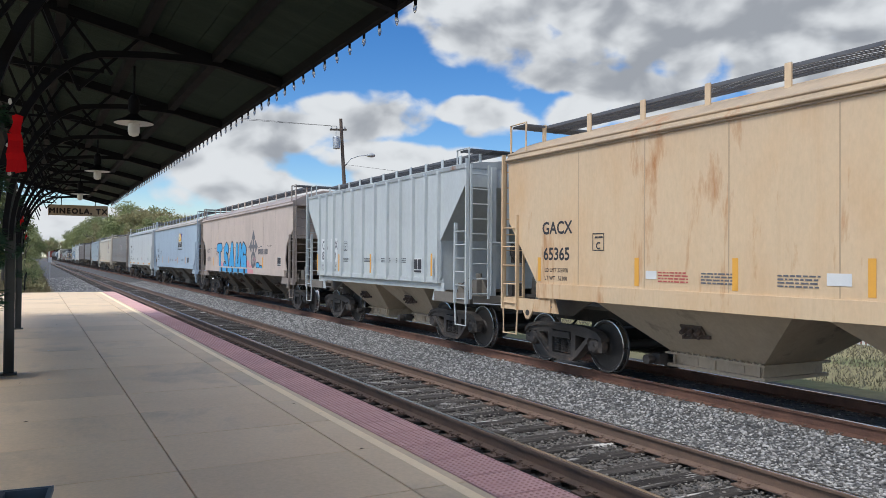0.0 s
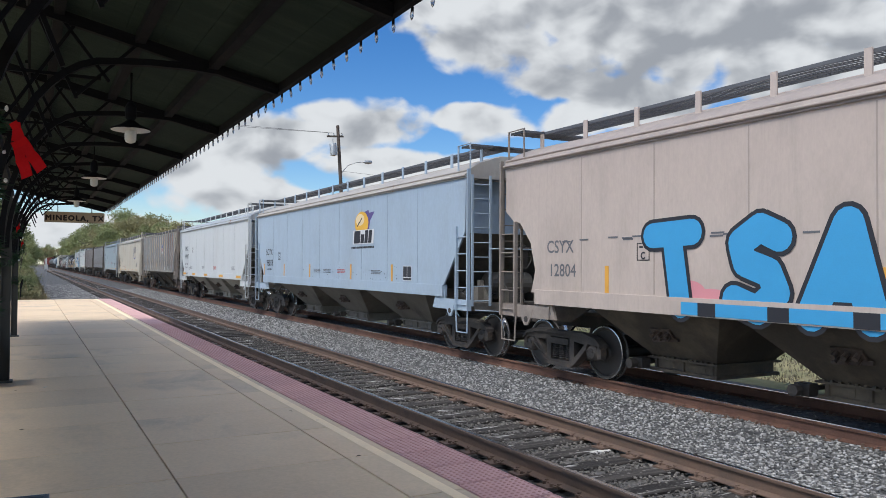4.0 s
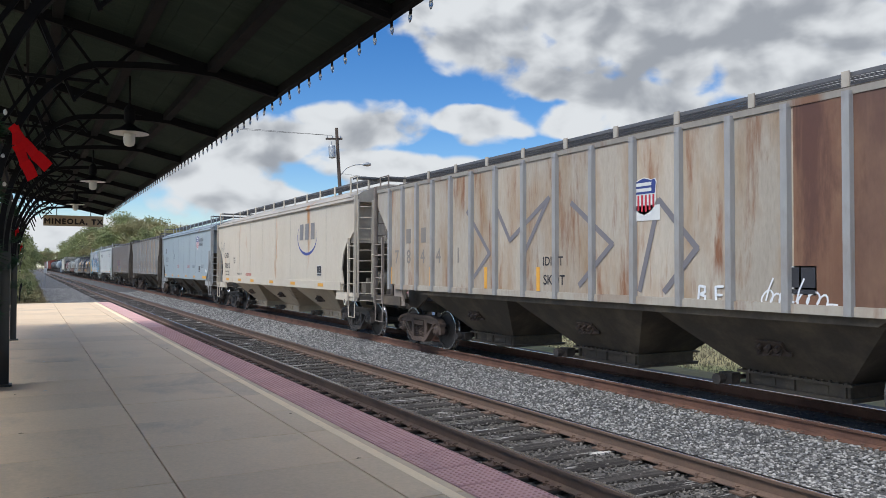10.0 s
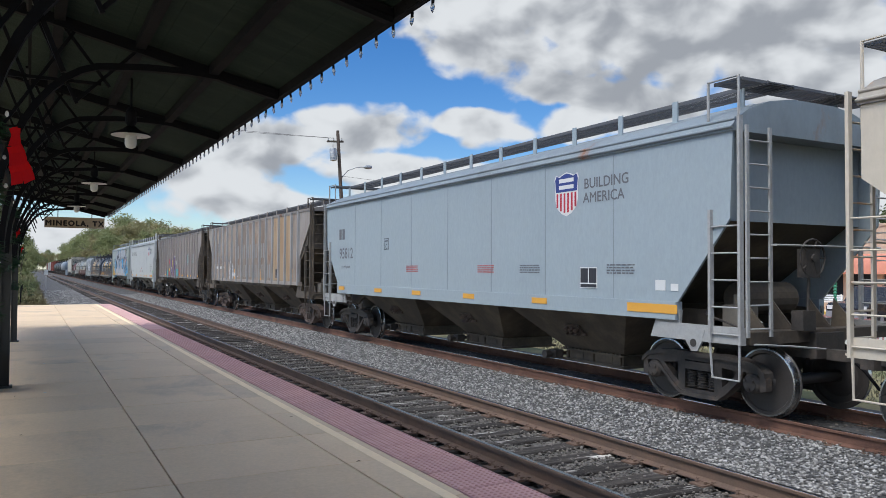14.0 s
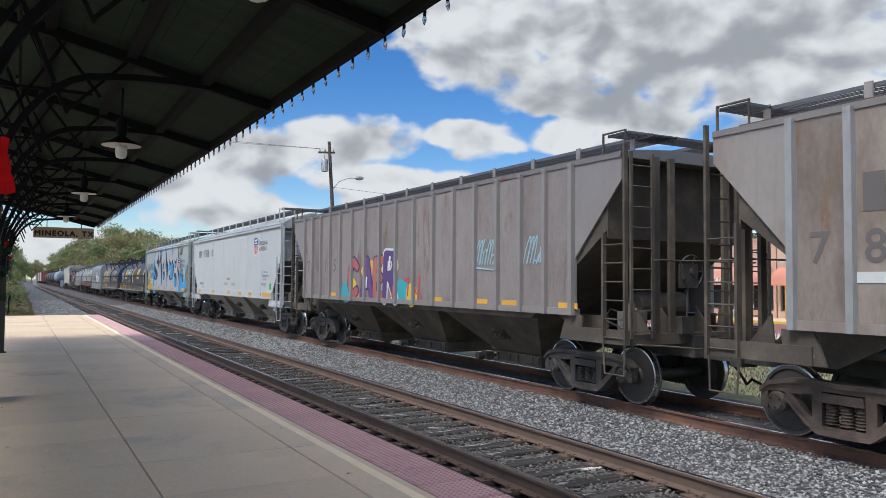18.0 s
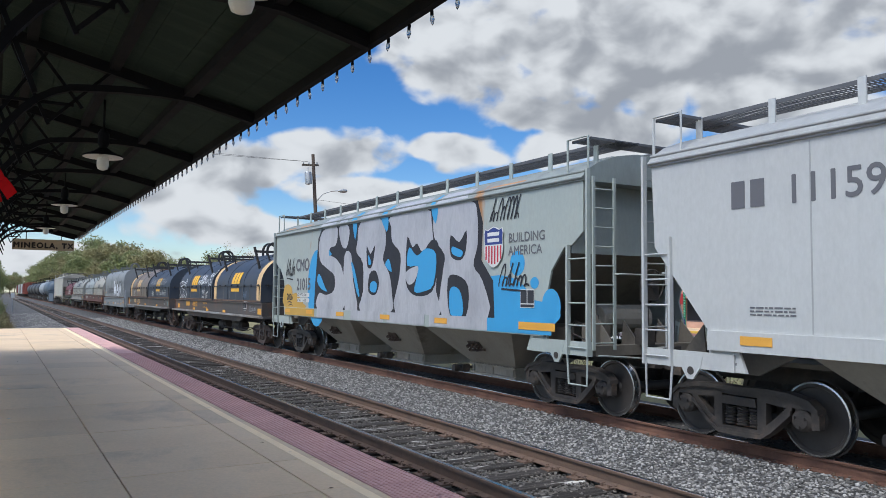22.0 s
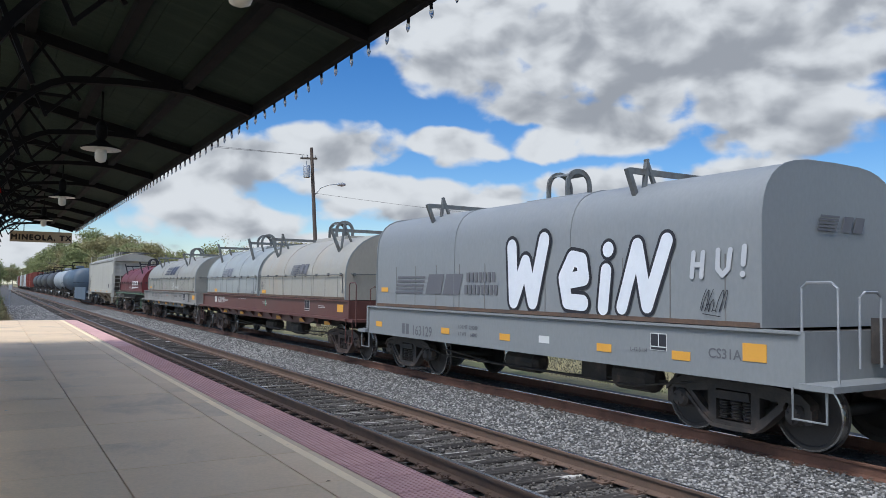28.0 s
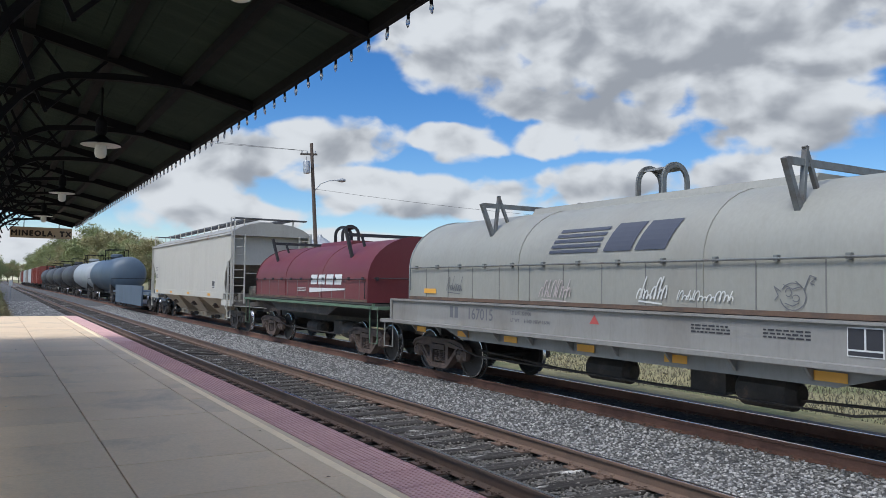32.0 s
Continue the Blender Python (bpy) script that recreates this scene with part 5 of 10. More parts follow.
def hood(car, y0, y1, paint, band=None, shape="round", z0=1.61, zk=2.20, zt=3.36, W=1.42, end=None, lift=None, loops=True, rail=True, feet=1.1, vee=False, ridge=1.2, mid=None):
    """A coil hood: straight sides, an arched top, flat ends, lifting loops and stacking brackets."""
    n = 18
    top = []
    for i in range(n + 1):
        a = math.pi * i / n
        if shape == "round":
            top.append((-W * math.cos(a), zk + (zt - zk) * math.sin(a)))
        else:
            c, s = -math.cos(a), math.sin(a)
            top.append((W * math.copysign(abs(c) ** 0.55, c), zk + (zt - zk) * abs(s) ** 0.55))
    prof = [(-W, z0)] + top + [(W, z0)]
    hd = part("hood", Geo().prism(prof, y0, y1, "y"), paint, car, "arched steel coil hood", 25)
    sec = [(-0.02, -0.012), (0.02, -0.012), (0.02, 0.012), (-0.02, 0.012)]
    for y in (y0 + 0.01, y1 - 0.01):
        part("hood_rim", Geo().sweep([(a * 1.004, y, b + 0.004) for a, b in prof], sec, (0, 1, 0)), end or paint, hd)
    for y, w in band or ():
        p2 = [(x * 1.004, (z - z0) * 1.003 + z0) for x, z in prof]
        part("hood_band", Geo().prism(p2, y + 0.035, y + w - 0.035, "y"), ink("tan_band", (0.60, 0.41, 0.20)), hd, "tan painted band", 25)
    m = (y0 + y1) / 2 if mid is None else mid
    steel = lift or HOOD_STEEL
    if ridge:
        part("ridge", Geo().prism([(-0.42, zt - 0.08), (-0.34, zt + 0.07), (0.34, zt + 0.07), (0.42, zt - 0.08)], m - ridge, m + ridge, "y"), paint, hd)
    if loops:
        for dy in (-0.28, 0.28):
            pts = [(-0.27, m + dy, zt - 0.1)] + [(-0.27 * math.cos(math.pi * k / 10), m + dy, zt + 0.29 + 0.27 * math.sin(math.pi * k / 10)) for k in range(11)] + [(0.27, m + dy, zt - 0.1)]
            part("lifting_loop", Geo().bars(pts, 0.09, 0.04, (0, 1, 0)), steel, hd, "curved lifting loop")
        part("loop_tie", Geo().prism([(-0.19, zt + 0.48), (-0.10, zt + 0.535), (0.0, zt + 0.55), (0.10, zt + 0.535), (0.19, zt + 0.48), (0.10, zt + 0.52), (-0.10, zt + 0.52)], m - 0.28, m + 0.28, "y"), steel, hd)
    for y in (y0 + feet, y1 - feet):
        br = part("stacking_bracket", Geo().bar((-1.36, y, zt + 0.10), (1.36, y, zt + 0.10), 0.047, 0.09), steel, hd, "welded stacking bracket over the hood")
        for s in (-1, 1):
            if vee:
                part("bracket_leg", Geo().bar((s * 1.12, y, zt - 0.58), (s * 1.42, y, zt + 0.13), 0.08, 0.07), steel, br)
                part("bracket_leg", Geo().bar((s * 1.12, y, zt - 0.58), (s * 1.02, y, zt + 0.30), 0.068, 0.05), steel, br)
                part("bracket_leg", Geo().bar((s * 0.80, y, zt - 0.22), (s * 1.04, y, zt + 0.30), 0.056, 0.05), steel, br)
            else:
                part("bracket_leg", Geo().bar((s * 1.14, y, zt - 0.62), (s * 1.38, y, zt + 0.26), 0.11, 0.07), steel, br)
                part("bracket_leg", Geo().bar((s * 0.80, y, zt - 0.22), (s * 0.90, y, zt + 0.09), 0.08, 0.05), steel, br)
    for s in (-1, 1):
        part("hood_foot", Geo().box(min(s * (W - 0.01), s * (W + 0.022)), max(s * (W - 0.01), s * (W + 0.022)), y0 + 0.02, y1 - 0.02, z0 + 0.002, z0 + 0.065), HOOD_RUST, hd, "rusty lower edge of the hood")
        me = Geo().box(-0.004, 0.004, -0.009, 0.009, z0 + 0.065, zk - 0.02).mesh("skirt_seam", SEAM_GRIME)
        k = y0 + 0.55
        while k < y1 - 0.3:
            part("skirt_seam", me, None, hd).matrix_local = pose(s * (W + 0.002), k, 0)
            k += 0.92
    if rail:
        for s in (-1, 1):
            x = s * (W + 0.05)
            g = Geo().rod([(x, y1 - 0.12, zk - 0.5), (x, y1 - 0.10, zk), (x, y0 + 0.10, zk), (x, y0 + 0.12, zk - 0.5)], 0.015, 6)
            r = part("grab_rail", g, steel, hd)
            me = Geo().box(-0.035, 0.045, -0.03, 0.03, -0.03, 0.045).mesh("rail_bracket", steel)
            k = y0 + 0.3
            while k < y1:
                part("rail_bracket", me, None, r).matrix_local = pose(s * (W + 0.02), k, zk)
                k += 0.9
        g = Geo().rod([(-W + 0.12, y0 - 0.05, zk + 0.02), (0.4, y0 - 0.05, zk + 0.02), (W - 0.2, y0 - 0.06, zk - 0.05)], 0.014, 6)
        e = part("end_rail", g, steel, hd)
        for x in (-1.2, -0.1, 1.1):
            part("rail_bracket", Geo().box(x - 0.03, x + 0.03, y0 - 0.07, y0, zk - 0.03, zk + 0.05), steel, e)
    k = y0 + (y1 - y0) / 3
    while k < y1 - 0.5:
        part("seam", Geo().sweep([(a * 1.001, k, b + 0.001) for a, b in prof], [(-0.012, -0.004), (0.012, -0.004), (0.012, 0.004), (-0.012, 0.004)], (0, 1, 0)), paint, hd)
        k += (y1 - y0) / 3
    return hd


def end_gear(car, h, x, z, mat, rails=None):
    """The hand brake at the front end: housing, wheel and chain pipe, and the corner handrails."""
    brake_wheel(car, x, -h - 0.40, z, 1, mat)
    part("brake_stand", Geo().box(x - 0.10, x + 0.10, -h - 0.30, -h - 0.05, 1.1, z - 0.2), mat, car)
    for s in (-1, 1) if rails else ():
        xx = s * 1.5
        g = Geo().rod([(xx, -h + 0.02, 1.0), (xx, -h + 0.02, 2.0), (xx, -h - 0.05, 2.06), (xx, -h - 0.35, 2.06), (xx, -h - 0.42, 2.0), (xx, -h - 0.42, 0.95)], 0.016, 6)
        part("corner_handrail", g, rails, car)
        part("corner_handrail", Geo().rod([(s * 1.1, -h - 0.42, 1.1), (s * 1.1, -h - 0.42, 1.9), (s * 1.0, -h - 0.42, 1.96), (s * 0.75, -h - 0.42, 1.96), (s * 0.68, -h - 0.42, 1.9), (s * 0.68, -h - 0.42, 1.1)], 0.016, 6), rails, car)


HOOD_RUST = grain("rusty_hood_edge", (0.12, 0.075, 0.05), 0.8, vary=0.5, scale=3, fine=30, second=(0.07, 0.05, 0.04), bump=0.2)
SEAM_GRIME = grain("seam_grime", (0.17, 0.165, 0.155), 0.7, vary=0.4, scale=3, fine=30, bump=0.1)
LIFT_GREY = grain("lifting_gear_grey", (0.15, 0.16, 0.155), 0.6, vary=0.4, scale=4, fine=30, second=(0.10, 0.09, 0.08), bump=0.15)
HOOD_STEEL = grain("bracket_steel", (0.028, 0.028, 0.03), 0.65, vary=0.4, scale=4, fine=40, third=(0.10, 0.05, 0.03), third_at=(0.62, 0.7), third_scale=5, bump=0.15)
WALKWAY = grain("walkway_steel", (0.30, 0.30, 0.29), 0.7, 0.2, vary=0.5, scale=2, fine=30, stretch=(1, 0.4, 1), second=(0.16, 0.13, 0.11), bump=0.2)


def tank_car(front, rear, paint, label, band=None):
    h = (rear - front) / 2
    car = thing("tank_car", label, "freight car", "freight train")
    r, zc = 1.45, 2.45
    prof = [(0.3, -h + 0.75), (0.85, -h + 0.82), (1.2, -h + 0.98), (r, -h + 1.3), (r, h - 1.3), (1.2, h - 0.98), (0.85, h - 0.82), (0.3, h - 0.75)]
    part("tank", Geo().lathe(prof, (0, 0, zc), "y", 32), paint, car, smooth=40)
    part("dome", Geo().lathe([(0.5, zc + r - 0.05), (0.5, zc + r + 0.3), (0.4, zc + r + 0.36)], axis="z", n=18), paint, car, smooth=40)
    g = Geo()
    for x in (-0.8, 0.8):
        g.rod([(x, -1.2, zc + r - 0.2), (x, -1.2, zc + r + 0.75), (x, 1.2, zc + r + 0.75), (x, 1.2, zc + r - 0.2)], 0.03, 6)
    g.rod([(-0.8, -1.2, zc + r + 0.75), (0.8, -1.2, zc + r + 0.75)], 0.03, 6).rod([(-0.8, 1.2, zc + r + 0.75), (0.8, 1.2, zc + r + 0.75)], 0.03, 6)
    g.box(-0.9, 0.9, -1.2, 1.2, zc + r + 0.02, zc + r + 0.06)
    part("top_platform", g, STEEL_DARK, car, "platform with rails at the dome")
    for s in (-1, 1):
        part("saddle", Geo().box(-1.2, 1.2, s * (h - 2.2) - 0.25, s * (h - 2.2) + 0.25, 0.9, 1.6), BLACK_GRIME, car)
        part("end_platform", Geo().box(-1.45, 1.45, min(s * h, s * (h - 1.0)), max(s * h, s * (h - 1.0)), 1.0, 1.1), BLACK_GRIME, car)
        g = Geo().rod([(-1.4, s * h, 1.1), (-1.4, s * h, 2.1), (1.4, s * h, 2.1), (1.4, s * h, 1.1)], 0.02, 6)
        part("end_rail", g, STEEL_DARK, car)
        coupler(car, s * h, s, BLACK_GRIME)
        truck(car, s * (h - 1.7), "black")
    part("center_sill", Geo().box(-0.3, 0.3, -h, h, 0.74, 1.05), BLACK_GRIME, car)
    return car


def box_car(front, rear, paint, label, zt=4.6, W=1.6):
    h = (rear - front) / 2
    car = thing("box_car", label, "freight car", "freight train")
    part("body", Geo().prism([(-W, 1.1), (W, 1.1), (W, zt - 0.15), (1.2, zt), (-1.2, zt), (-W, zt - 0.15)], -h, h, "y"), paint, car)
    rib = Geo().box(-0.03, 0.03, -0.06, 0.06, 1.1, zt - 0.2).mesh("rib", paint)
    for k in range(14):
        y = -h + 0.5 + (2 * h - 1) * k / 13
        if abs(y) > 1.3:
            for s in (-1, 1):
                part("rib", rib, None, car).matrix_local = pose(s * (W + 0.02), y, 0)
    part("sliding_door", Geo().box(-W - 0.08, -W - 0.01, -1.3, 1.3, 1.15, zt - 0.3), paint, car)
    part("center_sill", Geo().box(-0.3, 0.3, -h - 0.1, h + 0.1, 0.74, 1.1), BLACK_GRIME, car)
    for s in (-1, 1):
        ladder(car, ((-W - 0.03, s * (h - 0.05), 0.9), (-W - 0.03, s * (h - 0.05), zt - 0.2)), ((-W - 0.03, s * (h - 0.5), 0.9), (-W - 0.03, s * (h - 0.5), zt - 0.2)), 8, paint)
        coupler(car, s * h, s, BLACK_GRIME)
        truck(car, s * (h - 1.7), "black")
    return car


def well_car(front, rear, paint, label):
    h = (rear - front) / 2
    car = thing("well_car", label, "freight car", "freight train")
    for s in (-1, 1):
        part("side_wall", Geo().prism([(-h + 2.2, 0.35), (h - 2.2, 0.35), (h - 2.0, 1.5), (h - 0.6, 1.6), (h - 0.5, 1.15), (-h + 0.5, 1.15), (-h + 0.6, 1.6), (-h + 2.0, 1.5)][:3] + [(h - 2.0, 1.62), (-h + 2.0, 1.62)],
             s * 1.5, s * 1.4), paint, car)
        part("end_deck", Geo().box(-1.4, 1.4, min(s * h, s * (h - 2.4)), max(s * h, s * (h - 2.4)), 1.05, 1.2), paint, car)
        coupler(car, s * h, s, BLACK_GRIME)
        truck(car, s * (h - 1.2), "black")
    part("floor", Geo().box(-1.4, 1.4, -h + 2.2, h - 2.2, 0.38, 0.5), BLACK_GRIME, car)
    return car


# ---- the train, front to rear ----
CARS = []            # (car, middle of the car along the track at 0 s)


ROOFS = {}           # roofs in the car's paint, under soot


def paints(name, rgb, amount=0.3, rusty=0.75, grime=(0.12, 0.10, 0.08), rust=(0.23, 0.10, 0.04)):
    ROOFS[name] = car_paint(name + "_under_soot", tuple(0.72 * c for c in rgb), (0.10, 0.09, 0.08), 0.55, rust, min(rusty, 0.66))
    return car_paint(name, rgb, grime, amount, rust, rusty)


# grimy grey, its colour also darkened for the shade above the trucks
GREY_UNDER = grain("grimy_shaded_hopper_grey", (0.18, 0.16, 0.133), 0.75, vary=0.35, scale=1.2, fine=20, second=(0.12, 0.104, 0.084), spread=(0.4, 0.7), third=(0.07, 0.06, 0.05), third_at=(0.55, 0.75), third_scale=0.9, bump=0.2)
UNDER_TAN = grain("dusty_tan_hopper", (0.48, 0.385, 0.275), 0.7, vary=0.3, scale=1.0, fine=18, stretch=(1, 1, 0.5), second=(0.36, 0.285, 0.20), spread=(0.42, 0.7), third=(0.14, 0.11, 0.085), third_at=(0.58, 0.74), third_scale=1.3, bump=0.15)
UNDER_PALE = grain("dusty_pale_hopper", (0.33, 0.30, 0.25), 0.7, vary=0.3, scale=1.0, fine=18, stretch=(1, 1, 0.5), second=(0.24, 0.21, 0.17), spread=(0.42, 0.7), third=(0.15, 0.125, 0.10), third_at=(0.58, 0.74), third_scale=1.3, bump=0.15)
LADDER_TAN = grain("dusty_tan_ladder", (0.27, 0.225, 0.19), 0.7, vary=0.4, scale=3, fine=25, second=(0.20, 0.165, 0.14), bump=0.1)
LADDER_GREY = grain("worn_grey_ladder", (0.34, 0.34, 0.33), 0.65, vary=0.35, scale=3, fine=25, second=(0.26, 0.25, 0.235), bump=0.1)
LADDER_DARK = grain("rusty_ladder", (0.12, 0.105, 0.095), 0.7, vary=0.4, scale=3, fine=25, second=(0.14, 0.12, 0.108), bump=0.1)
DARK_UNDER = grain("black_hopper_grime", (0.075, 0.060, 0.046), 0.8, vary=0.5, scale=1.5, fine=20, second=(0.125, 0.098, 0.068), bump=0.25)


LURCH = 3.4          # metres by which the train lurches on


def place(car, front, rear):
    mid = (front + rear) / 2 + (LURCH if front > 210 else 0)
    CARS.append((car, mid))
    car.matrix_world = pose(TRAIN_MID, mid, 0)


def hopper(front, rear, ribs, bays, paint, under, ladder_paint, label, tint="black", cut="straight", roof=None):
    c = Hop(front, rear, ribs, bays, paint, under, roof or ROOFS.get(paint.name) or paint, ladder_paint, tint, label, cut)
    car, h, W = hopper_car(c)
    place(car, front, rear)
    return car, (front + rear) / 2, -W - 0.003


def reflectors(car, x, mid, at, z, l=0.5, h=0.09, upright=False):
    for y in at:
        part("reflector", Geo().box(x - 0.004, x, y - mid - l / 2, y - mid + l / 2, z, z + h), YELLOW_INK, car, "yellow reflective strip")


def sill_x(x):
    return x - 0.032


def ribbed(*a, **k):
    """A ribbed hopper whose marks lie on the sheets between its ribs."""
    car, mid, x = hopper(*a, **k)
    return car, mid, x - 0.0025


BEIGE = paints("beige_paint", (0.60, 0.445, 0.28), 0.5, 0.58, (0.45, 0.25, 0.10), (0.40, 0.17, 0.05))
car1, m, x = hopper(-4.6, 12.30, 0, 3, BEIGE, UNDER_TAN, BEIGE, "beige covered hopper with rust stains")
PALE = paints("pale_grey_paint", (0.46, 0.49, 0.485), 0.25, 0.80)
car2, m2, x2 = hopper(13.65, 24.15, 12, 2, PALE, UNDER_TAN, PALE, "short pale grey ribbed covered hopper")
TAUPE = paints("faded_pink_beige", (0.50, 0.41, 0.35), 0.35, 0.74)
car3, m3, x3 = hopper(25.56, 41.89, 0, 4, TAUPE, DARK_UNDER, LADDER_TAN, "dusty beige covered hopper with blue painted letters", cut="round")
BLUE = paints("pale_blue_paint", (0.35, 0.425, 0.50), 0.25, 0.82)
car4, m4, x4 = hopper(43.1, 59.77, 0, 3, BLUE, GREY_UNDER, BLUE, "pale blue covered hopper with a dusty tan roof", roof=car_paint("dusty_tan_roof", (0.40, 0.36, 0.31), (0.22, 0.18, 0.14), 0.5))
WHITE = paints("off_white_paint", (0.53, 0.545, 0.54), 0.2, 0.80)
car5, m5, x5 = hopper(60.9, 76.95, 0, 3, WHITE, UNDER_PALE, WHITE, "clean white covered hopper with black lettering", cut="straight")
RUSTY = paints("rusty_tan_paint", (0.40, 0.36, 0.30), 0.8, 0.55, (0.23, 0.145, 0.09), (0.20, 0.105, 0.06))
car6, m6, x6 = ribbed(78.25, 94.05, 17, 3, RUSTY, DARK_UNDER, LADDER_TAN, "tan ribbed covered hopper streaked with rust", "brown")
CREAM = paints("cream_paint", (0.54, 0.48, 0.39), 0.3, 0.60, (0.3, 0.24, 0.16), (0.42, 0.20, 0.07))
car7, m7, x7 = hopper(95.4, 112.8, 0, 3, CREAM, UNDER_TAN, CREAM, "cream covered hopper with rust spots under the roof", cut="round")
MIST = paints("grey_blue_paint", (0.30, 0.35, 0.375), 0.15, 0.84)
car8, m8, x8 = hopper(114.22, 129.7, 0, 3, MIST, DARK_UNDER, LADDER_GREY, "grey-blue covered hopper with a red and blue shield")
GREYBROWN = paints("grey_brown_paint", (0.30, 0.265, 0.235), 0.75, 0.60, (0.17, 0.105, 0.075), (0.17, 0.085, 0.05))
car9, m9, x9 = ribbed(131.0, 147.0, 17, 3, GREYBROWN, DARK_UNDER, DARK_UNDER, "grey-brown ribbed covered hopper, grimy", "brown")
GREYROSE = paints("grey_rose_paint", (0.245, 0.222, 0.208), 0.65, 0.64, (0.17, 0.125, 0.11), (0.16, 0.085, 0.06))
car10, m10, x10 = ribbed(148.5, 164.3, 17, 3, GREYROSE, DARK_UNDER, DARK_UNDER, "grey ribbed covered hopper with painted letters", "black")
SILVER = paints("light_grey_paint", (0.47, 0.48, 0.47), 0.15, 0.85)
car11, m11, x11 = hopper(165.5, 180.65, 0, 3, SILVER, UNDER_PALE, SILVER, "light grey covered hopper with a red and blue shield")
SAGE = paints("sage_grey_paint", (0.35, 0.39, 0.365), 0.2, 0.63, (0.3, 0.24, 0.16), (0.40, 0.20, 0.08))
car12, m12, x12 = hopper(181.8, 197.26, 0, 3, SAGE, UNDER_PALE, SAGE, "covered hopper with huge white and blue painted letters", cut="round")


def coil(front, rear, sill, label, tint="brown", **kw):
    car = thing("coil_car", label, "freight car", "freight train")
    flat_frame(car, (rear - front) / 2, sill, tint=tint, **kw)
    place(car, front, rear)
    return car, (front + rear) / 2


NAVY = paints("navy_black_paint", (0.034, 0.044, 0.060), 0.3, 0.75, (0.09, 0.08, 0.075))
SILL13 = paints("grey_brown_sill", (0.066, 0.060, 0.057), 0.6, 0.54, (0.13, 0.085, 0.06), (0.16, 0.07, 0.04))
car13, m13 = coil(198.75, 213.5, SILL13, "dark coil car with two navy hoods banded in tan", lip=WALKWAY)
hood(car13, 199.19 - m13, 205.96 - m13, NAVY, [(199.19 - m13, 0.62), (205.48 - m13, 0.48)], end=NAVY)
hood(car13, 206.24 - m13, 213.02 - m13, NAVY, [], end=NAVY)
end_gear(car13, 7.375, 0.30, 1.95, SILL13)
RUSTHOOD = paints("rust_eaten_hood", (0.15, 0.135, 0.115), 0.6, 0.53, (0.17, 0.095, 0.06), (0.20, 0.085, 0.04))
car14, m14 = coil(211.75, 226.3, SILL13, "coil car with one navy and one rust-eaten hood", lip=WALKWAY)
hood(car14, 212.15 - m14, 218.85 - m14, NAVY, [], end=NAVY)
hood(car14, 219.1 - m14, 225.8 - m14, RUSTHOOD, [(225.15 - m14, 0.65)], end=NAVY)
end_gear(car14, 7.275, 0.05, 1.9, SILL13)
NSGREY = paints("mid_grey_paint", (0.225, 0.237, 0.24), 0.12, 0.86)
car15, m15 = coil(228.1, 239.8, NSGREY, "grey coil car with one tall square-shouldered hood", "black", z0=0.84, z1=1.50, zl=0.92)
hood(car15, 228.65 - m15, 239.42 - m15, NSGREY, shape="square", zk=2.45, zt=3.64, W=1.47, z0=1.51, lift=LIFT_GREY, rail=False, feet=2.35, vee=True, ridge=0.9)
end_gear(car15, 5.85, -0.15, 1.85, BLACK_GRIME, GALV)
HOODGREY = paints("pale_hood_grey", (0.285, 0.305, 0.295), 0.3, 0.76)
OXIDE = paints("oxide_red_sill", (0.11, 0.043, 0.036), 0.35, 0.68)
HOODCREAM = paints("stained_cream_hood", (0.33, 0.315, 0.27), 0.35, 0.66, (0.3, 0.22, 0.14), (0.36, 0.20, 0.10))
car16, m16 = coil(241.0, 256.8, OXIDE, "oxide red coil car with two pale hoods", lip=OXIDE, gussets=14)
hood(car16, 241.45 - m16, 248.97 - m16, HOODCREAM, end=HOODGREY, zk=2.28, zt=3.44, lift=LIFT_GREY, vee=True)
hood(car16, 249.22 - m16, 256.6 - m16, HOODGREY, end=HOODGREY, zk=2.28, zt=3.44, lift=LIFT_GREY, feet=1.45)
end_gear(car16, 7.9, 0.10, 1.75, BLACK_GRIME, OXIDE)
HOODLINE = paints("weathered_hood_grey", (0.27, 0.265, 0.23), 0.3, 0.80)
SILLPALE = paints("dirty_pale_sill", (0.24, 0.232, 0.215), 0.6, 0.66)
car17, m17 = coil(258.2, 272.0, SILLPALE, "weathered grey coil car with one long rounded hood", inset=1.45, lip=SILLPALE, gussets=12)
hood(car17, 258.95 - m17, 271.3 - m17, HOODLINE, end=HOODGREY, zk=2.30, zt=3.38, lift=LIFT_GREY, feet=2.9, vee=True, ridge=3.0)
MAROON = paints("maroon_paint", (0.13, 0.025, 0.028), 0.2, 0.80)
GREENSILL = paints("chipped_green_sill", (0.10, 0.165, 0.105), 0.4, 0.62, rust=(0.25, 0.12, 0.06))
car18, m18 = coil(273.0, 283.4, BLACK_GRIME, "short coil car with a maroon hood on a green-lipped dark frame", z0=1.06, z1=1.45, zl=1.38, lip=GREENSILL, hand=GREENSILL)
hood(car18, 273.5 - m18, 282.9 - m18, MAROON, end=MAROON, feet=1.6, z0=1.46, zk=2.05, zt=3.15)
CREAM2 = paints("ivory_paint", (0.46, 0.44, 0.385), 0.2, 0.80)
car19, m19, x19 = hopper(285.6, 302.6, 0, 3, CREAM2, UNDER_TAN, CREAM2, "ivory covered hopper between the coil cars", cut="round")
STEELBLUE = paints("steel_blue_paint", (0.10, 0.135, 0.18), 0.3, 0.74)
_c = well_car(304.6, 320.5, STEELBLUE, "low steel-blue well car, empty")
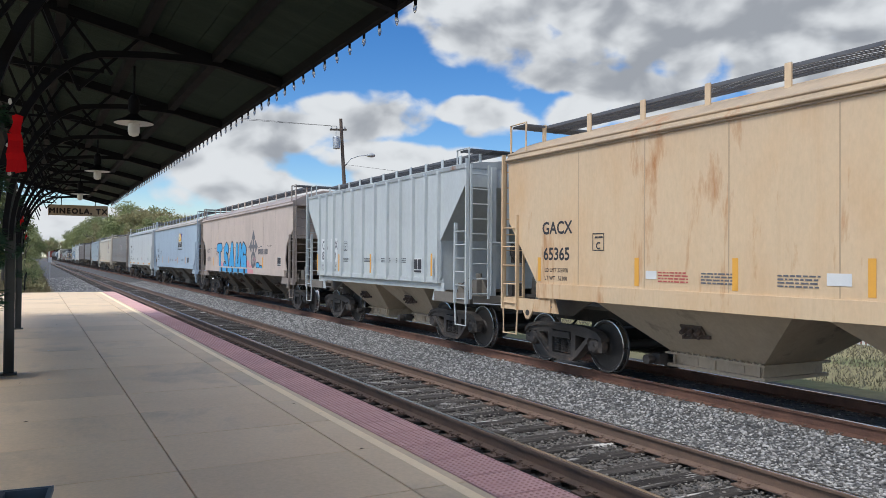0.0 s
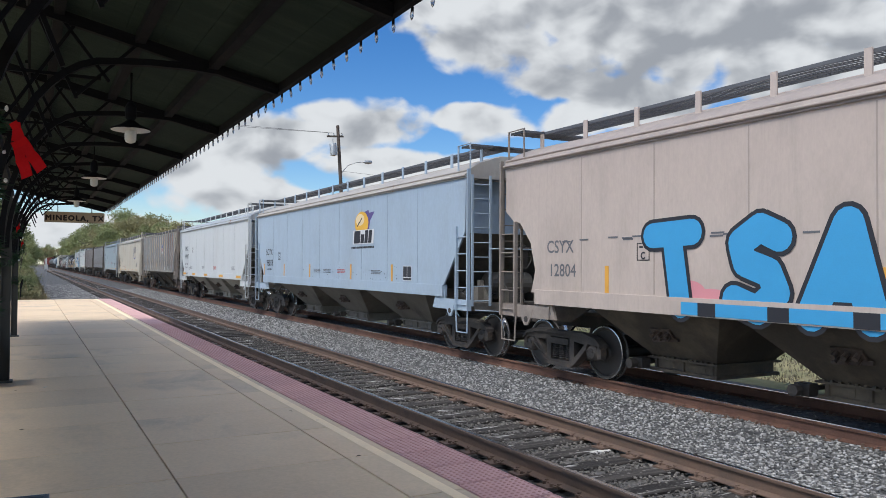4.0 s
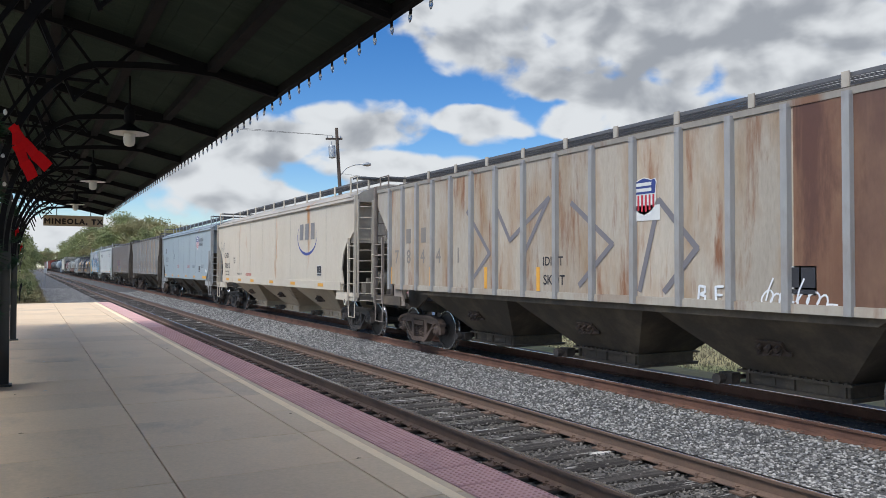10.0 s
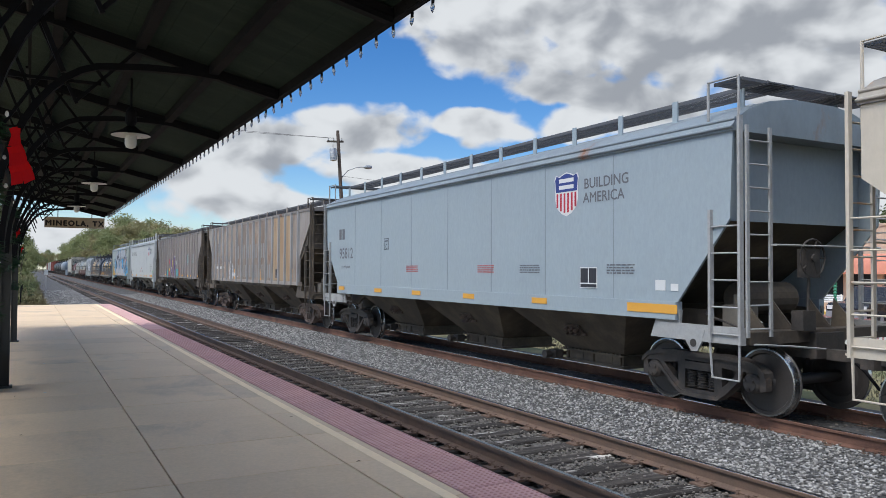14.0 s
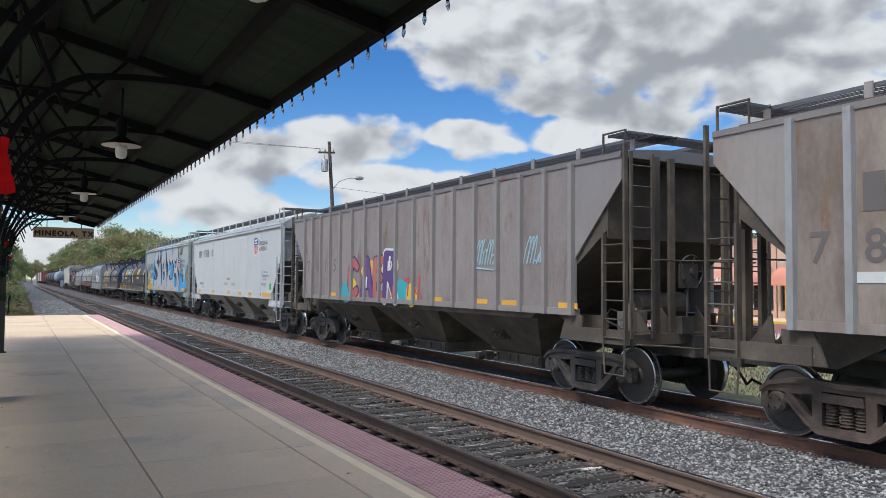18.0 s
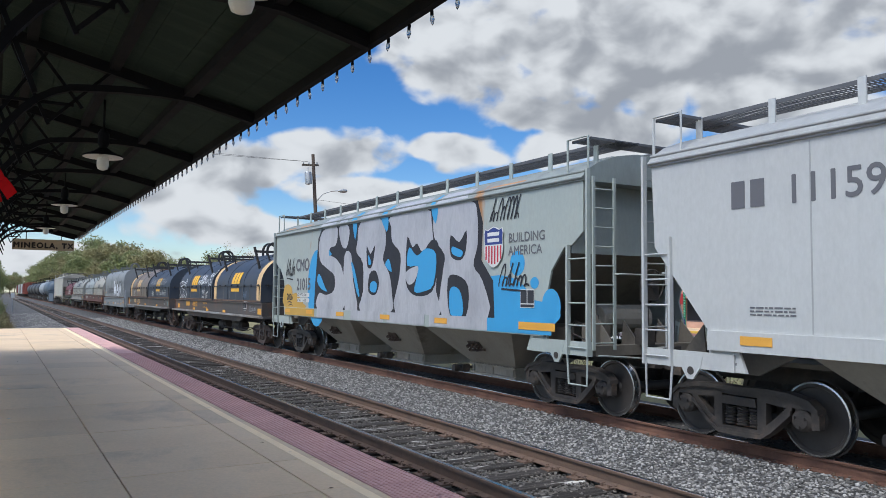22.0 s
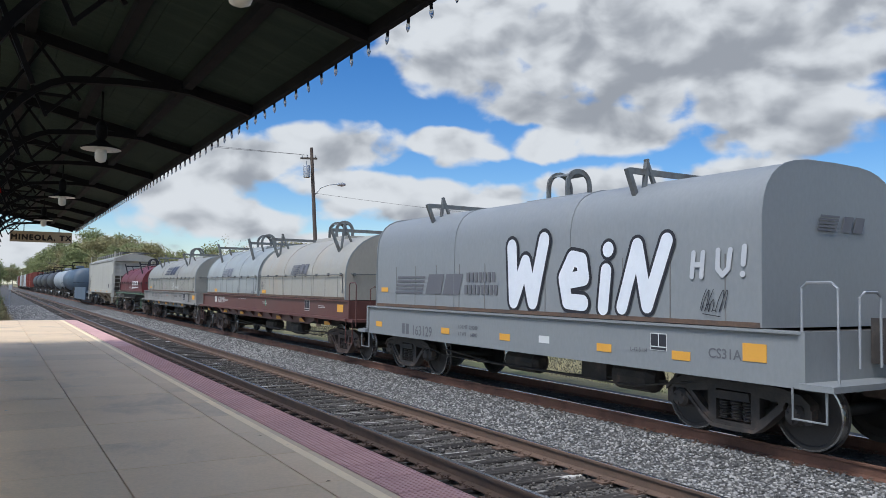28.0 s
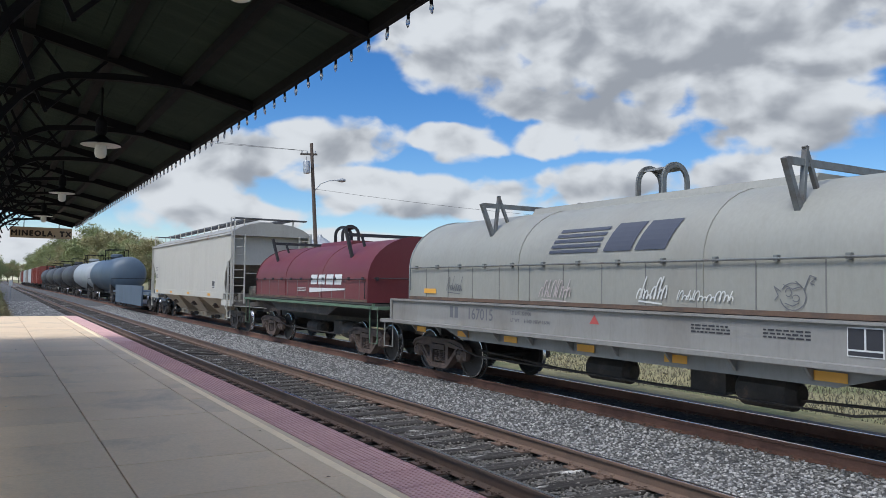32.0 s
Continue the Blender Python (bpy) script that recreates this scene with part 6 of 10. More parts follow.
place(_c, 304.6, 320.5)
_y = 321.8
TANKS = [paints("tank_slate", (0.07, 0.10, 0.135), 0.2, 0.85), paints("tank_pale", (0.31, 0.335, 0.35), 0.3, 0.8), paints("tank_black", (0.04, 0.042, 0.045), 0.3, 0.8)]
for _k, _p in enumerate((0, 1, 2, 2, 2, 2)):
    _l = ("slate blue tank car", "pale grey tank car", "black tank car")[_p] + " with a railed dome"
    place(tank_car(_y, _y + 16.5, TANKS[_p], _l), _y, _y + 16.5)
    _y += 17.7
BOXRED = paints("box_car_red", (0.23, 0.05, 0.035), 0.3, 0.75)
for _k in range(2):
    place(box_car(_y, _y + 17.5, BOXRED, "red ribbed box car"), _y, _y + 17.5)
    _y += 18.6
for _p, _l in ((WHITE, "off-white"), (GREYBROWN, "grey-brown"), (PALE, "pale grey"), (BOXRED, "red"), (GREYBROWN, "grey-brown")):
    place(box_car(_y, _y + 17.5, _p, _l + " box car far down the train"), _y, _y + 17.5)
    _y += 18.6


# ---- trees, verge, street and shops ----
def leaf_mat(name, a, b, c):
    a, b, c = (tuple(0.72 * v for v in rgb) for rgb in (a, b, c))
    m = grain(name, a, 0.75, vary=0.5, scale=0.4, fine=3, second=b, spread=(0.4, 0.6), third=c, third_at=(0.55, 0.7), third_scale=0.5, bump=0)
    t = m.node_tree
    geo = t.nodes.new("ShaderNodeNewGeometry")
    hsv = [n for n in t.nodes if n.bl_idname == "ShaderNodeHueSaturation"][0]
    old = hsv.inputs["Value"].links[0].from_socket
    t.links.new(calc(t, "MULTIPLY", old, calc(t, "MULTIPLY_ADD", geo.outputs["Random Per Island"], 0.5, 0.75)), hsv.inputs["Value"])
    return m


LEAF_GREEN = leaf_mat("leaves_olive", (0.27, 0.31, 0.12), (0.31, 0.33, 0.14), (0.34, 0.32, 0.14))
LEAF_DARK = leaf_mat("leaves_dark", (0.085, 0.115, 0.035), (0.12, 0.14, 0.045), (0.16, 0.15, 0.05))
LEAF_RUST = leaf_mat("leaves_autumn", (0.32, 0.30, 0.14), (0.35, 0.30, 0.14), (0.28, 0.29, 0.13))
BARK = grain("bark", (0.09, 0.075, 0.06), 0.9, vary=0.5, scale=6, fine=30, stretch=(1, 1, 0.3), bump=0.6)


def tree_parts(seed, height, spread, leaves, leaf, crown_low=0.22, bare=False):
    rng = random.Random(seed)
    w = Geo()
    tips = []

    def limb(a, d, l, r, depth):
        b = a + d * l
        w.tube(a, b, r, 6, r * 0.62)
        if depth == 0:
            tips.append(b)
            return
        for k in range(rng.randint(2, 3) + (1 if bare else 0)):
            q = Vector((rng.uniform(-1, 1), rng.uniform(-1, 1), rng.uniform(0.0, 0.9))).normalized()
            limb(b, (d * 0.55 + q * 0.75).normalized(), l * rng.uniform(0.6, 0.8), r * 0.58, depth - 1)
        tips.append(b)

    limb(Vector((0, 0, -0.3)), Vector((rng.uniform(-0.08, 0.08), rng.uniform(-0.08, 0.08), 1)).normalized(), height * 0.30, height * 0.022, 4 if bare else 3)
    g = Geo()
    clumps = []
    for k in range(26):
        a, rr = rng.uniform(0, 6.283), math.sqrt(rng.random())
        z = height * rng.uniform(crown_low + 0.08, 0.92)
        f = math.sin(math.pi * min(1, max(0.05, (z / height - crown_low) / (1.06 - crown_low)))) ** 0.6
        clumps.append((Vector((math.cos(a) * rr * spread * f, math.sin(a) * rr * spread * f, z)), rng.uniform(0.16, 0.34) * spread))
    V, F = [], []
    for k in range(leaves):
        c, r = clumps[rng.randrange(len(clumps))]
        d = Vector((rng.gauss(0, 1), rng.gauss(0, 1), rng.gauss(0, 0.8))).normalized() * r * rng.uniform(0.3, 1.12)
        p = c + d
        n = Vector((rng.gauss(0, 1), rng.gauss(0, 1), rng.gauss(0, 1))).normalized()
        u = n.orthogonal().normalized() * leaf * rng.uniform(0.6, 1.3)
        v = n.cross(u).normalized() * leaf * rng.uniform(0.5, 1.0)
        i = len(V)
        V += [p - u, p + v * 0.8, p + u, p - v * 0.8]
        F.append((i, i + 1, i + 2, i + 3))
    g.add(V, F)
    return w, g


TREES = {}


def tree(kind, at, turn=0.0, size=1.0):
    if kind not in TREES:
        seed, height, spread, leaves, leaf, mat, label, bare = {
            "olive": (1, 10, 4.0, 9000, 0.15, LEAF_GREEN, "olive-green leafy tree beyond the train", False),
            "tall": (2, 12, 4.2, 9500, 0.155, LEAF_GREEN, "tall yellowing green tree in the belt", False),
            "rust": (3, 9.5, 4.0, 8500, 0.15, LEAF_RUST, "autumn-brown leafy tree in the belt", False),
            "dark": (4, 6.5, 2.6, 5200, 0.11, LEAF_DARK, "dark green leafy tree past the platform", False),
            "bare": (5, 8.5, 3.4, 700, 0.10, LEAF_RUST, "nearly bare tree with thin pale twigs", True)}[kind]
        w, g = tree_parts(seed, height, spread, leaves, leaf, bare=bare)
        top = thing("tree", label, "tree", "trees")
        part("trunk", w, BARK, top)
        part("crown", g, mat, top, "crown of small leaves")
        TREES[kind] = top
        top.matrix_basis = pose(*at, 0, 0, turn) @ Matrix.Scale(size, 4)
        return top
    ob = copy_thing(TREES[kind], pose(*at, 0, 0, turn))
    ob.scale = (size, size, size)
    return ob


_r = random.Random(9)
# the belt across the tracks, far down the line
_y = 118.0
while _y < 520:
    _x = 17.5 + _r.uniform(0, 5) + max(0, (_y - 320) * 0.01)
    tree(_r.choice(["olive", "tall", "rust", "olive"]), (_x, _y, -0.5), _r.uniform(0, 360), _r.uniform(1.15, 1.5) * (0.75 if _y < 150 else 1.0))
    _y += _r.uniform(5.5, 9.0)
_y = 90.0
while _y < 300:
    tree(_r.choice(["olive", "rust", "olive"]), (30 + _r.uniform(0, 9), _y, -0.5), _r.uniform(0, 360), _r.uniform(0.75, 1.0))
    _y += _r.uniform(9, 15)
for _x, _y, _s in ((24.5, 92, 1.0), (27, 97, 0.9), (21.5, 104, 0.85), (33, 88, 0.8)):
    tree("bare", (_x, _y, -0.5), _x * 40, _s)
for _x, _y, _s in ((22, 110, 0.7), (38, 96, 0.65), (46, 92, 0.7), (52, 110, 0.8)):
    tree("olive", (_x, _y, -0.5), _x * 31, _s)
# past the platform's end, on this side
for _x, _y, _s, _k in ((-2.6, 54, 1.0, "dark"), (-2.5, 60, 1.15, "dark"), (-2.1, 68, 1.0, "dark"), (-3.0, 76, 1.35, "dark"), (-2.1, 86, 1.0, "dark"), (-2.8, 97, 1.2, "dark"), (-1.0, 110, 0.55, "olive"), (-1.8, 126, 0.7, "olive"), (-1.2, 145, 0.6, "rust"), (-2.0, 165, 0.75, "olive"), (-4, 185, 0.85, "olive"), (-3, 215, 0.7, "rust"), (-5, 245, 0.9, "tall")):
    tree(_k, (_x, _y, -0.5), _x * 77, _s)
for _k in range(12):
    tree(('olive', 'rust', 'tall')[_k % 3], (-16 + _k * 3.4, 545 + (_k * 37) % 50, -0.5), _k * 50, 1.3)
for _k in range(6):
    tree(('olive', 'rust')[_k % 2], (-9 - (_k * 13) % 7, 270 + _k * 42, -0.5), _k * 70, 1.2)
# trees behind the shops
for _x, _y in ((57, 30), (62, 38), (60, 47), (70, 55)):
    tree("dark", (_x, _y, -0.5), _x * 11, 1.25)


def grass_patch(name, n, xr, yr, zf, hgt, cols, seed, label):
    rng = random.Random(seed)
    V, F = [], []
    for k in range(n):
        x, y = rng.uniform(*xr), yr[0] + (yr[1] - yr[0]) * rng.random() ** 1.5
        h, a = hgt * rng.uniform(0.4, 1.2), rng.uniform(0, 6.28)
        b = rng.uniform(0.006, 0.016) * (1 + y / 25)
        lx, ly = rng.gauss(0, 0.35) * h, rng.gauss(0, 0.35) * h
        i = len(V)
        z = zf(x, y)
        V += [(x - b * math.cos(a), y - b * math.sin(a), z), (x + b * math.cos(a), y + b * math.sin(a), z), (x + lx, y + ly, z + h)]
        F.append((i, i + 1, i + 2))
    g = Geo().add(V, F)
    solid(name, g, cols, label, "grass", kind="stuff")


GRASS_DRY = leaf_mat("dry_grass", (0.22, 0.18, 0.08), (0.26, 0.20, 0.10), (0.13, 0.14, 0.05))
GRASS_GREEN = leaf_mat("green_grass", (0.165, 0.155, 0.095), (0.21, 0.18, 0.115), (0.13, 0.135, 0.075))
grass_patch("grass", 26000, (13.0, 21.5), (3, 46), lambda x, y: -0.54, 0.10, GRASS_GREEN, 5, "short green and straw grass beside the tracks")
grass_patch("weeds", 14000, (-3.2, 0.9), (46.0, 130), lambda x, y: -0.31, 0.42, GRASS_DRY, 6, "tall dry weeds past the platform's end")


def bush(seed, at, size):
    """A low ragged bush of thin stems and small leaves."""
    rng = random.Random(seed)
    top = thing("bush", "ragged olive and straw-coloured bush beside the track", "bush", "bushes", at=pose(*at))
    st, V, F = Geo(), [], []
    for k in range(14):
        a, l = rng.uniform(0, 6.28), rng.uniform(0.5, 1.0) * size
        tip = Vector((math.cos(a) * l * 0.6, math.sin(a) * l * 0.6, l))
        st.tube((0, 0, -0.05), tip, 0.012, 5, 0.004)
        for i in range(110):
            p = tip * rng.uniform(0.25, 1.0) + Vector((rng.gauss(0, 0.13), rng.gauss(0, 0.13), rng.gauss(0, 0.10))) * size
            n = Vector((rng.gauss(0, 1), rng.gauss(0, 1), rng.gauss(0, 1))).normalized()
            u = n.orthogonal().normalized() * 0.05
            v = n.cross(u) * 0.7
            V += [p - u, p + v, p + u, p - v]
            F.append(tuple(range(len(V) - 4, len(V))))
    part("stems", st, BARK, top)
    part("foliage", Geo().add(V, F), rng.choice([LEAF_GREEN, LEAF_DARK, LEAF_RUST]), top)


for _k in range(64):
    _r2 = random.Random(300 + _k)
    _yy = 47.2 + _k * 1.3 + 0.018 * _k * _k + _r2.uniform(-0.6, 0.6)
    bush(500 + _k, (_r2.uniform(-1.2 - _k * 0.01, 0.35), _yy, -0.32), _r2.uniform(0.5, 1.15) * (1 + _k * 0.008))


def utility_pole():
    p = thing("utility_pole", "leaning wooden utility pole with transformer and street lamp", "utility pole", at=pose(17.85, 45.7, -0.5, 0.5, -4.0, 0))
    part("pole", Geo().tube((0, 0, -0.2), (0, 0, 11.3), 0.15, 12, 0.10), grain("pole_wood", (0.10, 0.075, 0.06), 0.9, vary=0.4, scale=2, fine=20, stretch=(1, 1, 0.1), bump=0.4), p)
    part("crossarm", Geo().box(-0.75, 0.35, -0.05, 0.05, 10.55, 10.66), BARK, p)
    for x in (-0.65, -0.3, 0.25):
        part("insulator", Geo().lathe([(0.03, 10.66), (0.05, 10.70), (0.03, 10.78), (0.045, 10.80)], (x, 0, 0), "z", 10), GALV, p)
    part("transformer", Geo().lathe([(0.05, 9.35), (0.22, 9.4), (0.22, 10.1), (0.19, 10.16), (0.05, 10.18)], (-0.42, -0.1, 0), "z", 16).rod([(-0.42, -0.1, 10.16), (-0.40, -0.1, 10.45)], 0.025, 6), GALV, p, "grey can transformer", 40)
    arm = [(0.1, 0, 8.3), (0.5, -0.1, 8.75), (1.0, -0.2, 8.92), (1.5, -0.3, 8.96)]
    a = part("lamp_arm", Geo().rod(arm, 0.03, 8), GALV, p, "curved lamp arm")
    part("lamp_head", Geo().lathe([(0.03, 1.45), (0.10, 1.6), (0.14, 1.85), (0.09, 2.05), (0.03, 2.08)], (0, -0.35, 8.94), "x", 14), GALV, a, "cobra-head street lamp", 40)
    return p


utility_pole()


def wire(a, b, sag, name="overhead_wire"):
    a, b = Vector(a), Vector(b)
    pts = [a.lerp(b, k / 14) - Vector((0, 0, 4 * sag * (k / 14) * (1 - k / 14))) for k in range(15)]
    solid(name, Geo().rod(pts, 0.009, 5), STEEL_DARK, "thin dark overhead wire strung from the pole", "wire", "overhead wires")


wire((16.43, 45.6, 10.27), (-20, 45.2, 11.6), 0.5), wire((16.78, 45.6, 10.27), (-20, 46.6, 11.5), 0.55), wire((17.24, 45.63, 7.9), (60, 36, 7.0), 0.8)


def street():
    brick = grain("red_brick_paving", (0.25, 0.11, 0.09), 0.85, vary=0.35, scale=1.0, fine=25, second=(0.20, 0.10, 0.085), bump=0.3)
    solid("road", Geo().box(22.2, 39.6, -10, 120, -0.7, -0.44), brick, "red brick paved street before the shops", "street", kind="structure")
    k = tagged(new("kerb"), "yellow-painted kerb of the shop pavement", "kerb", kind="structure")
    part("kerb_stone", Geo().slab(39.6, 39.85, -10, 120, -0.7, -0.29, 0.02), grain("kerb_yellow", (0.62, 0.42, 0.06), 0.8, vary=0.3, bump=0.1), k)
    solid("pavement", Geo().box(39.85, 44.0, -10, 120, -0.7, -0.30), CONCRETE, "pale concrete pavement before the shops", "pavement", kind="structure")


street()


def picket_fence():
    f = thing("picket_fence", "low white picket fence along the street", "fence")
    paint = plain("white_fence_paint", (0.62, 0.62, 0.60), 0.6)
    me = Geo().prism([(-0.04, 0), (0.04, 0), (0.04, 0.80), (0, 0.87), (-0.04, 0.80)], -0.01, 0.01).mesh("picket", paint)
    y = 4.0
    while y < 41:
        part("picket", me, None, f).matrix_local = pose(21.5, y, -0.5)
        y += 0.15
    for z in (-0.25, 0.12):
        part("fence_rail", Geo().box(21.515, 21.55, 4, 41, z, z + 0.08), paint, f)
    y = 4.0
    while y < 42:
        part("fence_post", Geo().box(21.53, 21.62, y - 0.05, y + 0.05, -0.55, 0.42), paint, f)
        y += 2.4


picket_fence()
SHOP_GLASS = bpy.data.materials.new("shop_glass")
SHOP_GLASS.use_nodes = True
_b = SHOP_GLASS.node_tree.nodes["Principled BSDF"]
_b.inputs["Base Color"].default_value, _b.inputs["Roughness"].default_value = (0.03, 0.035, 0.04, 1), 0.06


def shop(y0, y1, h, wall_rgb, awn_rgb, sign, label, door_at=0.5):
    s = thing("shop_building", label, "building", "shops")
    wall = grain("stucco", wall_rgb, 0.9, vary=0.25, scale=0.8, fine=20, second=tuple(v * 0.85 for v in wall_rgb), bump=0.2)
    x = 44.0
    w = Geo().box(x, x + 0.35, y0, y1, 2.35, h)
    n = max(2, round((y1 - y0) / 2.2))
    step = (y1 - y0) / n
    w.box(x, x + 0.35, y0, y1, -0.35, 0.15)
    for k in range(n + 1):
        yy = y0 + step * k
        w.box(x, x + 0.35, max(y0, yy - 0.22), min(y1, yy + 0.22), 0.15, 2.35)
    part("wall", w, wall, s)
    b = Geo().box(x + 0.35, x + 9, y0, y0 + 0.25, -0.35, h - 0.3).box(x + 0.35, x + 9, y1 - 0.25, y1, -0.35, h - 0.3).box(x + 8.7, x + 9, y0, y1, -0.35, h - 0.3)
    part("side_wall", b, wall, s)
    part("roof", Geo().box(x + 0.35, x + 9, y0, y1, h - 0.5, h - 0.35), BED, s)
    part("parapet", Geo().box(x - 0.08, x + 0.42, y0, y1, h, h + 0.14), wall, s)
    part("floor_slab", Geo().box(x + 0.35, x + 9, y0, y1, -0.35, -0.28), CONCRETE, s)
    frame_m = plain("shop_frame", (0.10, 0.09, 0.085), 0.5)
    for k in range(n):
        a, c = y0 + step * k + 0.22, y0 + step * (k + 1) - 0.22
        door = abs((k + 0.5) / n - door_at) < 0.5 / n
        win = part("shop_door" if door else "window", Geo().box(x + 0.12, x + 0.18, a, c, 2.27, 2.35).box(x + 0.12, x + 0.18, a, a + 0.07, 0.15, 2.27).box(x + 0.12, x + 0.18, c - 0.07, c, 0.15, 2.27).box(x + 0.12, x + 0.18, a + 0.07, c - 0.07, 0.15, 0.24), frame_m, s)
        part("pane", Geo().box(x + 0.14, x + 0.16, a + 0.07, c - 0.07, 0.24, 2.27), SHOP_GLASS, win)
    # awning
    am = grain("awning_cloth", awn_rgb, 0.85, vary=0.15, scale=1.0, fine=15, bump=0.05)
    prof = [(x - 0.02, 3.05), (x - 0.35, 3.0), (x - 0.75, 2.75), (x - 1.0, 2.35), (x - 1.05, 1.85), (x - 1.02, 1.85), (x - 0.97, 2.33), (x - 0.72, 2.71), (x - 0.34, 2.96), (x - 0.02, 3.01)]
    a = part("awning", Geo().prism(prof, y0 + 0.3, y1 - 0.3, "y"), am, s, "curved cloth awning", 30)
    white = ink("awning_letters", (0.72, 0.70, 0.66))
    if sign:
        me = text_mesh(sign, 0.55, 0.02, align="CENTER")
        me.materials.append(white)
        part("lettering", me, None, a).matrix_local = Matrix.Translation((x - 1.07, (y0 + y1) / 2, 1.98)) @ on_side(0)
    else:
        g = Geo()
        rng = random.Random(int(y0))
        yy = (y0 + y1) / 2 + 1.3
        while yy > (y0 + y1) / 2 - 1.3:
            l = rng.uniform(0.15, 0.28)
            g.box(x - 1.075, x - 1.065, yy - l, yy, 2.0, 2.28)
            yy -= l + 0.09
        part("lettering", g, white, a)
    return s


shop(33.5, 42.0, 4.9, (0.60, 0.37, 0.27), (0.55, 0.25, 0.17), "VINTAGE", "peach stucco shop with a faded orange awning")
shop(25.2, 33.4, 4.7, (0.56, 0.40, 0.29), (0.58, 0.23, 0.15), "CHARM", "tan stucco shop with an orange awning")
shop(16.0, 25.1, 5.2, (0.52, 0.40, 0.22), (0.50, 0.15, 0.08), "", "yellow-tan shop with a rust-red awning", 0.3)
shop(42.1, 49.5, 5.1, (0.58, 0.33, 0.26), (0.04, 0.06, 0.20), "", "salmon shop with a navy blue awning", 0.7)
shop(49.6, 60.0, 4.8, (0.50, 0.36, 0.26), (0.45, 0.20, 0.14), "", "low tan shop down the street", 0.4)
shop(5.0, 15.9, 5.4, (0.45, 0.30, 0.20), (0.45, 0.14, 0.08), "", "brick-brown shop with a red awning", 0.6)


def street_lamp(y):
    l = thing("street_lamp", "green iron street lamp with a white globe", "street lamp", "street lamps", at=pose(40.4, y, -0.30))
    gm = grain("lamp_green", (0.02, 0.20, 0.11), 0.5, vary=0.3, bump=0.2)
    part("post", Geo().lathe([(0.20, 0.0), (0.20, 0.12), (0.12, 0.25), (0.10, 0.7), (0.06, 0.8), (0.05, 2.6), (0.09, 2.65), (0.06, 2.75)], axis="z", n=12), gm, l)
    part("garland", Geo().lathe([(0.06 + 0.05 * (k % 2), 0.8 + k * 0.09) for k in range(21)], axis="z", n=9), gm, l, "green garland wound round the post")
    part("globe", Geo().lathe([(0.07, 2.75), (0.17, 2.85), (0.21, 3.0), (0.17, 3.16), (0.05, 3.24)], axis="z", n=16), plain("globe_white", (0.8, 0.8, 0.78), 0.3), l, smooth=60)
    part("banner", Geo().box(-0.01, 0.01, 0.12, 0.50, 1.75, 2.45), ink("banner_red", (0.35, 0.03, 0.03)), l, "small red banner")
    return l


for _y in (11.5, 27.6, 36.5, 52):
    street_lamp(_y)


def bench(y):
    b = thing("bench", "white slatted bench before the shops", "bench", "benches", at=pose(42.6, y, -0.30))
    wm = plain("bench_white", (0.7, 0.7, 0.68), 0.5)
    for k in range(4):
        part("seat_slat", Geo().box(-0.25 + k * 0.13, -0.15 + k * 0.13, -0.8, 0.8, 0.42, 0.46), wm, b)
    for k in range(3):
        part("back_slat", Geo().box(0.27, 0.31, -0.8, 0.8, 0.52 + k * 0.13, 0.62 + k * 0.13), wm, b)
    for y2 in (-0.7, 0.7):
        part("bench_leg", Geo().box(-0.22, 0.30, y2 - 0.03, y2 + 0.03, 0, 0.42).box(0.24, 0.31, y2 - 0.03, y2 + 0.03, 0.42, 0.92), wm, b)


for _y in (24.3, 29.6, 35.2):
    bench(_y)


def pickup(x, y, rgb, label, turn=0):
    c = thing("pickup_truck", label, "pickup truck", "parked vehicles", at=pose(x, y, -0.44, 0, 0, turn))
    pm = plain("truck_paint", rgb, 0.25)
    body = [(-2.7, 0.45), (2.7, 0.45), (2.75, 0.85), (2.6, 1.05), (1.5, 1.12), (0.85, 1.75), (-0.85, 1.78), (-1.0, 1.12), (-2.7, 1.12)]
    part("body", Geo().prism(body, -0.95, 0.95), pm, c)
    part("side_window", Geo().prism([(1.3, 1.15), (0.78, 1.66), (-0.75, 1.68), (-0.85, 1.15)], -0.965, -0.955), SHOP_GLASS, c)
    part("side_window", Geo().prism([(1.3, 1.15), (0.78, 1.66), (-0.75, 1.68), (-0.85, 1.15)], 0.955, 0.965), SHOP_GLASS, c)
    part("bumper", Geo().box(-0.9, 0.9, -2.82, -2.7, 0.5, 0.7).box(-0.9, 0.9, 2.74, 2.84, 0.45, 0.7), GALV, c)
    for sx in (-1, 1):
        for yy in (-1.75, 1.8):
            w = part("wheel", Geo().lathe([(0.25, sx * 0.72), (0.38, sx * 0.74), (0.39, sx * 0.90), (0.36, sx * 0.97), (0.25, sx * 0.97)], (0, yy, 0.39), "x", 20), plain("tyre", (0.02, 0.02, 0.02), 0.9), c)
            part("rim", Geo().lathe([(0.24, sx * 0.95), (0.10, sx * 0.975), (0.05, sx * 0.98)], (0, yy, 0.39), "x", 16), GALV, w)
        part("tail_lamp", Geo().box(sx * 0.78, sx * 0.93, -2.72, -2.70, 0.8, 1.05), ink("lamp_red", (0.45, 0.02, 0.02)), c)
        part("headlight", Geo().box(sx * 0.62, sx * 0.90, 2.66, 2.76, 0.78, 0.95), WHITE_INK, c)


pickup(33.5, 20.5, (0.015, 0.017, 0.022), "black pickup truck parked in the street", 90)
pickup(31.0, 31.5, (0.02, 0.05, 0.16), "dark blue pickup truck parked in the street", 85)
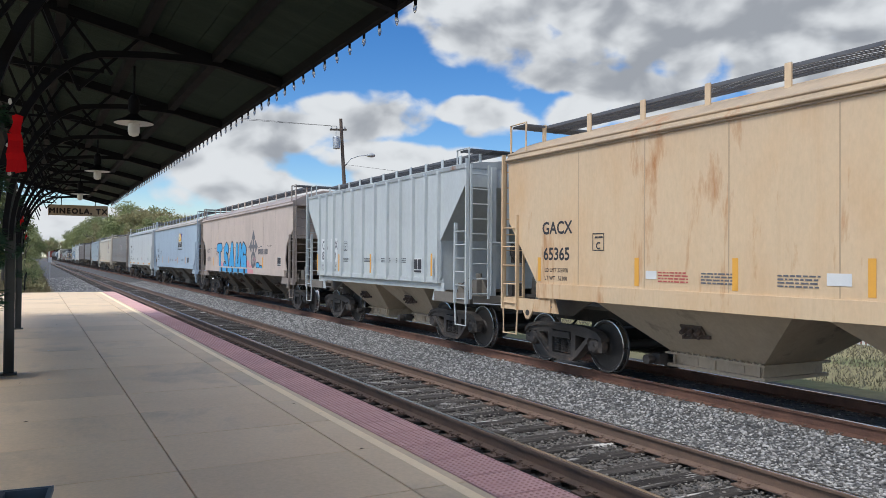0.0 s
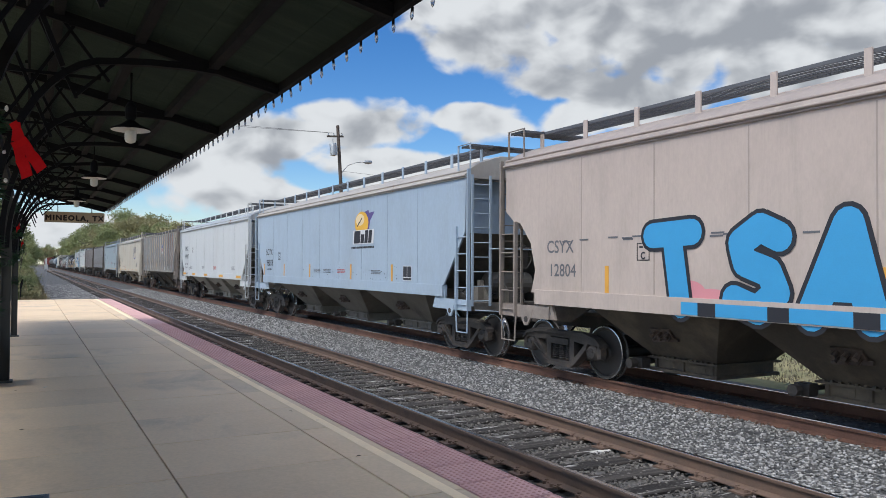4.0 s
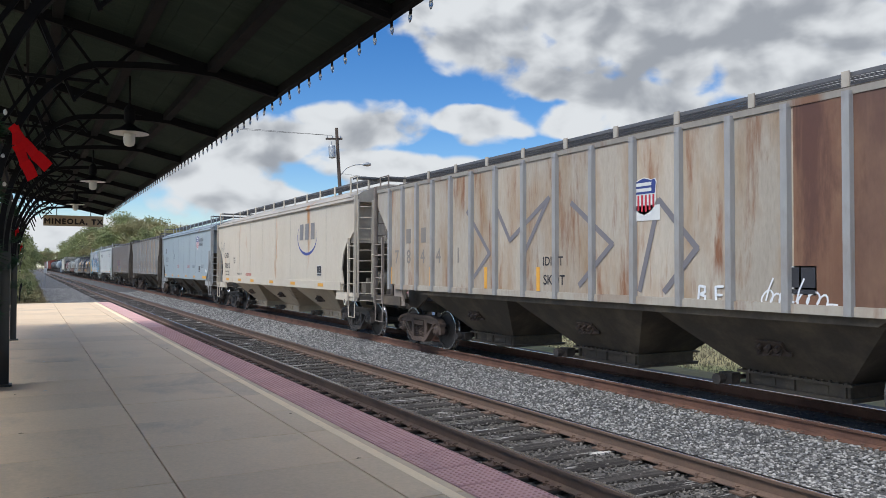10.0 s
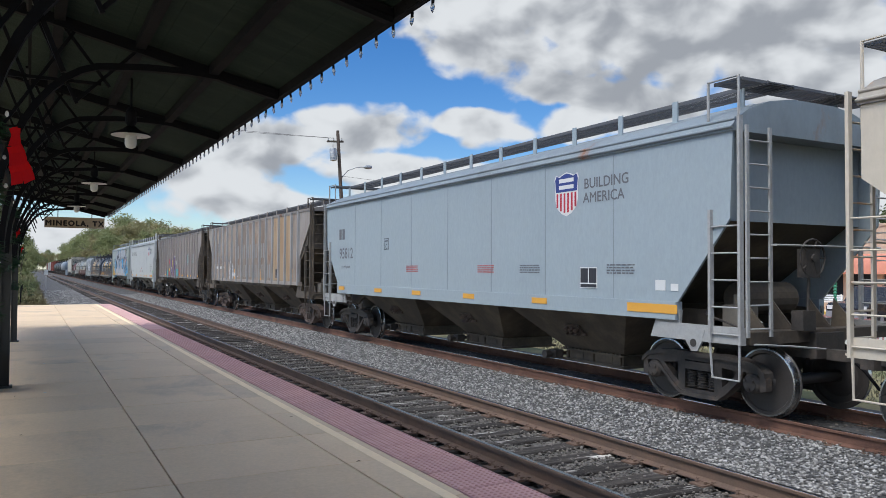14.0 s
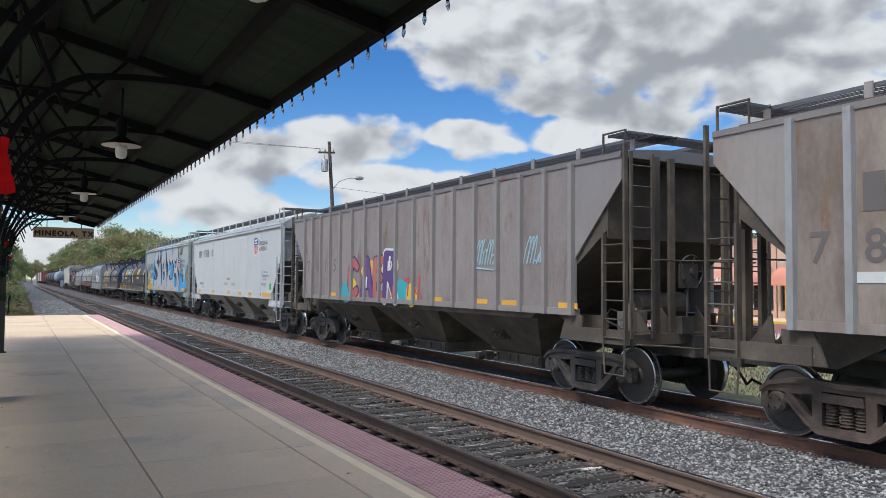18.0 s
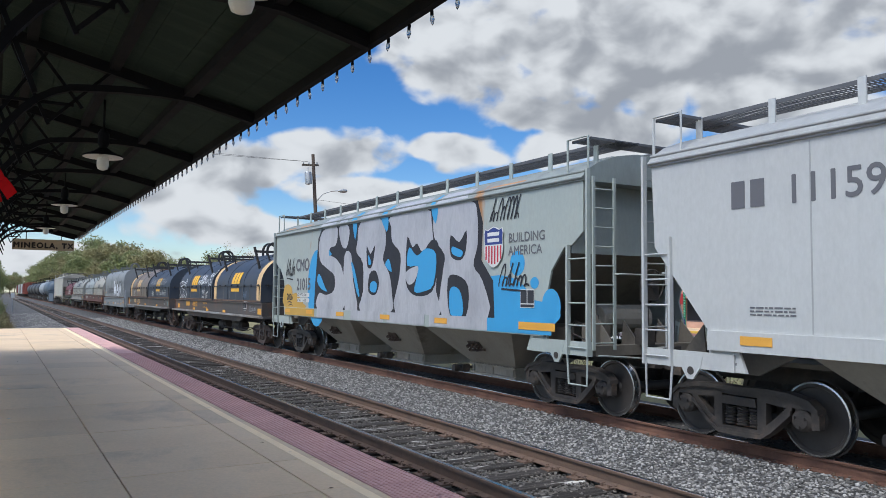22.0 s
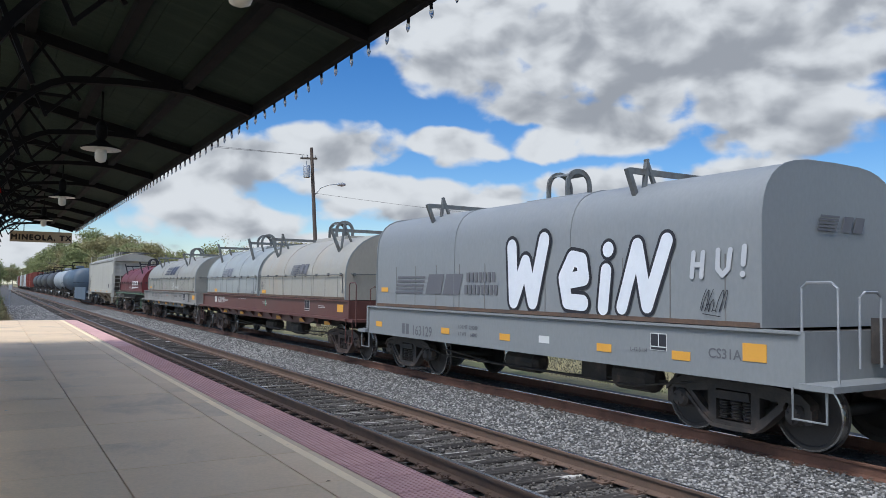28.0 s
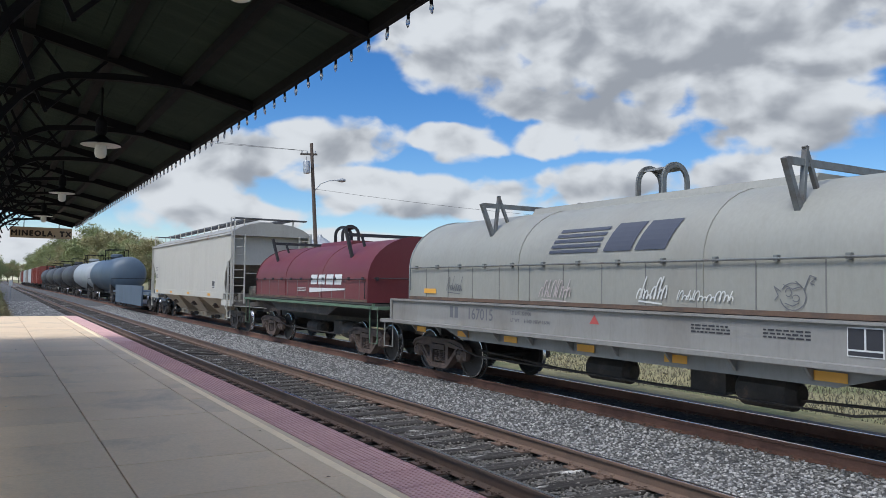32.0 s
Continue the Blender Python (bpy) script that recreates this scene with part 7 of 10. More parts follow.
pickup(36.5, 45.0, (0.45, 0.45, 0.46), "silver pickup truck parked at the kerb", 0)


def grain_bin(x, y):
    b = thing("grain_bin", "galvanised grain bin far behind the train", "silo")
    part("bin_wall", Geo().lathe([(2.6, -0.5)] + [(2.6 + 0.04 * (k % 2), -0.5 + k * 0.45) for k in range(20)], (x, y, 0), "z", 20), GALV, b)
    part("cone_roof", Geo().lathe([(2.75, 8.0), (0.4, 9.6), (0.3, 9.9)], (x, y, 0), "z", 20), GALV, b)


grain_bin(46, 118)


# ---- small things on the platform ----
def garland_post(x, y, z0, z1, seed, group="garlands"):
    rng = random.Random(seed)
    top = thing("garland", "green christmas garland with small lights and a red ribbon", "garland", group)
    V, F = [], []
    n = int((z1 - z0) * 900)
    for k in range(n):
        u = k / n
        a = u * 22 + rng.uniform(-0.5, 0.5)
        r = rng.uniform(0.09, 0.21)
        p = Vector((x + math.cos(a) * r * 0.8, y + math.sin(a) * r * 0.8, z0 + (z1 - z0) * u + rng.uniform(-0.05, 0.05)))
        d = Vector((math.cos(a), math.sin(a), rng.uniform(-0.7, 0.4))).normalized() * rng.uniform(0.05, 0.09)
        s = d.orthogonal().normalized() * 0.006
        i = len(V)
        V += [p - s, p + s, p + d]
        F.append((i, i + 1, i + 2))
    tagged(part("needles", Geo().add(V, F), grain("garland_green", (0.02, 0.06, 0.022), 0.6, vary=0.5, bump=0), top, "dense green needles"), kind="stuff")
    bulb = Geo().lathe([(0.004, 0), (0.012, 0.012), (0.010, 0.03), (0.003, 0.04)], axis="z", n=8).mesh("fairy_light", plain("fairy_glass", (0.8, 0.8, 0.78), 0.2))
    for k in range(int((z1 - z0) * 9)):
        a = rng.uniform(0, 6.28)
        part("fairy_light", bulb, None, top).matrix_local = pose(x + 0.19 * math.cos(a), y + 0.19 * math.sin(a), rng.uniform(z0, z1), rng.uniform(-60, 60))
    return top


RIBBON = grain("red_ribbon", (0.42, 0.006, 0.008), 0.9, shine=0.1, vary=0.15, scale=8, fine=60, bump=0.1)
garland_near = garland_post(POST_X, 5.55, 1.62, 3.0, 1)
garland_mid = garland_post(POST_X, 14.25, 1.6, 3.05, 2)
garland_far = garland_post(POST_X, 23.0, 2.2, 3.05, 3)


def bow(parent, x, y, z, s):
    g = Geo()
    for d in (-1, 1):
        ring = [(x + 0.02 * math.sin(a), y + d * s * (0.55 - 0.5 * math.cos(a)), z + s * 0.32 * math.sin(a)) for a in [k * 0.6283 for k in range(11)]]
        g.bars(ring, 0.08 * s / 0.2, 0.006, (1, 0, 0))
    g.lathe([(0.015, -0.03), (0.03, 0), (0.015, 0.03)], (x, y, z), "x", 8)
    return part("bow", g, RIBBON, parent, "red ribbon bow")


bow(garland_mid, POST_X + 0.16, 14.15, 2.5, 0.16), bow(garland_far, POST_X + 0.16, 22.9, 2.45, 0.2)
# the ribbon tails that flutter in the draught: three stiff lengths each, each carried by its own sway
TAIL = []
RIBBON_X, RIBBON_Y, RIBBON_Z = -0.105, 5.40, 2.80
for _k in range(6):
    _g = Geo()
    _w = 0.026 + 0.005 * (_k % 3)
    _p = [(0.0, 0), (0.04, 0.010), (0.08, 0.004), (0.12, -0.008)]
    for (_a, _b2), (_c, _d) in zip(_p, _p[1:]):
        _g.add([(_a, _b2, -_w), (_c, _d, -_w), (_c, _d, _w), (_a, _b2, _w), (_a, _b2 + 0.003, -_w), (_c, _d + 0.003, -_w), (_c, _d + 0.003, _w), (_a, _b2 + 0.003, _w)], [(0, 1, 2, 3), (7, 6, 5, 4), (0, 4, 5, 1), (3, 2, 6, 7)])
    TAIL.append(part("ribbon_tail", _g, RIBBON, garland_near, "loose red ribbon tail"))


def litter_bin():
    b = thing("litter_bin", "open grey-blue plastic bin on the platform", "bin", at=pose(-0.03, 5.57, 0.0, 0, 0, -6))
    m = plain("bin_plastic", (0.10, 0.13, 0.16), 0.45)
    for x0, x1, y0, y1 in ((-0.14, -0.125, -0.14, 0.14), (0.125, 0.14, -0.14, 0.14), (-0.125, 0.125, -0.14, -0.125), (-0.125, 0.125, 0.125, 0.14)):
        part("panel", Geo().box(x0, x1, y0, y1, 0, 0.40), m, b)
    part("bottom", Geo().box(-0.125, 0.125, -0.125, 0.125, 0.0, 0.015), m, b)
    part("rim", Geo().box(-0.155, -0.14, -0.155, 0.155, 0.37, 0.405).box(0.14, 0.155, -0.155, 0.155, 0.37, 0.405).box(-0.14, 0.14, 0.14, 0.155, 0.37, 0.405).box(-0.14, 0.14, -0.155, -0.14, 0.37, 0.405), m, b)


litter_bin()


def planter():
    p = thing("planter_box", "brown wooden planter box beside a canopy post", "planter", at=pose(-0.66, 13.9, 0.0))
    wd = grain("planter_wood", (0.22, 0.11, 0.06), 0.7, vary=0.35, scale=2, fine=20, stretch=(4, 4, 0.4), bump=0.3)
    for k in range(5):
        part("plank", Geo().box(0.17, 0.20, -0.25 + k * 0.1, -0.155 + k * 0.1, 0, 0.62), wd, p), part("plank", Geo().box(-0.20 + k * 0.075, -0.13 + k * 0.075, -0.28, -0.25, 0, 0.62), wd, p)
    part("soil", Geo().box(-0.19, 0.17, -0.25, 0.25, 0.02, 0.56), BED_DIRTY, p)


planter()


def leaves_on_platform():
    rng = random.Random(12)
    me = Geo().add([(-0.03, 0, 0.004), (0, 0.018, 0.012), (0.035, 0, 0.006), (0, -0.016, 0.010)], [(0, 1, 2, 3)]).mesh("fallen_leaf", grain("dead_leaf", (0.16, 0.10, 0.06), 0.8, vary=0.4, bump=0))
    pale = Geo().box(-0.035, 0.035, -0.012, 0.012, 0.002, 0.006).mesh("paper_scrap", plain("scrap", (0.55, 0.55, 0.52)))
    for k, (x, y) in enumerate(((-0.05, 10.1), (0.25, 13.4), (-0.15, 13.2), (0.6, 24.0), (2.95, 7.2), (3.05, 9.8), (0.3, 17.5), (2.9, 19.0))):
        kind = k in (1, 6)
        ob = tagged(new("paper_scrap" if kind else "fallen_leaf", pale if kind else me), "pale scrap of paper on the platform" if kind else "small brown fallen leaf on the platform", "scrap" if kind else "leaf", "litter")
        ob.matrix_world = pose(x, y, 0, 0, 0, rng.uniform(0, 360))


leaves_on_platform()


def marker_post(x, y, h, label, plate):
    p = thing("marker_post", label, "post", at=pose(x, y, -0.40))
    part("post", Geo().box(-0.03, 0.03, -0.03, 0.03, -0.1, h), GALV, p)
    if plate:
        part("plate", Geo().box(-0.14, 0.14, -0.05, -0.035, h - 0.45, h), plain("plate_white", (0.6, 0.6, 0.58)), p)


marker_post(1.35, 78, 2.2, "thin trackside post with a small white plate", True)


def end_fence():
    f = thing("iron_fence", "low black iron fence past the platform", "fence")
    for y in (47.0, 50.5, 54.0, 57.5):
        part("fence_post", Geo().box(-0.42, -0.36, y - 0.03, y + 0.03, -0.45, 0.85), STEEL_DARK, f)
    for z in (0.0, 0.7):
        part("fence_rail", Geo().box(-0.405, -0.375, 47, 57.5, z, z + 0.04), STEEL_DARK, f)
    me = Geo().box(-0.008, 0.008, -0.008, 0.008, -0.4, 0.74).mesh("fence_bar", STEEL_DARK)
    y = 47.15
    while y < 57.4:
        part("fence_bar", me, None, f).matrix_local = pose(-0.39, y, 0)
        y += 0.14


end_fence()


# ---- lettering, emblems and painted tags ----
def poly(car, x, shapes, mat, name="painted_shape", label="", skin=None):
    """Flat shapes, each a ring of (y, z), laid on the platform side at x or on a curved hood's skin."""
    g = Geo()
    for ring in shapes:
        v = [((skin(z) if skin else 0.0) + x, y, z) for y, z in ring]
        g.add(v, [tuple(range(len(v)))])
    return part(name, g, mat, car, label)


def slant(y, z, w, h, lean=0.25, cut=5):
    """A leaning block as bands, so that it can follow a curved skin; y is its rear foot."""
    out = []
    for k in range(cut):
        a, b = k / cut, (k + 1) / cut
        out.append([(y - lean * h * a, z + h * a), (y - w - lean * h * a, z + h * a), (y - w - lean * h * b, z + h * b), (y - lean * h * b, z + h * b)])
    return out


def disc(y, z, ry, rz, n=20, a0=0.0, a1=6.2832):
    return [(y + ry * math.cos(a0 + (a1 - a0) * k / n), z + rz * math.sin(a0 + (a1 - a0) * k / n)) for k in range(n)]


def shield(car, x, y, z, w, h):
    """A railway shield: blue head, red and white bars."""
    out = [(-0.5, 0.36), (-0.44, 0.46), (-0.3, 0.42), (-0.15, 0.47), (0, 0.5), (0.15, 0.47), (0.3, 0.42), (0.44, 0.46), (0.5, 0.36), (0.46, 0.2), (0.47, -0.1), (0.40, -0.30), (0.2, -0.44), (0, -0.5), (-0.2, -0.44), (-0.40, -0.30), (-0.47, -0.1), (-0.46, 0.2)]
    s = part("shield", Geo().add([(x, y + a * w, z + b * h) for a, b in out], [tuple(range(len(out)))]), WHITE_INK, car, "red, white and blue shield")
    head = [(a * 0.93, b * 0.95) for a, b in out[:9]] + [(0.43, 0.06), (-0.43, 0.06)]
    poly(s, x - 0.003, [[(y + a * w, z + b * h) for a, b in head]], ink("shield_blue", (0.03, 0.05, 0.20)), "shield_head")
    bars = []
    for k in range(6):
        a = -0.37 + k * 0.148
        foot = -0.42 + 1.5 * a * a * 0.6
        bars.append([(y + (a - 0.037) * w, z + 0.03 * h), (y + (a + 0.037) * w, z + 0.03 * h), (y + (a + 0.037) * w, z + foot * h), (y + (a - 0.037) * w, z + foot * h)])
    poly(s, x - 0.003, bars, ink("shield_red", (0.45, 0.03, 0.05)), "shield_bars")
    poly(s, x - 0.005, [[(y + 0.30 * w, z + c * h), (y - 0.30 * w, z + c * h), (y - 0.30 * w, z + (c + 0.09) * h), (y + 0.30 * w, z + (c + 0.09) * h)] for c in (0.27, 0.12)], WHITE_INK, "shield_band")


STROKES = {
    "T": [[(0.0, 0.97), (0.75, 1.0)], [(0.38, 0.95), (0.34, 0.0)]],
    "S": [[(0.62, 0.88), (0.35, 1.0), (0.06, 0.82), (0.14, 0.58), (0.5, 0.46), (0.62, 0.22), (0.36, 0.0), (0.0, 0.12)]],
    "A": [[(0.0, 0.0), (0.34, 1.0), (0.7, 0.0)], [(0.14, 0.34), (0.56, 0.34)]],
    "U": [[(0.0, 1.0), (0.04, 0.25), (0.3, 0.0), (0.56, 0.25), (0.6, 1.0)]],
    "G": [[(0.62, 0.85), (0.34, 1.0), (0.04, 0.7), (0.04, 0.3), (0.32, 0.0), (0.62, 0.16), (0.62, 0.46), (0.38, 0.46)]],
    "C": [[(0.6, 0.85), (0.34, 1.0), (0.04, 0.7), (0.04, 0.3), (0.32, 0.0), (0.6, 0.14)]],
    "E": [[(0.5, 1.0), (0.0, 0.97), (0.03, 0.03), (0.54, 0.0)], [(0.02, 0.52), (0.42, 0.52)]],
    "R": [[(0.0, 0.0), (0.02, 1.0), (0.42, 0.98), (0.54, 0.76), (0.4, 0.54), (0.06, 0.5)], [(0.26, 0.5), (0.6, 0.0)]],
    "B": [[(0.0, 0.0), (0.02, 1.0), (0.42, 0.96), (0.46, 0.66), (0.08, 0.52), (0.5, 0.42), (0.48, 0.06), (0.0, 0.0)]],
    "L": [[(0.0, 1.0), (0.02, 0.02), (0.46, 0.0)]],
    "w": [[(0.0, 0.85), (0.14, 0.02), (0.38, 0.6), (0.62, 0.02), (0.8, 0.92)]],
    "e": [[(0.06, 0.36), (0.5, 0.42), (0.44, 0.68), (0.22, 0.72), (0.03, 0.42), (0.14, 0.06), (0.5, 0.04)]],
    "i": [[(0.1, 0.6), (0.1, 0.0)], [(0.1, 0.94), (0.11, 0.95)]],
    "N": [[(0.0, 0.0), (0.05, 1.0), (0.55, 0.04), (0.66, 1.05)]],
    "H": [[(0.0, 0.0), (0.0, 1.0)], [(0.5, 0.0), (0.5, 1.0)], [(0.0, 0.5), (0.5, 0.5)]],
    "!": [[(0.08, 1.0), (0.08, 0.4)], [(0.08, 0.02), (0.08, 0.03)]],
}


def bubble(car, x, letters, fill, rim, grow=0.07, rim_grow=0.16, name="painted_letter"):
    """Fat painted letters in rounded strokes: (letter, y of its rear foot, z, size, lean)."""
    for k, (c, y, z, size, lean) in enumerate(letters):
        for d, (o, m) in enumerate(((rim_grow, rim), (grow, fill))):
            r = size * (0.045 + o / 3)
            g, lift = Geo(), x - 0.004 - 0.005 * d - 0.0006 * k
            for line in STROKES[c]:
                pts = [(y - size * 0.72 * (a + lean * b) - size * 0.05, z + size * 0.72 * b) for a, b in line]
                for p in pts:
                    lift -= 0.00014
                    g.add([(lift, a, b) for a, b in disc(p[0], p[1], r, r, 14)], [tuple(range(14))])
                for p, q in zip(pts, pts[1:]):
                    lift -= 0.00014
                    u = Vector((q[0] - p[0], q[1] - p[1])).normalized() * r
                    g.add([(lift, p[0] - u.y, p[1] + u.x), (lift, q[0] - u.y, q[1] + u.x), (lift, q[0] + u.y, q[1] - u.x), (lift, p[0] + u.y, p[1] - u.x)], [(0, 1, 2, 3)])
            part(name, g, m, car)


def scribble(car, x, lines, mat, r=0.012, name="painted_tag", skin=None):
    g = Geo()
    lift = 0.0
    for line in lines:
        pts = [((skin(z) if skin else 0.0) + x, y, z) for y, z in line]
        for a, b in zip(pts, pts[1:]):
            lift += 0.00012
            d = (Vector(b) - Vector(a)).normalized()
            n = Vector((0, -d.z, d.y)) * r
            a, b = Vector(a) - d * r * 0.5, Vector(b) + d * r * 0.5
            up = Vector((-lift, 0, 0))
            g.add([a + n + up, b + n + up, b - n + up, a - n + up], [(0, 1, 2, 3)])
    return part(name, g, mat, car)


def tag(car, x, y, z, w, h, mat, seed, strokes=7, r=0.012, skin=None):
    """A quick spray tag that cannot be read: one running line of slanting loops, with a few tall strokes and a tail."""
    rng = random.Random(seed)
    strokes, r = max(5, int(strokes * 1.7)), r * 0.8
    n = strokes * 9
    line = []
    tall = [1.0 if rng.random() < 0.35 else rng.uniform(0.35, 0.6) for k in range(strokes + 1)]
    wide = [rng.uniform(0.35, 0.75) for k in range(strokes + 1)]
    for i in range(n):
        k = i // 9
        a = 2 * math.pi * i / 9
        zz = z + h * 0.2 + h * 0.8 * tall[k] * (0.5 - 0.5 * math.cos(a))
        if k % 4 == 3:
            zz -= h * 0.3 * (0.5 - 0.5 * math.cos(a))
        line.append((y - w * i / n + w / strokes * wide[k] * 0.5 * math.sin(a) - 0.35 * (zz - z), max(zz, z)))
    lines = [line, [(y - w * 0.15, z + h * 0.1), (y - w * 0.95, z + h * 0.02)]] if seed % 2 else [line]
    for k in range(strokes // 3):
        at = y - w * rng.random()
        lines.append([(at, z + h * 0.25), (at - 0.12 * h, z + h * 0.65), (at - 0.3 * h, z + h * 1.02)])
    return scribble(car, x, lines, mat, r, skin=skin)


SKY_INK, SILVER_INK, PINK_INK, TAG_INK = (ink("blue_spray", (0.05, 0.30, 0.56)), grain("silver_spray", (0.47, 0.47, 0.49), 0.5, 0.2, vary=0.3, scale=1.2, fine=12, stretch=(1, 1.6, 0.6), second=(0.33, 0.33, 0.35), spread=(0.45, 0.7), bump=0.05), ink("pink_spray", (0.62, 0.25, 0.27)), ink("black_spray", (0.02, 0.02, 0.025)))
GREY_INK, FADED_INK, NAVY_INK, GOLD_INK = (ink("grey_lettering", (0.12, 0.12, 0.13)), ink("faded_lettering", (0.20, 0.18, 0.16)), ink("navy_emblem", (0.05, 0.06, 0.12)), ink("gold_emblem", (0.72, 0.40, 0.04)))
PALE_INK = ink("pale_chalk", (0.55, 0.55, 0.52))
WHITE_SPRAY = ink("white_spray", (0.70, 0.72, 0.74))


def upright_strips(car, x, mid, at, z, w=0.09, h=0.42):
    for y in at:
        part("reflector", Geo().box(x - 0.004, x, y - mid - w / 2, y - mid + w / 2, z, z + h), YELLOW_INK, car, "orange reflective strip")


def seams(car, x, h, n, paint, z0=1.52, z1=3.72):
    me = Geo().box(-0.0045, 0.0, -0.010, 0.010, z0, z1).mesh("weld_seam", paint)
    for k in range(n):
        part("weld_seam", me, None, car).matrix_local = pose(x + 0.0048, -h + 1.5 + (2 * h - 3.0) * (k + 0.5) / n, 0)


# car 1
words(car1, x, 11.04 - m, 2.38, "GACX", 0.30, bold=0.004)
words(car1, x, 11.00 - m, 1.93, "65365", 0.30, bold=0.004)
words(car1, x, 10.96 - m, 1.72, "LD LMT 223900", 0.10), words(car1, x, 10.96 - m, 1.58, "LT WT   52100", 0.10)
plate_box(car1, x, 9.66 - m, 2.08, 0.28)
upright_strips(car1, x, m, (8.64, 6.83, 5.02, 11.12, -1.0, -3.2), 1.55)
for _y in (8.2, 7.4, 6.2, 3.6):
    fine_print(car1, x, _y - m, 1.75, 4, 0.55, RED_INK if _y == 8.2 else GREY_INK)
strips(car1, x, [(8.45 - m, 1.66, 0.22, 0.12), (5.55 - m, 1.66, 0.30, 0.14)], WHITE_INK, "sticker", "white numbered sticker")
seams(car1, x, 8.45, 9, ROOFS[BEIGE.name])
# car 2
for _y, _a, _b in ((22.66, "GA", "84"), (21.82, "CX", "70")):
    strips(car2, x2 - 0.001, [(_y + 0.08 - m2, 1.82, 0.56, 0.70)], ink("patch_white", (0.60, 0.62, 0.61)), "repaint_patch", "white repainted patch")
    words(car2, x2 - 0.005, _y - m2, 2.20, _a, 0.36, GREY_INK, bold=0.006), words(car2, x2 - 0.005, _y - m2, 1.88, _b, 0.36, GREY_INK, bold=0.006)
    words(car2, x2 - 0.003, _y - m2, 1.68, "LD LMT" if _a == "GA" else "201300 LBS", 0.09, GREY_INK), words(car2, x2 - 0.003, _y - m2, 1.55, "LT WT" if _a == "GA" else "54700 LBS", 0.09, GREY_INK)
upright_strips(car2, x2 - 0.075, m2, (15.14, 18.65, 21.0, 22.9), 1.55, 0.08, 0.5)
data_panel(car2, x2, 16.2 - m2, 1.60)
for _y in (21.0, 19.4, 18.1, 17.2):
    fine_print(car2, x2, _y - m2, 1.92, 3, 0.55)
plate_box(car2, x2, 20.80 - m2, 2.15, 0.26)
# car 3
words(car3, x3, 40.44 - m3, 2.16, "CSYX", 0.30, GREY_INK), words(car3, x3, 40.38 - m3, 1.76, "12804", 0.30, GREY_INK)
plate_box(car3, x3, 38.2 - m3, 2.02, 0.26)
e = 31.12 - m3
poly(car3, x3, [[(e, 3.05), (e + 0.28, 2.72), (e + 0.20, 2.62), (e + 0.09, 2.72), (e + 0.09, 2.46), (e + 0.30, 2.46), (e + 0.22, 2.58), (e + 0.32, 2.66), (e + 0.70, 2.38), (e + 0.38, 2.12), (e + 0.26, 2.20), (e + 0.34, 2.30), (e + 0.09, 2.30), (e + 0.09, 2.10),
      (e - 0.09, 2.10), (e - 0.09, 2.30), (e - 0.34, 2.30), (e - 0.26, 2.20), (e - 0.38, 2.12), (e - 0.70, 2.38), (e - 0.32, 2.66), (e - 0.22, 2.58), (e - 0.30, 2.46), (e - 0.09, 2.46), (e - 0.09, 2.72), (e - 0.20, 2.62), (e - 0.28, 2.72)]], GREY_INK, "emblem", "black emblem of three arrows over a ring")
scribble(car3, x3 - 0.002, [[(p[0], p[1]) for p in disc(e, 1.84, 0.31, 0.27, 24)] + [disc(e, 1.84, 0.31, 0.27, 24)[0]], [(e, 1.60), (e, 2.12)]], GREY_INK, 0.07, "emblem_ring")
strips(car3, x3, [(30.35 - m3 - 0.118 * k, 2.06, 0.085, 0.21) for k in range(12) if k != 7], GREY_INK)
for _y, _z, _r in ((37.2, 1.48, 0.3), (36.8, 1.35, 0.35), (32.0, 1.55, 0.28), (31.5, 1.35, 0.3), (33.4, 2.0, 0.2), (30.9, 1.75, 0.15)):
    poly(car3, x3 - 0.0003 - 0.0006 * (_y % 3), [disc(_y - m3, _z + 0.12, _r, _r * 0.5)], PINK_INK, "pink_spray", "faded pink spray paint")
bubble(car3, x3 - 0.002, [("T", 37.75 - m3, 1.40, 1.40, -0.2), ("S", 36.5 - m3, 1.40, 1.42, 0.05), ("A", 35.4 - m3, 1.38, 1.45, 0.1), ("U", 34.15 - m3, 1.38, 1.40, 0.15), ("G", 33.05 - m3, 1.38, 1.40, -0.1)], SKY_INK, TAG_INK, 0.25, 0.37)
strips(car3, x3 - 0.034, [(37.3 - m3, 1.28, 5.4, 0.17)], SKY_INK, "blue_spray", "blue paint run over the sill")
strips(car3, x3 - 0.036, [(37.0 - m3 - k * 1.1, 1.27, 0.30, 0.18) for k in range(5)], TAG_INK, "black_spray")
strips(car3, x3 - 0.035, [(31.9 - m3, 1.28, 0.9, 0.16)], PINK_INK, "pink_spray")
for _y, _z in ((30.42, 1.62), (29.95, 1.50)):
    poly(car3, x3 - 0.002, [disc(_y - m3, _z, 0.30, 0.14)], TAG_INK, "paint_drop"), poly(car3, x3 - 0.005, [disc(_y - m3, _z, 0.25, 0.10)], SKY_INK, "paint_drop")
upright_strips(car3, x3, m3, (38.87, 34.49, 32.46, 29.69), 1.52)
strips(car3, x3, [(40.0 - m3 - k * 0.34 - (k * k % 5) * 0.12, 2.33 + (k % 3) * 0.02, 0.22, 0.025) for k in range(30)], GREY_INK, "scrape", "dark scrapes along the side")
words(car3, x3, 29.0 - m3, 2.35, "EXW-10-8  H-8-9", 0.08), data_panel(car3, x3, 27.6 - m3, 1.62)
seams(car3, x3, 8.1, 8, ROOFS[TAUPE.name])
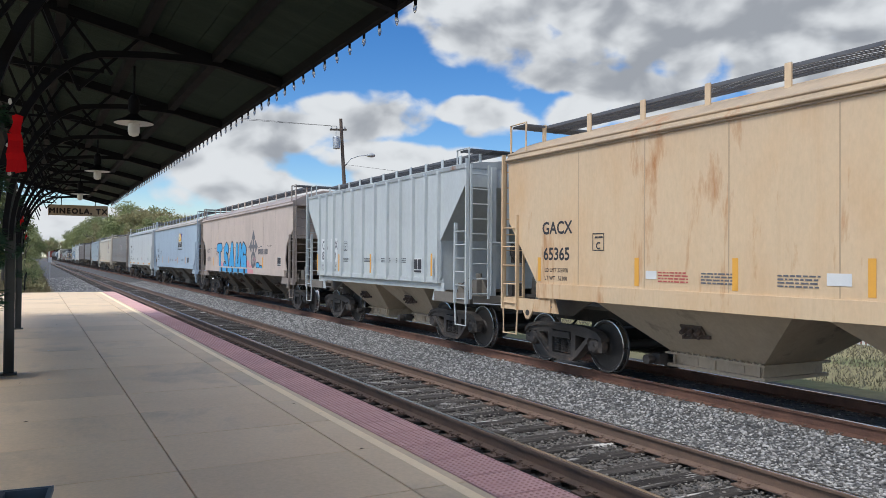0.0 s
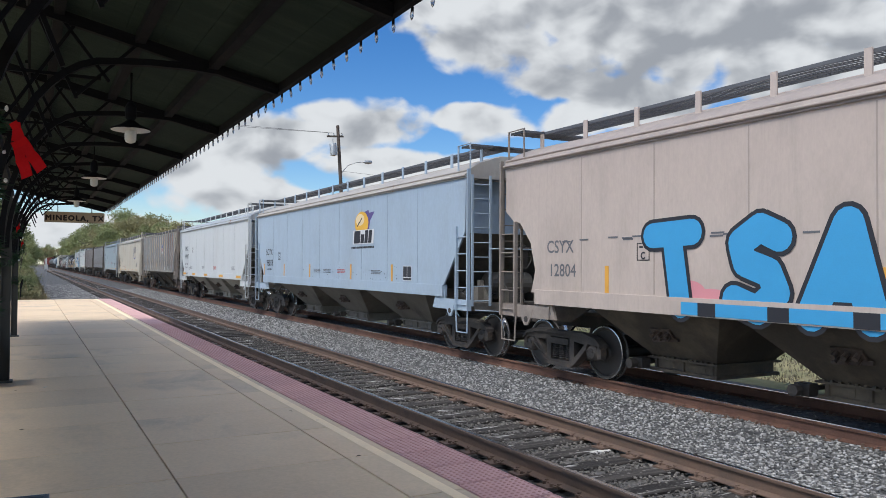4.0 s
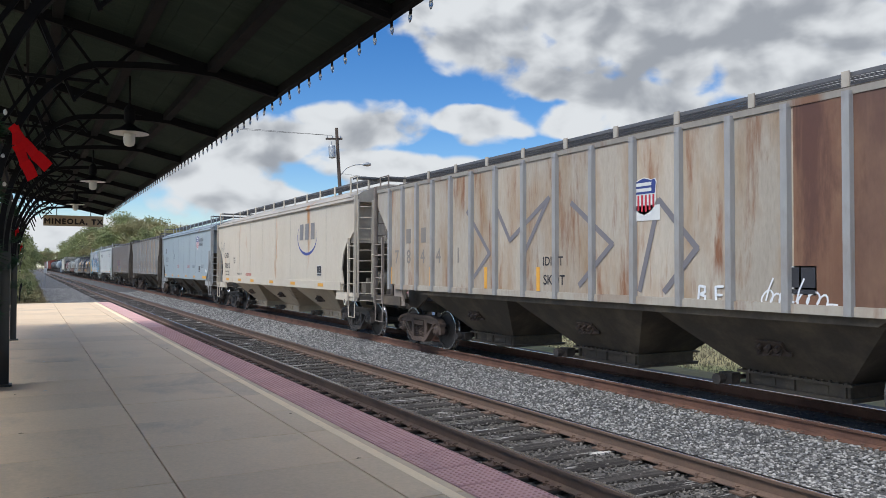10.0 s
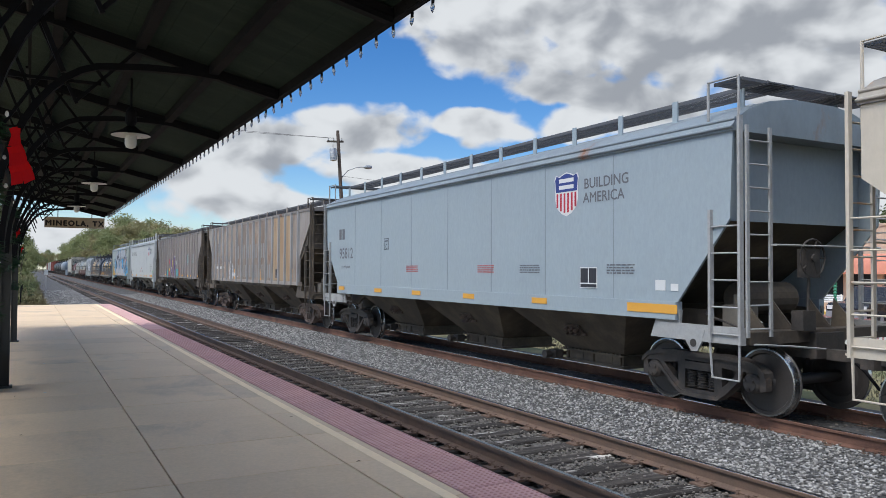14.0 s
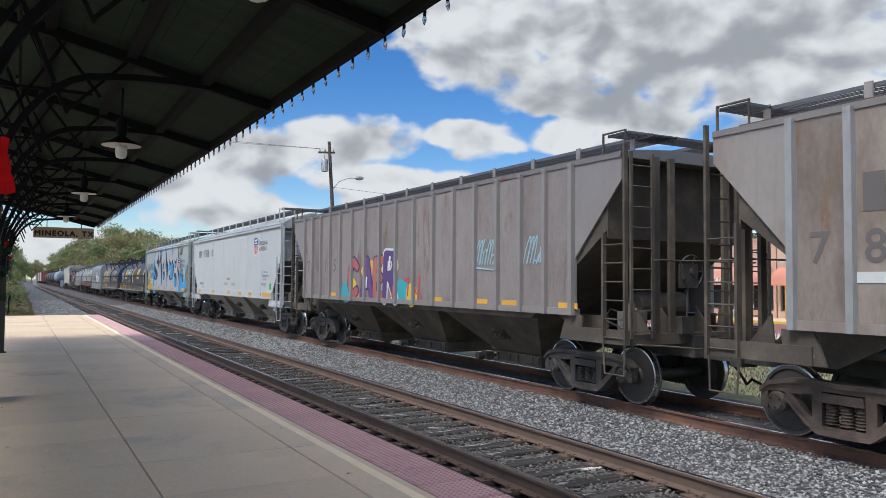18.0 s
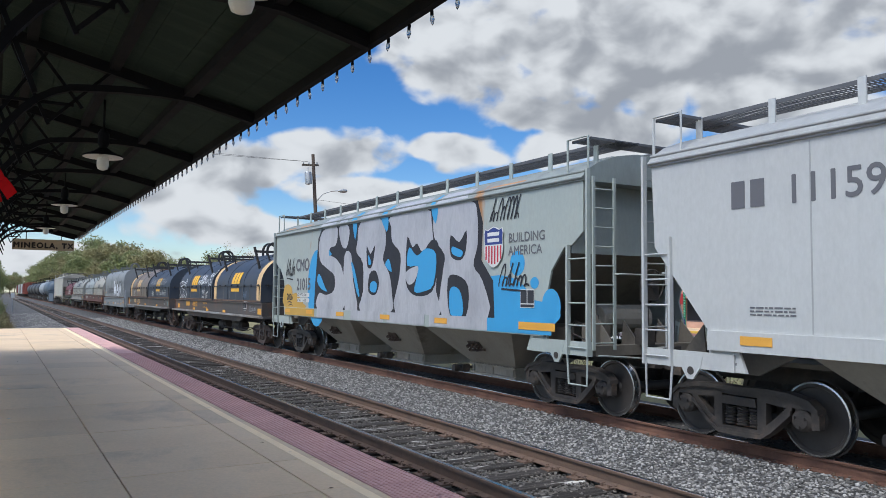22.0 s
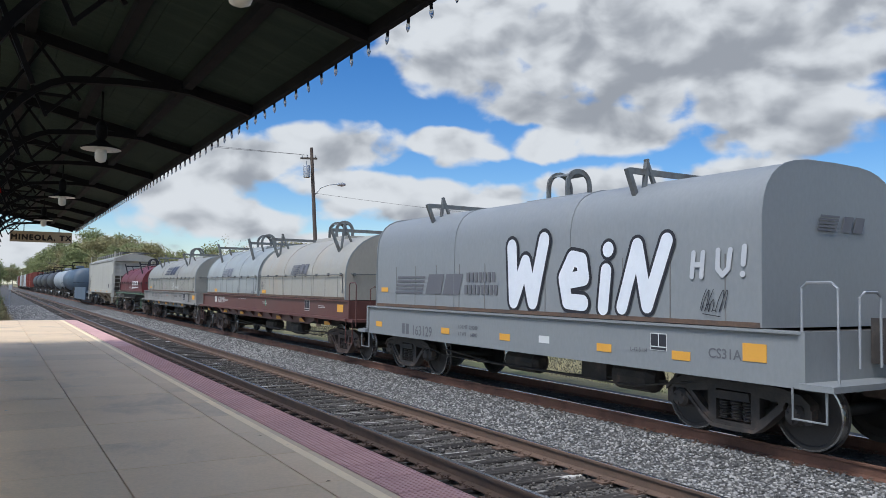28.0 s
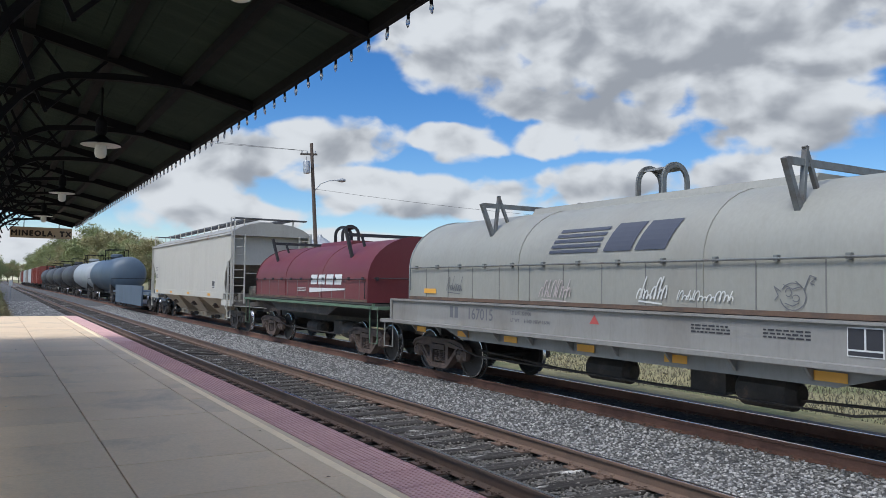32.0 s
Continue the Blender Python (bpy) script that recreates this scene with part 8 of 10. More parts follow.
# car 4
words(car4, x4, 58.34 - m4, 2.28, "SOYX", 0.33), words(car4, x4, 58.25 - m4, 1.88, "98033", 0.33)
words(car4, x4, 58.2 - m4, 1.72, "LD LMT 224000", 0.09), plate_box(car4, x4, 56.75 - m4, 2.10, 0.28)
poly(car4, x4, [[(48.75 - m4, 3.35), (48.42 - m4, 3.40), (48.35 - m4, 3.32), (48.0 - m4, 3.34), (48.3 - m4, 3.10), (48.4 - m4, 2.80), (48.9 - m4, 2.80)]], ink("purple_emblem", (0.10, 0.07, 0.22)), "emblem_field", "purple patch of the emblem")
poly(car4, x4 - 0.003, [disc(48.88 - m4, 3.06, 0.48, 0.32)], GOLD_INK, "emblem", "golden oval emblem")
poly(car4, x4 - 0.005, [disc(48.98 - m4, 3.16, 0.30, 0.16)], ink("emblem_light", (0.75, 0.60, 0.35)), "emblem_light")
poly(car4, x4 - 0.007, [[(49.2 - m4, 3.0), (48.85 - m4, 3.22), (48.82 - m4, 3.19), (49.17 - m4, 2.97)]], TAG_INK, "emblem_stroke")
poly(car4, x4 - 0.007, slant(49.5 - m4, 2.50, 1.45, 0.38, 0.1), WHITE_INK, "emblem_band")
for _y, _w, _h in ((49.42, 0.44, 0.34), (48.94, 0.24, 0.24), (48.66, 0.22, 0.34), (48.40, 0.22, 0.34)):
    poly(car4, x4 - 0.010, slant(_y - m4, 2.52, _w, _h, 0.15), TAG_INK, "emblem_block")
fine_print(car4, x4, 49.6 - m4, 2.38, 1, 1.55, h=0.055)
upright_strips(car4, x4, m4, (53.2, 49.64, 46.89, 58.6, 56.0), 1.53)
data_panel(car4, x4, 46.24 - m4, 1.56, 0.45)
for _y in (52.8, 51.9, 50.7, 48.2):
    fine_print(car4, x4, _y - m4, 1.78, 3, 0.6, RED_INK if _y == 50.7 else GREY_INK)
_r4 = random.Random(44)
for _k in range(46):
    poly(car4, x4 - 0.001, [disc(46.0 + 8.5 * _r4.random() - m4, 1.56 + 0.4 * _r4.random() ** 1.5, _r4.uniform(0.008, 0.035), _r4.uniform(0.006, 0.016), 6)], GREY_INK, "oil_speck")
seams(car4, x4, 8.3, 8, ROOFS[BLUE.name])
# car 5
words(car5, x5, 75.55 - m5, 2.68, "WFRX", 0.36), words(car5, x5, 75.52 - m5, 2.24, "454187", 0.36)
words(car5, x5, 75.49 - m5, 1.88, "LD LMT 222500", 0.115), words(car5, x5, 75.49 - m5, 1.70, "LT WT    63500", 0.115)
plate_box(car5, x5, 73.38 - m5, 2.56, 0.28)
strips(car5, x5, [(74.2 - m5, 1.72, 0.18, 0.012), (74.2 - m5, 1.60, 0.18, 0.012), (74.2 - m5, 1.60, 0.012, 0.13), (74.03 - m5, 1.60, 0.012, 0.13)], BLACK_INK)
reflectors(car5, sill_x(x5), m5, (75.4, 72.7, 69.5, 66.0, 62.6), 1.33, 0.85, 0.11)
for _y in (73.9, 70.6, 67.8, 64.0):
    fine_print(car5, x5, _y - m5, 1.80, 4, 0.6, RED_INK if _y == 67.8 else GREY_INK)
fine_print(car5, sill_x(x5), 74.9 - m5, 1.40, 2, 0.4, h=0.03, gap=0.05)
seams(car5, x5, 8.0, 6, ROOFS[WHITE.name])
# car 6
for _c, _y, _z in (("U", 92.2, 2.50), ("P", 91.42, 2.50)):
    strips(car6, x6 - 0.002, [(_y - m6, _z, 0.24, 0.34)], FADED_INK)
for _c, _y in (("7", 92.85), ("8", 92.19), ("4", 91.46), ("4", 90.70), ("1", 89.82)):
    words(car6, x6, _y - m6, 2.03, _c, 0.46, FADED_INK)
words(car6, x6, 86.72 - m6, 1.97, "IDIOT", 0.22, TAG_INK), words(car6, x6, 86.70 - m6, 1.64, "SKOT", 0.24, TAG_INK)
scribble(car6, x6 - 0.004, [[(89.33 - m6, 3.08), (88.47 - m6, 2.21), (89.14 - m6, 1.67)], [(88.24 - m6, 3.12), (87.75 - m6, 2.44), (86.53 - m6, 3.14), (87.33 - m6, 2.12), (87.3 - m6, 1.6)], [(85.9 - m6, 3.0), (84.9 - m6, 2.3), (85.7 - m6, 1.65)], [(84.3 - m6, 1.6), (83.9 - m6, 2.9), (83.2 - m6, 2.2), (83.8 - m6, 1.6)]], ink("grey_spray", (0.17, 0.16, 0.17)), 0.045)
scribble(car6, x6 - 0.003, [[(79.2 - m6, 3.25), (79.0 - m6, 3.6), (78.75 - m6, 3.3), (79.15 - m6, 2.95)], [(78.8 - m6, 3.55), (78.55 - m6, 3.1), (78.9 - m6, 3.0)]], TAG_INK, 0.02)
for _y, _w, _m in ((81.72, 0.62, "rust_brown"), (80.98, 0.56, "rust_dark"), (80.36, 0.58, "rust_red")):
    strips(car6, x6 - 0.001, [(_y - m6, 1.5, _w, 2.36)], paints(_m, {"rust_brown": (0.17, 0.085, 0.05), "rust_dark": (0.12, 0.062, 0.042), "rust_red": (0.21, 0.085, 0.045)}[_m], 0.6, 0.55, (0.28, 0.17, 0.10), (0.10, 0.045, 0.03)), "rust_panel", "rust-brown repainted panel")
tag(car6, x6, 79.3 - m6, 3.0, 0.8, 0.6, TAG_INK, 8, 4, 0.014)
upright_strips(car6, x6, m6, (93.07, 90.97, 88.61, 86.85, 79.75), 1.52, 0.1, 0.42)
strips(car6, x6 - 0.003, [(84.5 - m6, 2.62, 0.62, 0.22)], WHITE_INK, "emblem_field"), shield(car6, x6 - 0.006, 84.2 - m6, 2.98, 0.52, 0.55)
data_panel(car6, x6, 81.85 - m6, 1.62)
bubble(car6, x6, [("B", 83.2 - m6, 1.46, 0.32, 0.1), ("E", 82.9 - m6, 1.46, 0.32, 0), ("L", 82.65 - m6, 1.46, 0.34, 0)], WHITE_SPRAY, WHITE_SPRAY, 0.02, 0.03)
tag(car6, x6, 82.2 - m6, 1.45, 1.0, 0.35, WHITE_SPRAY, 12, 5, 0.014)
# car 7
_c7 = 99.62 - m7
_arc = [math.pi * (0.93 + 1.22 * k / 24) for k in range(25)]
_rim = [((_c7 + 0.98 * math.cos(a), 2.93 + 0.62 * math.sin(a)), (_c7 - 0.012 + 0.955 * math.cos(a), 2.935 + 0.075 * max(0.0, -math.sin(a)) + 0.61 * math.sin(a))) for a in _arc]
poly(car7, x7 - 0.002, [[p, q, v, u] for (p, u), (q, v) in zip(_rim, _rim[1:])], ink("swoosh_blue", (0.05, 0.07, 0.26)), "emblem_ring", "blue crescent of the emblem")
for _y in (100.36, 99.80, 99.24):
    poly(car7, x7 - 0.004, slant(_y - m7, 2.82, 0.36, 0.52, 0.06, 1), ink("emblem_grey", (0.20, 0.19, 0.19)), "emblem_block")
words(car7, x7, 111.4 - m7, 2.34, "CHSX", 0.33), words(car7, x7, 111.34 - m7, 1.88, "580510", 0.34)
words(car7, x7, 111.2 - m7, 1.70, "LD LMT 219600", 0.10), words(car7, x7, 111.2 - m7, 1.56, "LT WT    66400", 0.10), plate_box(car7, x7, 109.62 - m7, 2.10, 0.27)
reflectors(car7, sill_x(x7), m7, (110.6, 108.4, 106.35, 103.6, 101.0, 98.2), 1.34, 0.5, 0.10)
fine_print(car7, x7, 107.5 - m7, 1.66, 3, 0.9, RED_INK), fine_print(car7, x7, 109.0 - m7, 1.66, 2, 0.8), data_panel(car7, x7, 98.6 - m7, 1.66, 0.4)
tag(car7, x7, 112.3 - m7, 2.5, 0.8, 0.6, GREY_INK, 21, 4, 0.008)
seams(car7, x7, 8.7, 8, ROOFS[CREAM.name])
# car 8
shield(car8, x8, 117.82 - m8, 3.22, 0.66, 0.74)
words(car8, x8, 117.36 - m8, 3.27, "BUILDING", 0.235, GREY_INK), words(car8, x8, 117.38 - m8, 3.04, "AMERICA", 0.235, GREY_INK)
block_marks(car8, x8, 128.49 - m8, 2.80, 2, 0.30, GREY_INK), words(car8, x8, 128.47 - m8, 2.26, "95812", 0.42, GREY_INK)
words(car8, x8, 128.3 - m8, 1.98, "LD LMT 224000", 0.10, GREY_INK), plate_box(car8, x8, 125.3 - m8, 2.45, 0.28)
reflectors(car8, sill_x(x8), m8, (128.2, 125.6, 123.4, 121.0, 118.55), 1.36, 0.45, 0.10), reflectors(car8, sill_x(x8), m8, (115.8,), 1.34, 1.0, 0.13)
data_panel(car8, x8, 117.45 - m8, 1.66, 0.42)
for _y in (124.0, 120.7, 119.2, 116.8):
    fine_print(car8, x8, _y - m8, 2.02, 4, 0.6, RED_INK if _y > 120 and _y < 125 else GREY_INK)
strips(car8, x8, [(115.75 - m8, 1.66, 0.2, 0.15), (115.45 - m8, 1.66, 0.14, 0.1)], WHITE_INK, "sticker")
seams(car8, x8, 7.7, 7, ROOFS[MIST.name])
# car 9
ink_panel = grain("ochre_panel", (0.36, 0.26, 0.16), 0.7, vary=0.4, scale=0.9, fine=14, stretch=(1, 3.0, 0.35), second=(0.27, 0.18, 0.10), spread=(0.42, 0.62), third=(0.20, 0.11, 0.06), third_at=(0.58, 0.7), third_scale=1.5, third_stretch=(1, 3, 0.3), bump=0.08, shift=0.15)
for _c, _y in (("7", 145.51), ("8", 144.86), ("5", 144.11), ("4", 143.35), ("4", 142.55)):
    words(car9, x9, _y - m9, 2.17, _c, 0.52, GREY_INK if _c == "4" else ink("ghost_dark", (0.13, 0.11, 0.10)))
block_marks(car9, x9, 144.86 - m9, 2.72, 2, 0.42, ink("ghost_dark", (0.13, 0.11, 0.10)))
strips(car9, x9 - 0.002, [(144.95 - m9, 1.95, 0.42, 0.12), (144.4 - m9, 1.95, 0.5, 0.12), (143.55 - m9, 1.95, 0.18, 0.12)], PALE_INK, "masked_band", "pale masked band")
GHOST = ink("ghost_grey", (0.255, 0.25, 0.24))
for _z, _h, _row in ((2.38, 0.56, (140.95, 139.95, 138.95, 137.95, 136.95)), (1.62, 0.5, (141.5, 140.6, 139.7, 138.8, 137.9, 137.0, 136.1))):
    for _y in _row:
        strips(car9, x9 - 0.004, [(_y - m9, _z, 0.11, _h), (_y - m9 - 0.27, _z, 0.11, _h)], GHOST, "ghost_block", "faded pale painted-out mark")
for _y, _w in ((135.5, 0.84), (134.6, 0.82), (133.72, 0.80)):
    strips(car9, x9 - 0.001, [(_y - m9, 1.54, _w - 0.1, 2.26)], ink_panel, "repainted_panel", "ochre repainted sheet, stained")
upright_strips(car9, x9, m9, (145.78, 143.66, 141.3, 137.0, 133.0), 1.52, 0.1, 0.42)
_s = 141.95 - m9
scribble(car9, x9 - 0.006, [[(_s + 0.28, 1.47), (_s + 0.33, 1.9), (_s + 0.22, 2.25), (_s, 2.36), (_s - 0.2, 2.25), (_s - 0.28, 1.9), (_s - 0.24, 1.47)], [(_s + 0.18, 1.95), (_s + 0.1, 2.1), (_s + 0.04, 1.95), (_s + 0.18, 1.95)], [(_s - 0.16, 1.95), (_s - 0.1, 2.12), (_s - 0.03, 1.95), (_s - 0.16, 1.95)], [(_s + 0.14, 1.75), (_s - 0.14, 1.75)], [(_s + 0.1, 1.47), (_s + 0.12, 1.75)], [(_s - 0.1, 1.47), (_s - 0.12, 1.75)]], WHITE_SPRAY, 0.026, "painted_figure")
words(car9, x9 - 0.006, 141.66 - m9, 1.62, "HONEY..", 0.24, WHITE_SPRAY, bold=0.006)
data_panel(car9, x9, 135.0 - m9, 1.62)
# car 10
for _y, _z, _w, _m in ((159.6, 1.62, 0.5, ink("teal_spray", (0.05, 0.33, 0.38))), (159.2, 1.75, 0.45, ink("yellow_spray", (0.68, 0.45, 0.05))), (156.2, 1.70, 0.6, ink("teal_spray", (0.05, 0.33, 0.38))), (155.6, 1.62, 0.35, ink("yellow_spray", (0.68, 0.45, 0.05))), (157.6, 2.2, 1.2, ink("yellow_spray", (0.68, 0.45, 0.05)))):
    poly(car10, x10 - 0.001 - 0.0004 * (_y % 3), [disc(_y - m10, _z, _w * 0.8, 0.28)], _m, "spray_patch")
_plum = ink("plum_spray", (0.06, 0.035, 0.11))
for _c, _y, _z, _s, _f in (("C", 159.45, 1.55, 1.25, (0.42, 0.10, 0.10)), ("A", 158.55, 1.55, 1.25, (0.13, 0.06, 0.20)), ("E", 157.75, 1.55, 1.25, (0.40, 0.13, 0.10)), ("R", 157.15, 1.52, 1.45, (0.09, 0.05, 0.16))):
    bubble(car10, x10 - 0.002, [(_c, _y - m10, _z, _s, 0.05)], ink("letter_fill", _f) if _c in "C" else ink("letter_" + _c.lower(), _f), ink("outline_white", (0.60, 0.60, 0.58)) if _c == "R" else _plum, 0.13, 0.24)
for _k, (_y, _z) in enumerate(((159.25, 2.3), (159.3, 1.75), (158.2, 1.9), (157.5, 2.3), (157.45, 1.7), (156.8, 2.4), (156.6, 1.7))):
    scribble(car10, x10 - 0.018, [[(_y - m10, _z - 0.12), (_y - m10 - 0.05, _z + 0.12)]], (ink("red_spray", (0.50, 0.05, 0.05)), ink("orange_spray", (0.65, 0.22, 0.03)), WHITE_SPRAY)[_k % 3], 0.045, "paint_fleck")
scribble(car10, x10 - 0.004, [[(155.95 - m10, 1.95), (155.75 - m10, 2.0), (155.8 - m10, 1.6)], [(155.6 - m10, 1.65), (155.55 - m10, 2.0), (155.35 - m10, 1.65)], [(155.2 - m10, 2.05), (155.25 - m10, 1.5)]], ink("red_spray", (0.50, 0.05, 0.05)), 0.03)
tag(car10, x10 - 0.004, 152.9 - m10, 2.15, 0.8, 0.6, ink("pale_teal", (0.30, 0.45, 0.48)), 31, 5, 0.018), tag(car10, x10 - 0.004, 151.2 - m10, 2.15, 0.6, 0.6, ink("pale_teal", (0.30, 0.45, 0.48)), 32, 4, 0.018)
reflectors(car10, x10, m10, (160.6, 158.9, 154.4, 152.6, 151.6, 149.9), 1.50, 0.5, 0.10)
for _c, _y in (("7", 162.86), ("6", 162.02), ("1", 161.35), ("5", 160.62)):
    words(car10, x10, _y - m10, 2.2, _c, 0.5, ink("ghost_dark", (0.13, 0.11, 0.10)))
# car 11
shield(car11, x11, 168.8 - m11, 3.22, 0.66, 0.74)
words(car11, x11, 168.32 - m11, 3.24, "BUILDING", 0.235, GREY_INK), words(car11, x11, 168.34 - m11, 3.03, "AMERICA", 0.235, GREY_INK)
block_marks(car11, x11, 179.15 - m11, 3.03, 2, 0.34, GREY_INK), words(car11, x11, 178.4 - m11, 3.03, "111598", 0.48, GREY_INK)
reflectors(car11, sill_x(x11), m11, (178.8, 175.8, 172.9, 171.0, 169.5), 1.35, 0.45, 0.11), reflectors(car11, sill_x(x11), m11, (167.2,), 1.34, 1.0, 0.14)
strips(car11, x11, [(166.95 - m11, 1.60, 0.24, 0.22)], ink("green_sticker", (0.05, 0.33, 0.09)), "sticker", "green sticker"), strips(car11, sill_x(x11), [(168.0 - m11, 1.36, 0.12, 0.10)], ink("pink_sticker", (0.6, 0.12, 0.2)), "sticker")
words(car11, x11, 167.85 - m11, 2.20, "EW 10-4   H 13-3", 0.09, GREY_INK), words(car11, x11, 167.85 - m11, 2.07, "EXH 10-5  EXWH 9-0", 0.09, GREY_INK), words(car11, x11, 167.85 - m11, 1.94, "CU FT 5200", 0.09, GREY_INK)
for _y in (178.9, 173.8, 172.6, 168.0):
    fine_print(car11, x11, _y - m11, 1.80, 3, 0.6, RED_INK if _y == 173.8 else GREY_INK)
words(car11, x11, 173.4 - m11, 1.95, "WARNING", 0.12, RED_INK)
plate_box(car11, x11, 176.4 - m11, 3.05, 0.28)
seams(car11, x11, 7.5, 6, ROOFS[SILVER.name])
# car 12
for _y, _z, _a, _b in ((193.4, 2.1, 0.75, 1.1), (192.2, 1.75, 0.9, 0.42), (190.5, 2.5, 0.5, 1.2), (190.3, 1.7, 0.6, 0.3), (188.6, 3.1, 0.45, 0.6), (187.5, 2.1, 0.85, 0.6), (186.4, 3.0, 0.4, 0.6), (185.6, 1.8, 0.7, 0.45), (184.3, 1.8, 1.0, 0.5), (183.4, 1.62, 0.9, 0.24), (183.7, 2.5, 0.22, 0.22), (182.75, 1.75, 0.25, 0.3), (183.2, 2.15, 0.12, 0.1)):
    poly(car12, x12 - 0.0005 - 0.0006 * (_y % 3), [disc(_y - m12, _z, _a, _b, 24)], SKY_INK, "blue_spray", "bright blue spray paint")
for _y, _z in ((195.2, 1.75), (194.9, 1.62), (186.9, 3.55), (189.6, 3.6)):
    poly(car12, x12 - 0.0022 - 0.0006 * (_y % 3), [disc(_y - m12, _z, 0.4, 0.2)], ink("ochre_spray", (0.50, 0.30, 0.06)), "ochre_spray")


strips(car12, x12 - 0.036, [(196.0 - m12, 1.28, 2.5, 0.22)], ink("ochre_spray", (0.50, 0.30, 0.06)), "paint_on_sill", "ochre paint over the sill")


def smooth(pts, n=3):
    """A soft closed line through corner points."""
    out, k = [], len(pts)
    for i in range(k):
        p0, p1, p2, p3 = (Vector(pts[(i + d) % k]) for d in (-1, 0, 1, 2))
        for j in range(n):
            u = j / n
            q = 0.5 * (2 * p1 + (p2 - p0) * u + (2 * p0 - 5 * p1 + 4 * p2 - p3) * u * u + (3 * p1 - p0 - 3 * p2 + p3) * u ** 3)
            out.append((q.x, q.y))
    return out


def painted(car, x, mid, rings, mat, name, label="", soft=True):
    for k, ring in enumerate(rings):
        ring = [(y - mid, z) for y, z in ring]
        poly(car, x - 0.0003 * k, [smooth(ring) if soft else ring], mat, name, label)


painted(car12, x12 - 0.0024, m12, [[(196.2, 1.52), (196.25, 2.1), (195.9, 2.22), (195.55, 2.12), (195.42, 1.85), (195.2, 1.72), (194.6, 1.66), (194.3, 1.52)]], ink("ochre_spray", (0.50, 0.30, 0.06)), "ochre_spray", "ochre spray paint")
painted(car12, x12 - 0.003, m12, [[(193.6, 1.5), (193.55, 2.2), (193.42, 3.0), (193.35, 3.5), (193.1, 3.76), (189, 3.77), (185.0, 3.77), (184.8, 3.3), (184.85, 2.6), (184.45, 2.2), (184.4, 1.5)]], TAG_INK, "painted_field", "black outline of the huge letters", False)
painted(car12, x12 - 0.005, m12, [
    [(193.35, 1.52), (193.22, 1.95), (192.7, 1.9), (192.12, 2.03), (192.1, 2.42), (192.6, 2.62), (193.15, 2.85), (193.3, 3.3), (193.0, 3.70), (192.4, 3.76), (191.98, 3.75), (191.92, 3.5), (192.05, 3.25), (192.42, 3.2), (192.5, 3.02), (192.0, 2.88), (191.58, 2.6), (191.42, 2.1), (191.5, 1.52)],
    [(191.78, 3.74), (191.25, 3.74), (191.12, 3.5), (191.3, 3.15), (191.6, 3.2), (191.8, 3.5)], [(191.35, 1.52), (191.45, 2.9), (191.0, 2.98), (190.85, 2.3), (190.55, 1.52)],
    [(190.38, 1.52), (190.22, 2.0), (190.25, 2.7), (190.65, 3.0), (190.6, 3.3), (190.42, 3.74), (189.35, 3.76), (189.02, 3.5), (188.97, 3.1), (189.1, 2.75), (188.75, 2.4), (188.6, 1.9), (188.68, 1.52)],
    [(188.42, 1.52), (188.25, 2.3), (188.2, 2.85), (188.62, 3.15), (188.68, 3.5), (188.72, 3.74), (187.0, 3.76), (186.78, 3.5), (186.7, 3.1), (186.52, 2.6), (186.56, 2.0), (186.42, 1.52)],
    [(186.32, 1.52), (186.28, 2.4), (186.22, 2.75), (186.66, 3.15), (186.55, 3.74), (185.25, 3.76), (185.0, 3.5), (184.98, 2.9), (185.12, 2.5), (184.8, 2.2), (184.62, 1.52)]], SILVER_INK, "painted_letter", "silver bubble letter")
painted(car12, x12 - 0.008, m12, [[(190.03, 3.12), (189.98, 2.62), (189.7, 2.62), (189.55, 3.12), (189.8, 2.92)], [(189.85, 2.42), (189.9, 2.0), (189.5, 1.92), (189.3, 2.2), (189.5, 2.5)],
    [(187.86, 3.22), (187.62, 2.98), (187.4, 3.05), (187.15, 2.85), (186.78, 3.08), (186.48, 3.0), (186.48, 2.5), (186.72, 2.0), (187.4, 1.90), (187.86, 2.1), (187.93, 2.55)],
    [(185.98, 3.14), (185.97, 2.72), (185.6, 2.62), (185.4, 2.8), (185.38, 3.2), (185.65, 2.98)], [(186.08, 2.25), (185.98, 1.52), (185.38, 1.52), (185.3, 2.1), (185.7, 2.32)]], TAG_INK, "letter_hole", "black hollow of a painted letter")
